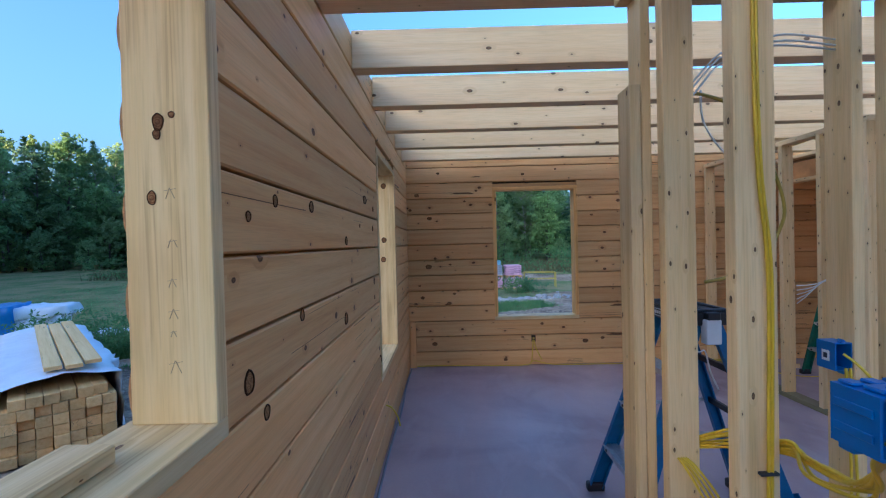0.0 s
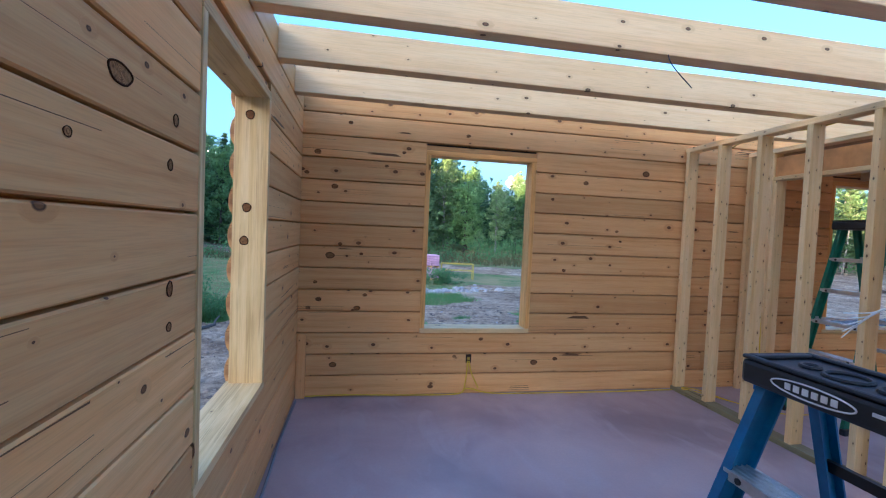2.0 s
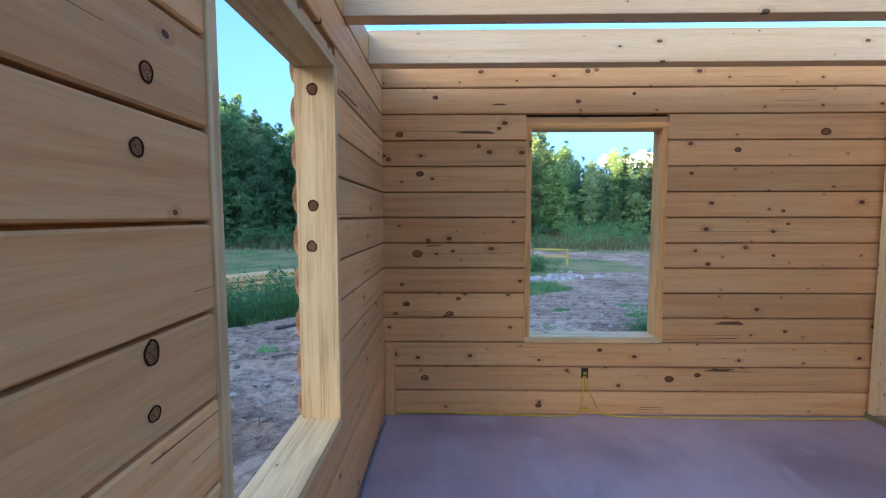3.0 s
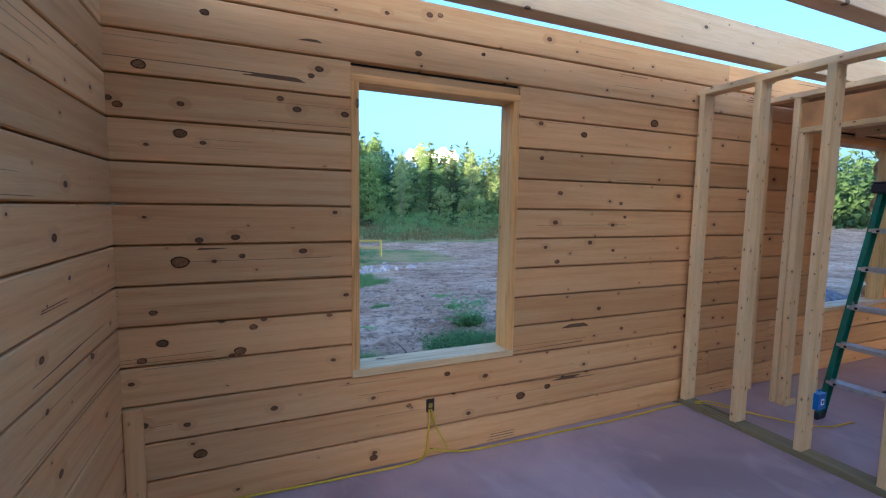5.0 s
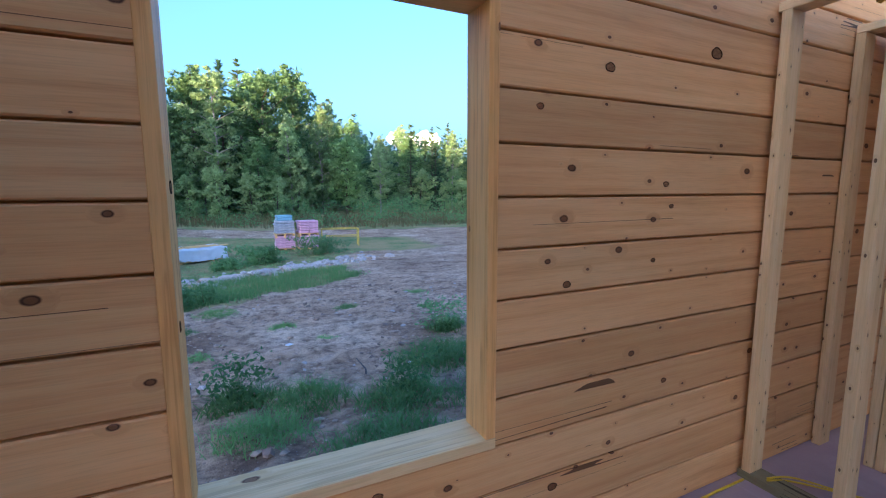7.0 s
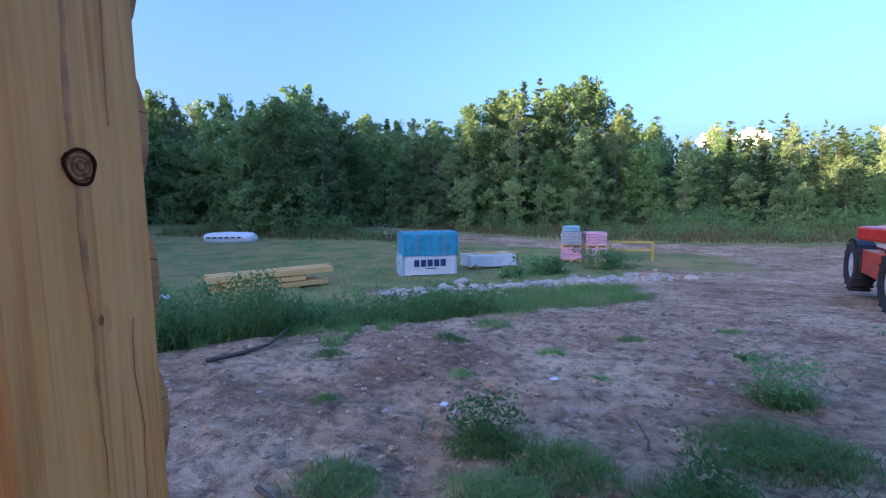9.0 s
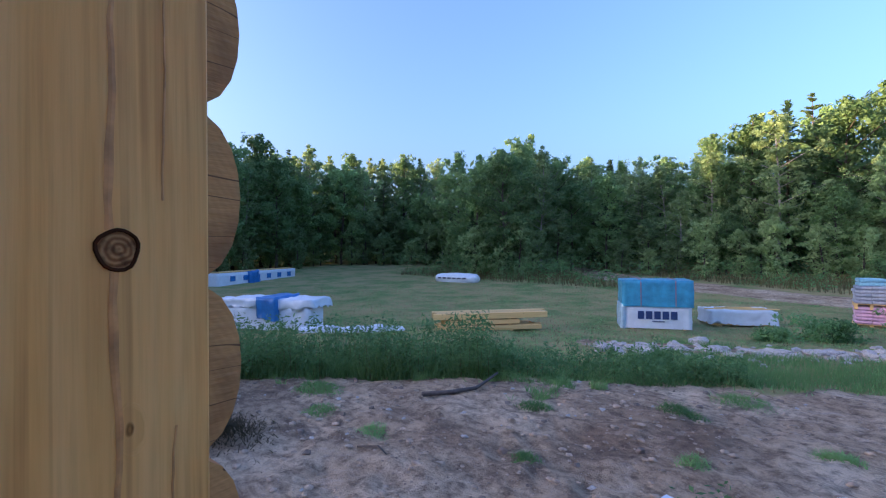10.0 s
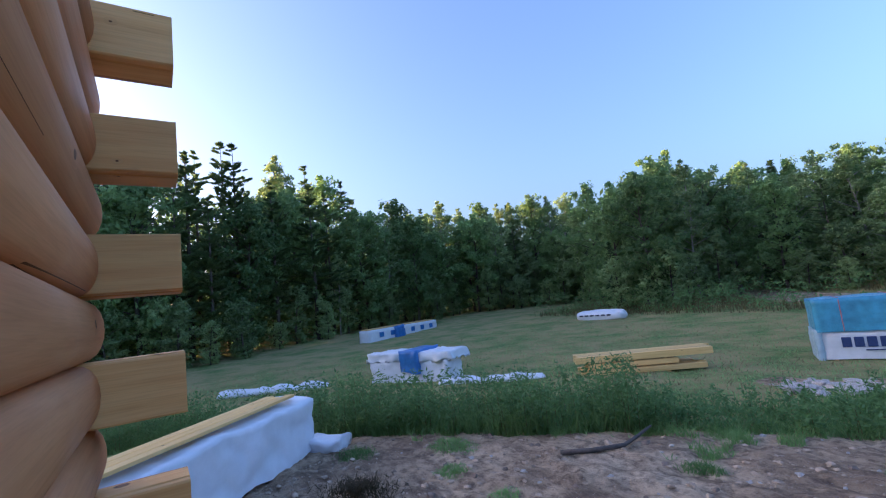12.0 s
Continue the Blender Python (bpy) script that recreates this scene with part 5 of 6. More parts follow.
KINDS = {
    "maple": [broadleaf(14, 3.9, 6600, 0.19, 0.10, BARK, LEAF_A, s) for s in (1, 2, 3, 14)],
    "birch": [broadleaf(14, 2.5, 4600, 0.15, 0.2, BIRCH, LEAF_B, s, 0.8) for s in (4, 5, 15)],
    "spruce": [conifer(13, 2.7, 7500, 0.26, LEAF_C, s) for s in (6, 7)],
    "pine": [conifer(17, 4.4, 7500, 0.34, LEAF_D, s, True) for s in (8, 9)],
    "sapling": [broadleaf(6.5, 2.0, 2600, 0.15, 0.03, BARK, LEAF_B, s, 0.8) for s in (10, 12)],
    "shade": [broadleaf(14, 3.4, 1100, 0.42, 0.12, BARK, LEAF_A, s, 0.6) for s in (21, 22)],
}
BASE_H = {"shade": 14.0, "maple": 14.0, "birch": 14.0, "spruce": 13.0, "pine": 17.0, "sapling": 6.5}
TREE_LABEL = {"maple": "leafy green broadleaf tree at the edge of the woods", "birch": "slim pale-barked birch with light green leaves",
              "spruce": "dark green spruce with drooping branches", "pine": "tall pine with layered open branches", "sapling": "young bushy tree in front of the woods"}
tree_n = [0]
surround = []


def plant(kind, x, y, h):
    variants = KINDS[kind]
    tm, cm = variants[tree_n[0] % len(variants)]
    tree_n[0] += 1
    k = h / BASE_H[kind]
    if kind == "shade":
        surround.append((tm, cm, pose(x, y, lay(x, y) - 0.1, 0, 0, rg.uniform(0, 360)) @ Matrix.Diagonal((k, k, k, 1))))
        return None
    t = tagged(new("tree"), TREE_LABEL[kind], "tree", "trees of the woods")
    wide = k ** 0.75 * rg.uniform(0.9, 1.15)
    t.matrix_basis = pose(x, y, lay(x, y) - 0.1, 0, 0, rg.uniform(0, 360)) @ Matrix.Diagonal((wide, wide, k, 1))
    for name, me in (("trunk", tm), ("crown", cm)):
        o = new(name, me)
        o.parent = t
    return t


# the wood's edge by bearing from the house, counter-clockwise from straight ahead: (degrees, metres, height); unseen
# past 104
EDGE = [(-62, 50, 11.2), (-43, 50, 10.7), (-31, 50, 11.0), (-24, 50, 11.9), (-17, 48, 10.4), (-10, 47, 15.2), (-4, 45, 17.9), (1, 44, 18.4), (5, 45, 16.2), (10, 45, 12.8), (15, 46, 13.0),
        (21, 48, 14.6), (25, 44, 14.6), (28.5, 41, 16.8), (32, 41, 15.7), (36, 42, 14.0), (39, 60, 16.2), (44, 62, 16.8), (52, 62, 17.4), (60, 56, 17.5), (69, 49, 19.5), (73, 46, 20.2),
        (80, 41, 20.8), (90, 38, 21.8), (105, 42, 19.0), (122, 46, 18.5), (150, 48, 17.5), (165, 48, 15.5), (205, 48, 15.5), (225, 50, 15.5), (265, 50, 15.5)]


def edge_at(b):
    for (a0, r0, h0), (a1, r1, h1) in zip(EDGE, EDGE[1:]):
        if a0 <= b <= a1:
            u = (b - a0) / (a1 - a0)
            return r0 + (r1 - r0) * u, h0 + (h1 - h0) * u
    return EDGE[-1][1:]


def spot(bearing, dist):
    return 1.0 - math.sin(radians(bearing)) * dist, 5.0 + math.cos(radians(bearing)) * dist


for row, (gap, off, k) in enumerate(((3.0, 0.0, 0.78), (3.0, 4.0, 0.95), (3.4, 8.5, 1.02), (3.6, 14.0, 1.05), (2.4, 19.0, 1.1))):
    bb = -60.0 + row * 0.7
    while bb < 262:
        r, h = edge_at(bb)
        if bb > 205 and row in (0, 2):
            bb += math.degrees(gap / r)
            continue
        if row == 4 and not 100 < bb < 205:
            bb += 4
            continue
        x, y = spot(bb, r + off + rg.uniform(-1.2, 1.2))
        pick = rg.random()
        if bb > 66:
            kind = "pine" if pick < 0.35 else "spruce" if pick < 0.45 else "maple" if pick < 0.9 else "birch"
        elif bb < -12:
            kind = "pine" if pick < 0.5 else "birch" if pick < 0.85 else "maple" if pick < 0.96 else "spruce"
        else:
            kind = "maple" if pick < 0.56 else "birch" if pick < 0.84 else "spruce" if pick < 0.92 else "pine"
        # past this bearing the trees are out of view, added as shadow casters
        if bb > 104:
            kind = "shade"
        hh = h * k * rg.uniform(0.78, 1.04) * (0.92 if kind in ("spruce", "pine") and bb < 66 else 1.0)
        if row == 0 and rg.random() < 0.3:
            hh *= 0.6
        plant(kind, x, y, hh)
        bb += math.degrees(gap * rg.uniform(0.75, 1.25) / r)
for depth, gap, big in ((2.6, 2.4, 1.0), (0.2, 2.6, 1.3)):
    bb = -58.0
    while bb < 100:
        r, h = edge_at(bb)
        if rg.random() < 0.85 and not 18 < bb < 22 and not (bb < -10 and rg.random() < 0.75):
            x, y = spot(bb, r - depth + rg.uniform(-1.2, 1.2))
            plant("sapling", x, y, rg.uniform(2.8, 6.2) * big * (1.2 if 40 < bb < 66 else 0.85))
        bb += math.degrees(gap * rg.uniform(0.8, 1.2) / r)

# unseen woods behind the house, added to keep the low sun off house and yard
vs, fs, mi, base = [], [], [], 0
for tm, cm, m in surround:
    for slot, me in enumerate((tm, cm)):
        co = np.empty(len(me.vertices) * 3)
        me.vertices.foreach_get("co", co)
        mm = np.array(m)
        vs.append(co.reshape(-1, 3) @ mm[:3, :3].T + mm[:3, 3])
        fs += [[base + i for i in pl.vertices] for pl in me.polygons]
        mi += [slot] * len(me.polygons)
        base += len(me.vertices)
wm = bpy.data.meshes.new("surrounding_woods")
wm.from_pydata(np.concatenate(vs).tolist(), [], fs)
wm.materials.append(BARK)
wm.materials.append(LEAF_A)
wm.polygons.foreach_set("material_index", mi)
tagged(new("surrounding_woods", wm), "unseen broadleaf woods added behind the house to shade the yard", "woods", kind="stuff")

# thick undergrowth under the wood's edge
c = []
for i in range(3000):
    bb = rg.uniform(-58, 97)
    r, h = edge_at(bb)
    x, y = spot(bb, r + rg.uniform(-0.5, 9))
    c.append((x, y, lay(x, y) + rg.uniform(0.1, 4.0)))
v, f = leafy("undergrowth", np.array(c), np.array([0.6, 0.6, 0.45]), 14, 0.16, LEAF_A)
tagged(new("undergrowth", mesh_np("undergrowth", v, f, LEAF_A)), "dense dark undergrowth between the trunks", "undergrowth", kind="stuff")
# far wooded ridge
c = []
for i in range(9000):
    bb = rg.uniform(-75, 100)
    r, h = edge_at(max(-60, bb))
    x, y = spot(bb, r + rg.uniform(18, 40))
    c.append((x, y, lay(x, y) + h * 0.78 * rg.random() ** 1.4))
v, f = leafy("far_woods", np.array(c), np.array([1.3, 1.3, 1.2]), 12, 0.5, LEAF_C)
tagged(new("far_woods", mesh_np("far_woods", v, f, LEAF_C)), "deep dark woods behind the edge trees", "woods", kind="stuff")

# small evening clouds low over the woods
CLOUD = plain("cloud_white", (0.9, 0.9, 0.92), 1.0, vary=0.03, scale=0.02, bump=0.0)
for bb, up, size in ((-21.0, 0.118, 30), (18.0, 0.135, 22), (-38.0, 0.11, 36), (-4.5, 0.115, 20)):
    bm = bmesh.new()
    rk = random.Random(int(bb * 10))
    for k in range(9):
        q = Vector((rk.gauss(0, 0.9), rk.gauss(0, 0.4), rk.uniform(-0.25, 0.22))) * size
        r = bmesh.ops.create_icosphere(bm, subdivisions=3, radius=size * rk.uniform(0.22, 0.5), matrix=Matrix.Translation(q))
        for v in r["verts"]:
            v.co += noise.noise_vector(v.co * (3.2 / size)) * size * 0.2
    cl = tagged(new("cloud", mesh_of("cloud", bm, CLOUD, True)), "small white evening cloud low over the woods", "cloud", "clouds", kind="stuff")
    x, y = spot(bb, 820)
    cl.matrix_basis = pose(x, y, 820 * up, 0, 0, bb)

# ---- the yard's things ----
TARP_W = plain("white_tarp", (0.72, 0.76, 0.82), 0.35, vary=0.06, scale=5, bump=0.25)
TARP_B = plain("blue_tarp", (0.02, 0.17, 0.46), 0.4, vary=0.2, scale=5, bump=0.25)
WRAP_B = plain("blue_wrap", (0.05, 0.32, 0.50), 0.3, vary=0.25, scale=4, bump=0.3)
WRAP_W = plain("white_wrap", (0.70, 0.74, 0.80), 0.4, vary=0.08, scale=4, bump=0.2)
PINK = plain("pink_bag", (0.62, 0.36, 0.48), 0.45, vary=0.15, scale=8)
STONE = plain("field_stone", (0.44, 0.40, 0.365), 0.9, vary=0.4, scale=6, bump=0.5)
RED = plain("red_paint", (0.52, 0.025, 0.018), 0.3, vary=0.12, scale=3, bump=0.05)
RUBBER = plain("tyre_rubber", (0.018, 0.018, 0.02), 0.85, vary=0.3, scale=10, bump=0.3)
RIM = plain("rim_grey", (0.62, 0.63, 0.65), 0.5, 0.1, vary=0.2)
YPAINT = plain("yellow_paint", (0.62, 0.44, 0.06), 0.5, vary=0.15)
HAY = leaf_mat("old_hay", (0.05, 0.04, 0.02), (0.13, 0.10, 0.05))
WHITEBODY = plain("white_body", (0.72, 0.74, 0.78), 0.4, vary=0.05)
GLASS, nt, b = mat("tinted_glass", 0.05)
b.inputs["Base Color"].default_value = (0.02, 0.03, 0.035, 1)
b.inputs["IOR"].default_value = 1.5


def cloth(bm, lo, hi, nx, ny, nz, rough, seed, drop=0.0):
    """A box draped in sheeting: a subdivided shell with creases and a ragged lower hem."""
    r = random.Random(seed)
    def wob(v):
        k = noise.noise_vector(Vector(v) * 2.7 + Vector((seed, 0, 0))) * rough + noise.noise_vector(Vector(v) * 7.0 + Vector((0, seed, 0))) * rough * 0.5
        q = Vector(v) + k
        if v[2] <= lo[2] + 1e-6:
            q.z = lo[2] + drop * abs(noise.noise((v[0] * 2.1, v[1] * 2.1, seed)))
        return q
    def grid(f, nu, nv):
        g = [[bm.verts.new(wob(f(u / nu, w / nv))) for w in range(nv + 1)] for u in range(nu + 1)]
        for u in range(nu):
            for w in range(nv):
                bm.faces.new((g[u][w], g[u + 1][w], g[u + 1][w + 1], g[u][w + 1]))
    X0, Y0, Z0 = lo
    X1, Y1, Z1 = hi
    L = lambda a, c, u: a + (c - a) * u
    grid(lambda u, w: (L(X0, X1, u), Y0, L(Z0, Z1, w)), nx, nz)
    grid(lambda u, w: (L(X1, X0, u), Y1, L(Z0, Z1, w)), nx, nz)
    grid(lambda u, w: (X1, L(Y0, Y1, u), L(Z0, Z1, w)), ny, nz)
    grid(lambda u, w: (X0, L(Y1, Y0, u), L(Z0, Z1, w)), ny, nz)
    grid(lambda u, w: (L(X0, X1, u), L(Y0, Y1, w), Z1), nx, ny)
    bmesh.ops.remove_doubles(bm, verts=bm.verts, dist=0.001)
    return bm


def facing(p, q):
    """Turn in degrees of a thing whose local x runs from p to q."""
    return math.degrees(math.atan2(q[1] - p[1], q[0] - p[0]))


def block(parent, name, lo, hi, material, bevel=0.01, label=""):
    bm = bmesh.new()
    bm_box(bm, lo, hi, bevel, 2)
    return part(name, bm, material, parent, label)


# sheet pile wrapped in blue and white
ap, aq = (-3.95, 21.15), (-1.8, 22.1)
pk = thing("wrapped_sheet_pile", "pile of building sheets wrapped in blue and white plastic", "wrapped pile", (ap[0], ap[1], -1.46), facing(ap, aq))
bm = cloth(bmesh.new(), (0.10, 0.02, 0.06), (2.28, 1.2, 0.86), 14, 8, 6, 0.018, 3)
part("lower_wrap", bm, WRAP_W, pk, "white printed plastic wrap", True)
bm = cloth(bmesh.new(), (0.0, -0.03, 0.84), (2.33, 1.26, 1.78), 18, 9, 8, 0.03, 5)
part("upper_wrap", bm, WRAP_B, pk, "translucent blue plastic wrap", True)
bm = cloth(bmesh.new(), (-0.05, -0.02, 0.0), (0.12, 1.2, 0.9), 2, 8, 8, 0.05, 8)
part("loose_flap", bm, plain("pale_film", (0.42, 0.58, 0.68), 0.3, vary=0.15, scale=5, bump=0.3), pk, "pale torn plastic film", True)
for x in (0.62, 1.75):
    bm = bmesh.new()
    bm_box(bm, (x - 0.012, -0.075, 0.86), (x + 0.012, -0.06, 1.76))
    bm_box(bm, (x - 0.012, -0.06, 1.80), (x + 0.012, 1.28, 1.815))
    part("strap", bm, plain("red_strap", (0.6, 0.2, 0.2), 0.5), pk, "thin red packing strap")
# maker's mark as plain shapes: five letter-sized marks and a line
for i in range(5):
    block(pk, "print_mark", (0.52 + i * 0.27, -0.016, 0.40), (0.52 + i * 0.27 + 0.21, 0.004, 0.68), plain("navy_print", (0.02, 0.05, 0.16), 0.6) if i == 0 else MATS["navy_print"], 0.012)
block(pk, "print_line", (1.0, -0.016, 0.30), (1.4, 0.004, 0.335), MATS["navy_print"], 0.003)
for x in (0.3, 1.1, 2.0):
    block(pk, "bearer", (x, 0.05, -0.12), (x + 0.09, 1.18, 0.06), CREAM, 0.004, "timber bearer")

# low pile covered by a white sheet, planks on top
ap, aq = (-1.55, 23.7), (0.35, 24.75)
pl = thing("covered_lumber_pile", "low lumber pile under a white sheet with planks on top", "covered pile", (ap[0], ap[1], -1.46), facing(ap, aq))
bm = cloth(bmesh.new(), (-0.02, -0.09, 0.06), (2.2, 1.15, 0.60), 22, 9, 7, 0.07, 12, 0.42)
part("sheet", bm, TARP_W, pl, "white sheet with a ragged hem", True)
block(pl, "lumber", (0.05, 0.0, 0.05), (2.1, 1.05, 0.52), CREAM, 0.01)
for y, z, a, c in ((0.05, 0.63, -0.15, 2.35), (0.35, 0.63, 0.3, 2.0), (0.2, 0.667, 0.5, 1.5)):
    block(pl, "plank", (a, y, z), (c, y + 0.13, z + 0.035), CREAM, 0.004)
for x in (0.3, 1.6):
    block(pl, "bearer", (x, 0.0, -0.12), (x + 0.1, 1.1, 0.05), CREAM, 0.004)


def bag_stack(at, turn, rows, material, label):
    """A pallet of plump bags laid in courses."""
    st = thing("bag_pallet", label, "pallet of bags", at, turn, "pallets of bags")
    for k in range(5):
        block(st, "pallet_board", (0, 0.02 + k * 0.2, 0.08), (0.95, 0.14 + k * 0.2, 0.11), CREAM, 0.003)
    for x in (0.0, 0.42, 0.85):
        block(st, "pallet_block", (x, 0.02, -0.1), (x + 0.1, 0.95, 0.078), CREAM, 0.003)
    bm = bmesh.new()
    bm_box(bm, (0, 0, 0), (0.485, 0.95, 0.125), 0.045, 3)
    me = mesh_of("bag", bm, material, True)
    for k in range(rows):
        for j in range(2):
            o = new("bag", me)
            o.parent = st
            o.matrix_basis = pose(j * 0.475 + rg.uniform(-0.02, 0.02), rg.uniform(-0.03, 0.03), 0.112 + k * 0.128, 0, 0, rg.uniform(-1.5, 1.5))
    return st


GREYBAG = plain("grey_bag", (0.36, 0.37, 0.42), 0.45, vary=0.2, scale=8)
bag_stack((2.6, 27.0, -1.5), 0, 5, PINK, "pallet of stacked pink insulation bags on the grass")
bag_stack((3.75, 26.7, -1.5), 4, 5, PINK, "pallet of stacked pink insulation bags on the grass")
bag_stack((2.6, 27.0, -0.75), 0, 5, GREYBAG, "pallet of grey plastic bags on top of pink ones")
bag_stack((3.75, 26.7, -0.75), 4, 5, PINK, "pallet of pink insulation bags on top of others")
bl = thing("blue_bag_bundle", "bundle of pale blue bags on top of the pallets", "bags", (2.75, 27.15, 0.01), 8)
for i in range(2):
    block(bl, "bag", (0, 0, i * 0.14), (0.75, 0.6, i * 0.14 + 0.135), plain("sky_bag", (0.25, 0.5, 0.6), 0.4) if i == 0 else MATS["sky_bag"], 0.04)

# bushes before the pallets
for bx, by, bw, bh in ((3.9, 24.4, 0.9, 0.85), (4.9, 24.9, 0.8, 0.7), (1.3, 22.6, 0.8, 0.7), (2.0, 23.0, 0.5, 0.6), (0.4, 21.6, 0.5, 0.35)):
    c = np.array([(bx + rg.gauss(0, bw * 0.45), by + rg.gauss(0, bw * 0.35), lay(bx, by) + bh * rg.random()) for _ in range(60)])
    v, f = clumped(c, np.full(60, 0.2), 22, 0.05)
    tagged(new("bush", mesh_np("bush", v, f, LEAF_E)), "low green bush growing on the turf", "bush", "bushes by the pallets", kind="stuff")

# yellow steel frame
fr = thing("yellow_frame", "yellow steel trestle frame standing on the grass", "frame", (5.0, 27.6, -1.5), -8)
for x in (0.0, 1.95):
    for y in (0.0, 0.7):
        bm = bmesh.new()
        bm_tube(bm, [(x, y, 0), (x, y, 0.98)], 0.028, 8)
        part("leg", bm, YPAINT, fr)
for y in (0.0, 0.7):
    for z in (0.55, 0.96):
        bm = bmesh.new()
        bm_tube(bm, [(0, y, z), (1.95, y, z)], 0.024, 8)
        part("rail", bm, YPAINT, fr)
for x in (0.0, 0.65, 1.3, 1.95):
    bm = bmesh.new()
    bm_tube(bm, [(x, 0, 0.96), (x, 0.7, 0.96)], 0.022, 8)
    part("crossbar", bm, YPAINT, fr)

# sawn lumber on the grass
ap, aq = (-8.2, 15.7), (-5.55, 18.6)
lp = thing("lumber_stack", "open stack of fresh sawn planks lying on the grass", "lumber", (ap[0], ap[1], -1.27), facing(ap, aq))
ln = math.hypot(aq[0] - ap[0], aq[1] - ap[1])
for i in range(5):
    block(lp, "plank", (rg.uniform(-0.05, 0.1), 0.0 + i * 0.17, 0.42), (ln + rg.uniform(-0.15, 0.08), 0.15 + i * 0.17, 0.61), CREAM, 0.004)
for i in range(5):
    block(lp, "plank", (0.25 + rg.uniform(0, 0.2), 0.0 + i * 0.17, 0.24), (ln * 0.72 + rg.uniform(-0.1, 0.1), 0.15 + i * 0.17, 0.38), CREAM, 0.004)
for i in range(6):
    block(lp, "plank", (0.05 + rg.uniform(0, 0.3), -0.12 + i * 0.17, 0.06), (ln * 0.9 + rg.uniform(-0.3, 0.2), 0.03 + i * 0.17, 0.2), CREAM, 0.004)
for x in (0.5, 1.6, 2.5):
    block(lp, "bearer", (x, -0.1, -0.06), (x + 0.09, 0.9, 0.06), CREAM, 0.003)
    block(lp, "sticker", (x, 0.0, 0.2), (x + 0.04, 0.85, 0.24), CREAM, 0.002)
    block(lp, "sticker", (x, 0.0, 0.38), (x + 0.04, 0.85, 0.42), CREAM, 0.002)

# long printed wrapped bundle at the back of the field
ap, aq = (-33.3, 19.0), (-37.3, 27.9)
lb2 = thing("wrapped_log_bundle", "long log bundle in white printed wrap with a blue tarp corner", "wrapped bundle", (ap[0], ap[1], -1.2), facing(ap, aq))
ln = math.hypot(aq[0] - ap[0], aq[1] - ap[1])
bm = cloth(bmesh.new(), (0, -1.1, 0.05), (ln, 0.0, 1.0), 30, 4, 4, 0.03, 21)
part("wrap", bm, TARP_W, lb2, "white plastic wrap printed in blue", True)
block(lb2, "top_boards", (0.2, -1.0, 1.02), (ln - 0.3, -0.1, 1.1), CREAM, 0.01)
for i in range(6):
    block(lb2, "print_mark", (1.2 + i * 1.45, 0.02, 0.35), (1.75 + i * 1.45, 0.045, 0.75), TARP_B, 0.02)
    block(lb2, "print_mark", (1.2 + i * 1.45, -1.145, 0.35), (1.75 + i * 1.45, -1.12, 0.75), TARP_B, 0.02)
bm = cloth(bmesh.new(), (3.2, -1.35, 0.0), (4.3, -0.9, 1.06), 6, 4, 6, 0.12, 23, 0.1)
part("tarp_corner", bm, TARP_B, lb2, "blue tarp hanging down", True)
for x in (0.5, ln / 2, ln - 0.6):
    block(lb2, "bearer", (x, -1.1, -0.35), (x + 0.12, 0.0, 0.06), CREAM, 0.004)

# bag-like white bundle in the field
ap, aq = (-22.6, 32.6), (-18.9, 33.2)
wb = thing("white_bundle", "low bundle in white printed plastic lying in the field", "wrapped bundle", (ap[0], ap[1], -1.3), facing(ap, aq))
bm = bmesh.new()
bmesh.ops.create_icosphere(bm, subdivisions=4, radius=1.0)
for v in bm.verts:
    c = v.co.copy()
    v.co = Vector((1.9 + 1.95 * math.copysign(abs(c.x) ** 0.6, c.x), 0.6 + 0.75 * math.copysign(abs(c.y) ** 0.7, c.y), 0.4 + 0.44 * math.copysign(abs(c.z) ** 0.6, c.z))) + noise.noise_vector(c * 2.5) * 0.09
part("wrap", bm, TARP_W, wb, smooth=True)
for i in range(6):
    block(wb, "print_mark", (0.5 + i * 0.45, -0.2, 0.42), (0.78 + i * 0.45, -0.06, 0.52), DARKINK, 0.01)

# half-covered log bundle with a blue tarp over its middle
ap, aq = (-15.6, 12.3), (-12.3, 13.9)
hb = thing("covered_log_bundle", "log bundle under white plastic with a blue tarp across it", "covered pile", (ap[0], ap[1], -1.42), facing(ap, aq))
block(hb, "logs", (0.12, 0.06, 0.1), (3.5, 1.0, 0.78), WRAP_W, 0.03)
block(hb, "boards", (0.2, 0.0, 0.8), (3.6, 1.1, 0.88), CREAM, 0.008)
bm = cloth(bmesh.new(), (-0.12, -0.16, 0.74), (3.72, 1.2, 1.14), 24, 9, 5, 0.10, 31, 0.42)
part("sheet", bm, TARP_W, hb, "crumpled white plastic sheet", True)
bm = cloth(bmesh.new(), (1.55, -0.32, 0.35), (2.35, 1.25, 1.22), 8, 10, 7, 0.07, 33, 0.25)
part("tarp", bm, TARP_B, hb, "blue tarp hanging down the side", True)
bm = cloth(bmesh.new(), (0.0, -0.12, -0.05), (3.55, 0.12, 0.82), 20, 2, 7, 0.10, 35, 0.05)
part("side_sheet", bm, TARP_W, hb, "wrinkled white plastic side", True)
for x in (0.5, 2.8):
    block(hb, "bearer", (x, 0.0, -0.2), (x + 0.12, 1.1, 0.1), CREAM, 0.004)


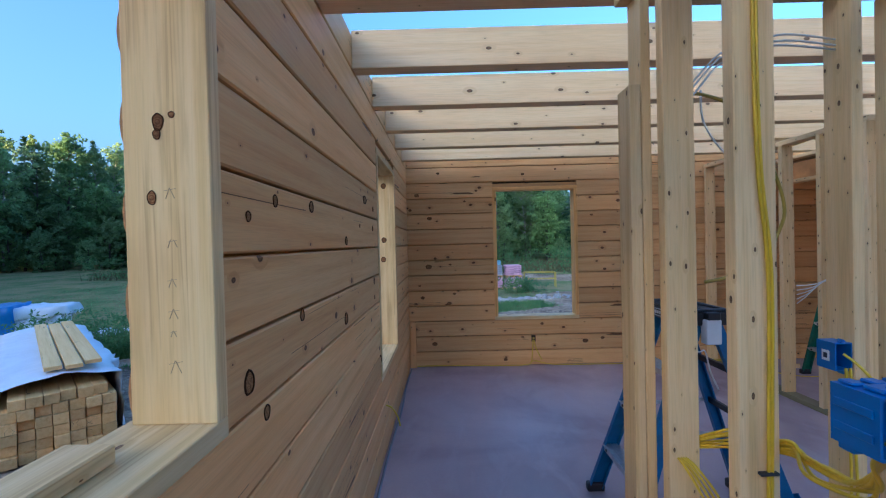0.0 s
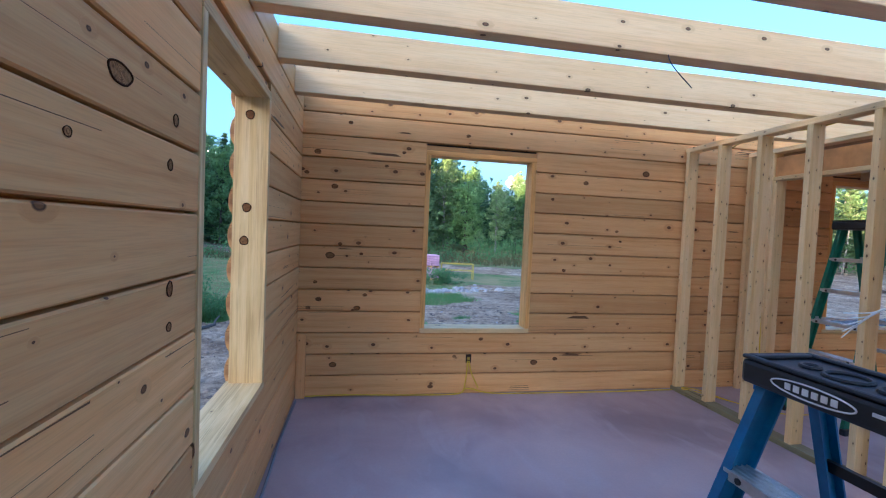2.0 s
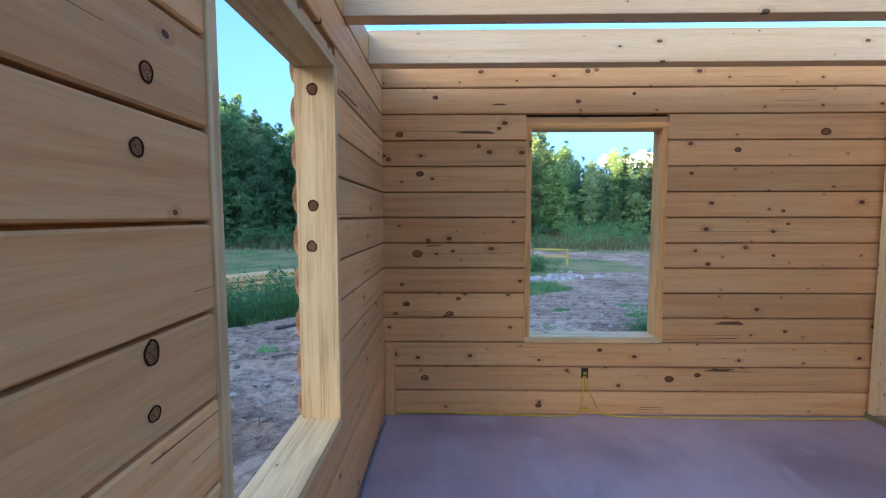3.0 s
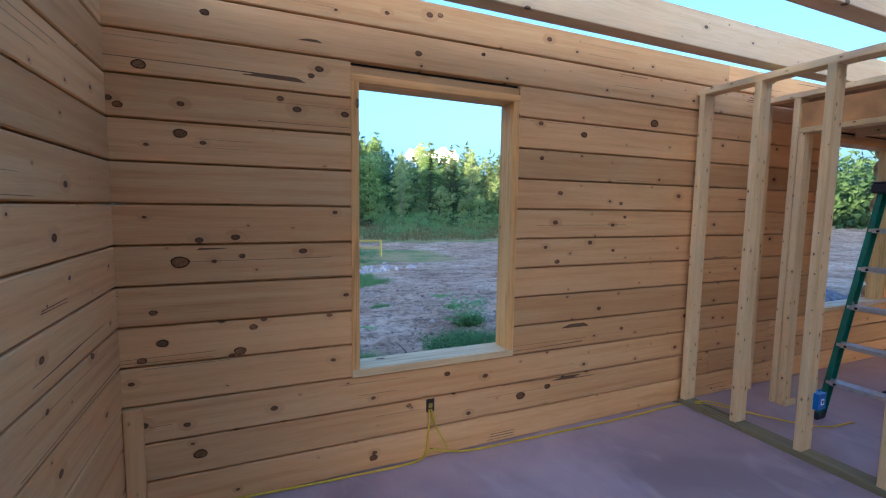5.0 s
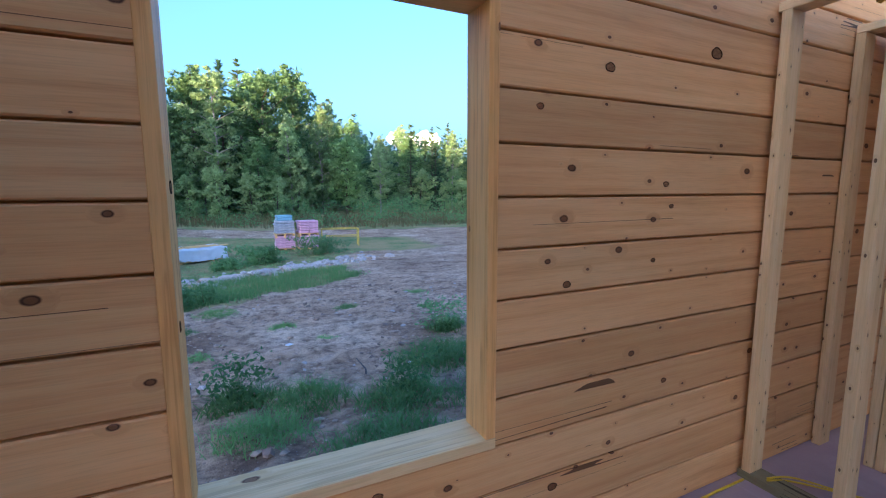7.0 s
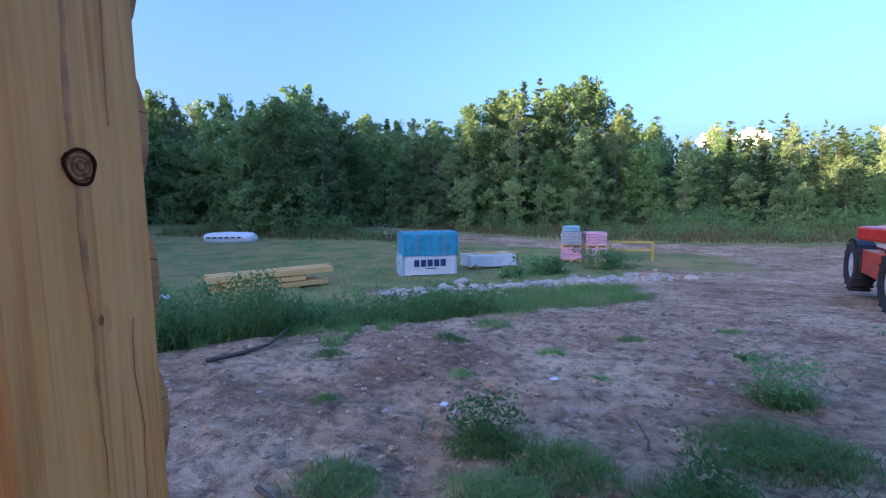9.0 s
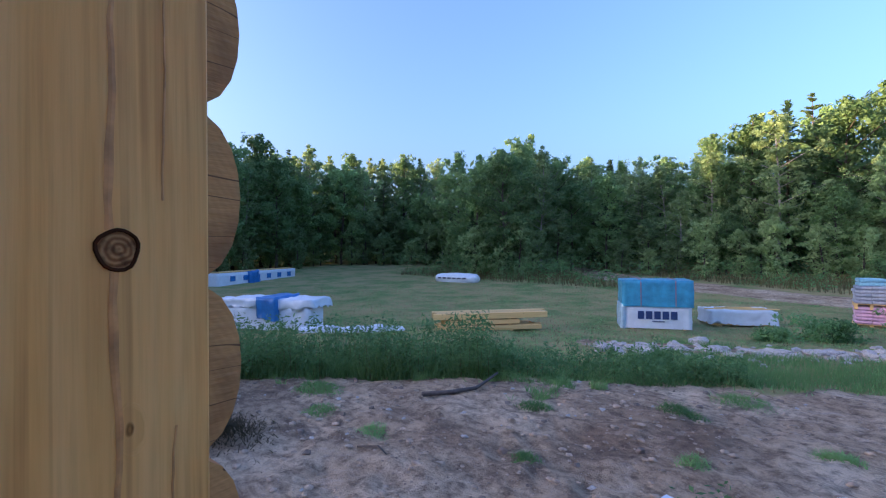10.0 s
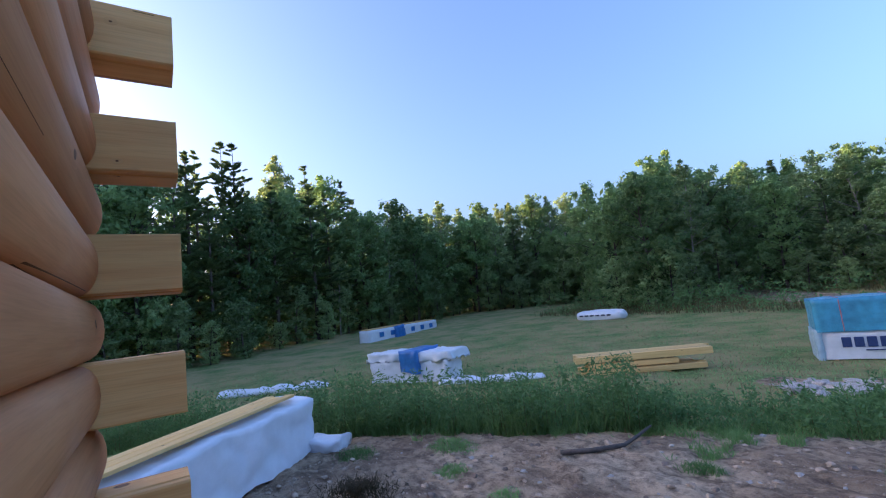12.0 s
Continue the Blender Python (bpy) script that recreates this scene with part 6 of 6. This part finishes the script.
def sheeting_roll(ap, aq, z, r, label, seed):
    """A slumped roll of white plastic sheeting."""
    ro = thing("sheeting_roll", label, "plastic sheeting", (ap[0], ap[1], z), facing(ap, aq), "rolls of sheeting")
    ln = math.hypot(aq[0] - ap[0], aq[1] - ap[1])
    bm = bmesh.new()
    n, m = 40, 14
    rings = []
    for i in range(n + 1):
        x = ln * i / n
        rr = r * (0.8 + 0.35 * noise.noise((x * 1.7, seed, 0))) * (0.6 if i in (0, n) else 1)
        rings.append([bm.verts.new((x, rr * 1.5 * math.cos(2 * math.pi * k / m), rr * (0.85 + math.sin(2 * math.pi * k / m)) + 0.06 * noise.noise((x * 3, k * 0.9, seed)))) for k in range(m)])
    for u, w in zip(rings, rings[1:]):
        for k in range(m):
            bm.faces.new((u[k], u[(k + 1) % m], w[(k + 1) % m], w[k]))
    bm.faces.new(list(reversed(rings[0])))
    bm.faces.new(rings[-1])
    part("sheeting", bm, TARP_W, ro, smooth=True)


sheeting_roll((-11.7, 12.9), (-9.1, 15.2), -1.28, 0.17, "slumped roll of white plastic sheeting on the grass", 2)
sheeting_roll((-19.8, 7.2), (-17.2, 11.0), -1.5, 0.22, "slumped roll of white plastic sheeting on the grass", 7)

# lumber stack under a white sheet beside the house
ap, aq = (-3.36, 4.14), (-6.15, 7.0)
sp = thing("covered_plank_stack", "stack of planks under a white tarp, bare plank ends showing", "covered pile", (ap[0], ap[1], -0.56), facing(ap, aq))
ln = math.hypot(aq[0] - ap[0], aq[1] - ap[1])
rows, cols = 6, 7
bm = bmesh.new()
bm_box(bm, (0, 0, 0), (ln - 0.1, 0.118, 0.098), 0.004)
me = mesh_of("plank", bm, CREAM)
for k in range(rows):
    for j in range(cols - (1 if k == rows - 1 else 0)):
        o = new("plank", me)
        o.parent = sp
        o.matrix_basis = pose(rg.uniform(-0.05, 0.05), 0.02 + j * 0.124 + (0.06 if k == rows - 1 else 0) + rg.uniform(-0.003, 0.003), 0.05 + k * 0.102, 0, 0, rg.uniform(-0.1, 0.1))
for x in (0.3, ln / 2, ln - 0.5):
    block(sp, "bearer", (x, -0.02, -0.12), (x + 0.1, 0.92, 0.05), CREAM, 0.004)


def plank_tarp(bm):
    n, m = 80, 36
    g = []
    for i in range(n + 1):
        x = 0.10 + (ln + 0.02) * i / n
        row = []
        for k in range(m + 1):
            u = k / m
            if u < 0.36:
                y, z = -0.06, -0.02 + (0.74 + 0.02) * u / 0.36
            elif u < 0.64:
                y, z = -0.06 + 1.0 * (u - 0.36) / 0.28, 0.74 + 0.06 * math.sin(math.pi * (u - 0.36) / 0.28)
            else:
                y, z = 0.95, 0.74 - 0.66 * (u - 0.64) / 0.36
            if i < 4 and (u < 0.3 or u > 0.7):
                x2 = x + 0.25 * (0.3 - min(u, 1 - u)) * (4 - i) / 4
            else:
                x2 = x
            w = noise.noise_vector((x * 1.6, u * 6, 3.0)) * 0.045 + noise.noise_vector((x * 3.6 + u * 5, u * 9, 6.0)) * 0.03 + noise.noise_vector((x * 9 - u * 8, u * 20, 1.0)) * 0.012
            row.append(bm.verts.new(Vector((x2, y, z)) + w))
        g.append(row)
    for i in range(n):
        for k in range(m):
            bm.faces.new((g[i][k], g[i][k + 1], g[i + 1][k + 1], g[i + 1][k]))
    for k in range(m // 2):
        bm.faces.new((g[n][k], g[n][m - k], g[n][m - k - 1], g[n][k + 1])) if m - k - 1 > k + 1 else None
    return bm


part("tarp", plank_tarp(bmesh.new()), TARP_W, sp, "white tarp with soft creases", True)
for i, (y, a, c) in enumerate(((0.10, 0.25, ln - 0.1), (0.26, 0.15, ln - 0.25), (0.42, 0.2, ln - 0.15))):
    block(sp, "loose_plank", (a, y, 0.835), (c, y + 0.14, 0.875), CREAM, 0.004)
bm = cloth(bmesh.new(), (ln + 0.02, -0.5, -0.1), (ln + 0.5, 0.25, 0.09), 9, 14, 4, 0.11, 41, 0.05)
part("tarp_end", bm, TARP_W, sp, "crumpled end of the tarp on the ground", True)

# stones along the edge of the turf
stone_me = []
for s in range(5):
    bm = bmesh.new()
    bmesh.ops.create_icosphere(bm, subdivisions=2, radius=1.0)
    for v in bm.verts:
        v.co *= 1 + 0.6 * noise.noise(v.co * 1.3 + Vector((s * 7, 0, 0))) + 0.12 * noise.noise(v.co * 4.0 + Vector((0, s * 3, 0)))
        v.co.z *= 0.62
    stone_me.append(mesh_of("stone", bm, STONE))
row_pts = STONE_ROW
for i in range(290):
    u = rg.random() * (len(row_pts) - 1)
    k = int(u)
    x = row_pts[k][0] + (row_pts[k + 1][0] - row_pts[k][0]) * (u - k) + rg.gauss(0, 0.42)
    y = row_pts[k][1] + (row_pts[k + 1][1] - row_pts[k][1]) * (u - k) + rg.gauss(0, 0.6) - (0.8 * rg.random() if u < 3 else 0)
    s = 0.04 + 0.12 * rg.random() ** 2.2 + (0.10 if rg.random() < 0.05 else 0)
    o = tagged(new("stone", stone_me[i % 5]), "rough grey field stone at the edge of the turf", "stone", "stones along the turf")
    o.matrix_basis = pose(x, y, lay(x, y) + s * 0.2, 0, 0, rg.uniform(0, 360)) @ Matrix.Diagonal((s * 1.2, s, s, 1))
# bright pebbles and chips on the bare soil
for i in range(90):
    x, y = rg.uniform(-5, 6), rg.uniform(6, 13)
    if turf(x, y) > 0.3:
        continue
    s = rg.uniform(0.012, 0.035)
    o = tagged(new("pebble", stone_me[i % 5]), "small pale pebble on the bare soil", "pebble", "pebbles on the soil")
    o.matrix_basis = pose(x, y, lay(x, y) + s * 0.3, 0, 0, rg.uniform(0, 360)) @ Matrix.Diagonal((s * 1.3, s, s, 1))
# clods of turned soil
CLOD = plain("soil_clod", (0.22, 0.16, 0.125), 0.95, vary=0.4, scale=12, bump=0.6)
cb = bmesh.new()
for i in range(450):
    x, y = rg.uniform(-7, 8), 5.6 + 9 * rg.random() ** 1.3
    if turf(x, y) > 0.4:
        continue
    s = 0.012 + 0.045 * rg.random() ** 3
    r = bmesh.ops.create_icosphere(cb, subdivisions=1, radius=s, matrix=Matrix.Translation((x, y, lay(x, y) + s * 0.15)))
    for v in r["verts"]:
        v.co.z = lay(x, y) + (v.co.z - lay(x, y)) * 0.7
        v.co += Vector((rg.uniform(-1, 1), rg.uniform(-1, 1), rg.uniform(-1, 1))) * s * 0.3
tagged(new("soil_clods", mesh_of("soil_clods", cb, CLOD)), "dark clods of turned soil", "soil", kind="stuff")

# dead branches
DEAD = plain("dead_wood", (0.10, 0.08, 0.07), 0.9, vary=0.3, scale=20)


def stick(pts, r, label):
    ob = new("dead_branch", mesh_of("dead_branch", bm_tube(bmesh.new(), [(x, y, lay(x, y) + dz) for x, y, dz in pts], r, 6, r * 0.5), DEAD, True))
    tagged(ob, label, "branch", "dead branches")


stick([(-3.0, 9.25, 0.02), (-2.8, 9.6, 0.04), (-2.55, 9.9, 0.05), (-2.7, 10.4, 0.06), (-2.72, 10.75, 0.14)], 0.035, "dead branch lying at the edge of the weeds")
stick([(-0.75, 7.0, 0.02), (-0.5, 6.85, 0.03), (-0.35, 6.6, 0.02)], 0.02, "thin dead branch lying on the soil")
stick([(-2.4, 7.6, 0.015), (-2.2, 7.7, 0.03), (-2.0, 7.62, 0.02)], 0.012, "thin twig lying on the soil")
stick([(2.0, 8.0, 0.01), (2.05, 8.2, 0.03), (2.02, 8.5, 0.02)], 0.012, "thin twig lying on the soil")
# paper scraps
for x, y, a in ((4.6, 9.0, 20), (1.35, 9.35, 50), (0.25, 8.55, 80), (2.6, 8.2, 10)):
    sc = tagged(new("paper_scrap", mesh_of("paper_scrap", cloth(bmesh.new(), (-0.05, -0.03, 0.0), (0.05, 0.03, 0.008), 4, 3, 1, 0.006, 4), PAPER)), "small white paper scrap on the soil", "litter", "scraps on the soil")
    sc.matrix_basis = pose(x, y, lay(x, y) + 0.012, 4, 6, a)
# heap of old hay
n = 1500
a, r = rng.uniform(0, 2 * np.pi, n), np.abs(rng.normal(0, 0.26, n))
pr = np.array([(-3.75 + q * math.cos(t) * 1.25, 6.85 + q * math.sin(t), lay(-3.75, 6.85) + max(0, 0.1 - q * 0.16)) for q, t in zip(r, a)])
tagged(new("hay_heap", blades_mesh("hay_heap", pr, rng.uniform(0.03, 0.14, n), np.full(n, 0.014), 1.6, HAY)), "flat heap of dark rotten hay on the soil", "hay", kind="stuff")

# ---- red telescopic handler ----


def wheel(parent, at):
    wv = new("wheel")
    wv.parent = parent
    wv.matrix_basis = pose(*at)
    bm = bmesh.new()
    n = 36
    prof = [(0.36, -0.2), (0.58, -0.23), (0.66, -0.19), (0.69, -0.1), (0.69, 0.1), (0.66, 0.19), (0.58, 0.23), (0.36, 0.2)]
    rings = [[bm.verts.new((q * math.cos(2 * math.pi * k / n), y, q * math.sin(2 * math.pi * k / n))) for q, y in prof] for k in range(n)]
    for k in range(n):
        for j in range(len(prof)):
            bm.faces.new((rings[k][j], rings[k][(j + 1) % len(prof)], rings[(k + 1) % n][(j + 1) % len(prof)], rings[(k + 1) % n][j]))
    for k in range(18):
        a = 2 * math.pi * k / 18
        for s in (-1, 1):
            beam_between(bm, (0.70 * math.cos(a), 0.0, 0.70 * math.sin(a)), (0.70 * math.cos(a + 0.12), s * 0.21, 0.70 * math.sin(a + 0.12)), 0.045, 0.05, (0, 1, 0))
    bmesh.ops.recalc_face_normals(bm, faces=bm.faces)
    part("tyre", bm, RUBBER, wv)
    bm = bmesh.new()
    bm_tube(bm, [(0, -0.16, 0), (0, 0.16, 0)], 0.37, 24)
    bm_tube(bm, [(0, -0.2, 0), (0, 0.2, 0)], 0.14, 16)
    for k in range(8):
        a = 2 * math.pi * k / 8
        bm_tube(bm, [(0.22 * math.cos(a), -0.18, 0.22 * math.sin(a)), (0.22 * math.cos(a), 0.18, 0.22 * math.sin(a))], 0.025, 6)
    part("rim", bm, RIM, wv)


vh = thing("telehandler", "red telescopic handler with a raised boom on bare soil", "construction vehicle", (10.7, 14.4, -1.05), 69)
UPPER = vh.matrix_basis.inverted() @ pose(8.96, 15.95, -1.07, 0, 0, -6)
bm = bmesh.new()
bm_prism(bm, [(-0.25, 0.55), (-0.25, 0.95), (0.1, 1.15), (1.1, 1.18), (1.5, 1.25), (3.9, 1.25), (4.5, 1.0), (4.5, 0.55), (4.1, 0.42), (0.6, 0.42)], 1, 0.25, 1.95)
part("chassis", bm, RED, vh, "red steel chassis")
for y0, y1 in ((-0.12, 0.26), (1.95, 2.3)):
    for x0 in (-0.2, 3.1):
        bm = bmesh.new()
        pts = [(x0 + 0.45 + 0.78 * math.cos(a), 0.68 + 0.74 * math.sin(a)) for a in [math.pi * k / 10 for k in range(11)]]
        inner = [(x0 + 0.45 + 0.72 * math.cos(a), 0.68 + 0.68 * math.sin(a)) for a in [math.pi * k / 10 for k in range(10, -1, -1)]]
        bm_prism(bm, pts + inner, 1, y0, y1)
        part("mudguard", bm, BLK, vh, "black plastic mudguard")
for x in (0.25, 3.55):
    for y in (0.02, 2.15):
        wheel(vh, (x, y, 0.69))
bm = bmesh.new()
bm_box(bm, (-0.55, -0.1, 0.33), (-0.22, 2.28, 0.64), 0.03, 2)
part("stabiliser_beam", bm, RED, vh)
bm = bmesh.new()
bm_box(bm, (-0.62, 2.2, 0.28), (-0.15, 2.38, 0.70), 0.02, 2)
part("stabiliser_foot", bm, BLK, vh)
bm = bmesh.new()
bm_prism(bm, [(1.15, 0.60), (1.15, 1.2), (2.7, 1.2), (2.7, 0.60)], 1, 1.95, 2.28)
part("side_panel", bm, RED, vh)
for y in (0.42, 1.7):
    bm = bmesh.new()
    bm_tube(bm, [(-0.262, y, 0.9), (-0.2, y, 0.9)], 0.1, 16)
    part("headlight", bm, PAPER, vh, "round headlight")
bm = bmesh.new()
bm_box(bm, (-0.42, 1.75, 1.2), (-0.2, 2.15, 1.4), 0.03, 2)
part("work_lamp", bm, PAPER, vh, "clear lamp on the mudguard")
block(vh, "number_plate", (-0.275, 0.85, 0.7), (-0.252, 1.3, 0.85), PAPER, 0.005)


def raised(ob):
    """Sets a part on the slewed upper works."""
    ob.matrix_basis = UPPER
    return ob


bm = bmesh.new()
bm_tube(bm, [(2.3, 1.1, 1.2), (2.3, 1.1, 1.42)], 0.62, 28)
raised(part("slewing_ring", bm, BLK, vh))
bm = bmesh.new()
bm_prism(bm, [(0.35, 1.45), (0.35, 1.8), (0.75, 1.85), (0.95, 2.3), (1.35, 2.35), (1.75, 1.75), (4.3, 1.65), (4.3, 1.42), (1.0, 1.42)], 1, 0.95, 1.75)
raised(part("turret", bm, RED, vh, "red turret with counterweight"))
bm = bmesh.new()
bm_box(bm, (0.25, 0.25, 1.45), (0.95, 1.95, 1.82), 0.09, 3)
raised(part("counterweight", bm, RED, vh))
bm = bmesh.new()
bm_prism(bm, [(1.75, 1.45), (1.7, 2.0), (2.0, 2.92), (3.4, 2.97), (3.55, 2.45), (3.75, 1.85), (3.75, 1.45)], 1, -0.12, 0.72)
cab = raised(part("cab", bm, RED, vh, "red cab with dark windows"))
bm = bmesh.new()
bm_prism(bm, [(1.80, 1.98), (2.08, 2.84), (2.6, 2.86), (2.6, 1.7), (1.9, 1.65)], 1, -0.135, -0.118)
part("window", bm, GLASS, cab)
bm = bmesh.new()
bm_prism(bm, [(2.68, 1.95), (2.68, 2.86), (3.32, 2.88), (3.46, 2.4), (3.6, 1.95)], 1, -0.135, -0.118)
part("window", bm, GLASS, cab)
bm = bmesh.new()
beam_between(bm, (1.70, 0.3, 2.05), (1.98, 0.3, 2.85), 0.7, 0.02, (0, 1, 0))
part("rear_window", bm, GLASS, cab)
bm = bmesh.new()
bm_box(bm, (1.95, -0.16, 2.93), (3.5, 0.76, 3.01), 0.03, 2)
part("roof", bm, BLK, cab)
bm = bmesh.new()
bm_tube(bm, [(2.2, 0.3, 3.0), (2.2, 0.3, 3.18)], 0.06, 10)
part("beacon", bm, RED, cab)
for k, (s0, s1, wd) in enumerate(((0.0, 2.75, 0.58), (2.7, 4.4, 0.50))):
    d = Vector((0.56, 0.0, 0.828))
    p0 = Vector((1.28, 1.35, 1.95))
    bm = bmesh.new()
    beam_between(bm, p0 + d * s0, p0 + d * s1, wd, wd * 0.9, (-0.828, 0, 0.56))
    bmesh.ops.bevel(bm, geom=list(bm.edges), offset=0.03, segments=2, affect="EDGES")
    bo = raised(part("boom_section", bm, RED if k == 0 else BLK, vh, "red telescopic boom" if k == 0 else "black hose cover at the end of the boom"))
    if k == 0:
        bm = bmesh.new()
        for j in range(7):
            q = p0 + d * (0.95 + j * 0.25) + Vector((0, -wd * 0.45 - 0.004, 0))
            beam_between(bm, q, q + d * 0.2, 0.2, 0.008, (-0.828, 0, 0.56))
        part("print_marks", bm, PAPER, bo, "white printed marks")
    else:
        for j in range(3):
            bm = bmesh.new()
            q = p0 + Vector((0, -0.2, 0.12 * j))
            bm_tube(bm, [q + d * 2.6, q + d * 3.7 + Vector((0, 0, 0.3)), q + d * 4.5 + Vector((0.1, 0, 0.1)), q + d * 4.7 + Vector((0.3, 0, -0.5))], 0.05, 8)
            part("hose", bm, BLK, bo)
bm = bmesh.new()
beam_between(bm, (2.0, 1.35, 1.7), (2.12, 1.35, 3.15), 0.16, 0.16, (1, 0, 0))
raised(part("lift_cylinder", bm, ALU, vh))
for pts in ([(1.1, 0.5, 2.3), (1.25, 0.45, 2.75), (1.6, 0.48, 2.8), (1.7, 0.5, 2.3)], [(2.45, -0.1, 1.5), (2.45, -0.12, 2.4), (2.6, -0.2, 2.55)]):
    bm = bmesh.new()
    bm_tube(bm, pts, 0.025, 8)
    raised(part("hand_rail", bm, RED, vh))

# white box trailer seen through the second window
tr = thing("box_trailer", "white box trailer parked beside the gravel", "trailer", (11.88, 5.22, -0.62), 20)
block(tr, "box", (0, 0, 0.5), (4.6, 2.0, 2.5), WHITEBODY, 0.05)
block(tr, "skirt", (0.02, 0.02, 0.3), (4.58, 1.98, 0.5), ALU, 0.02)
for x in (1.6, 2.5):
    for y in (0.0, 1.75):
        bm = bmesh.new()
        bm_tube(bm, [(x, y, 0.35), (x, y + 0.25, 0.35)], 0.35, 20)
        part("tyre", bm, RUBBER, tr)
# gravel heap
gm = bmesh.new()
for i in range(900):
    q, a = 1.6 * math.sqrt(rg.random()), rg.uniform(0, 6.28)
    x, y = 10.6 + q * math.cos(a), 8.2 + q * math.sin(a)
    z = lay(x, y) + 0.5 * (1 - (q / 1.6) ** 1.5)
    bmesh.ops.create_icosphere(gm, subdivisions=1, radius=rg.uniform(0.05, 0.11), matrix=Matrix.Translation((x, y, z)))
tagged(new("gravel_heap", mesh_of("gravel_heap", gm, plain("gravel", (0.14, 0.15, 0.17), 0.9, vary=0.4))), "low heap of grey gravel outside the window", "gravel", kind="stuff")


# crumbs and clods of dry earth on the bare yard
CLOD = plain("dry_earth_clod", (0.40, 0.30, 0.22), 0.95, vary=0.5, scale=14, bump=0.5)
rc = np.random.default_rng(31)
bm = bmesh.new()
bmesh.ops.create_icosphere(bm, subdivisions=1, radius=1.0)
cv, cf = np.array([v.co[:] for v in bm.verts]), np.array([[v.index for v in f.verts] for f in bm.faces])
bm.free()
vs, fs = [], []
for i in range(5200):
    x, y = rc.uniform(-9, 9), 5.6 + 9.0 * rc.random() ** 1.3
    if turf_edge(x, y) > -0.1:
        continue
    r = 0.010 + 0.035 * rc.random() ** 4
    q = cv * rc.uniform(0.7, 1.3, cv.shape) * np.array([r * 1.3, r, r * 0.6]) + np.array([x, y, lay(x, y) + 0.2 * r])
    fs.append(cf + 12 * len(vs))
    vs.append(q)
tagged(new("earth_clods", mesh_np("earth_clods", np.concatenate(vs), np.concatenate(fs), CLOD)), "small dry clods of earth scattered over bare soil", "soil", kind="stuff")
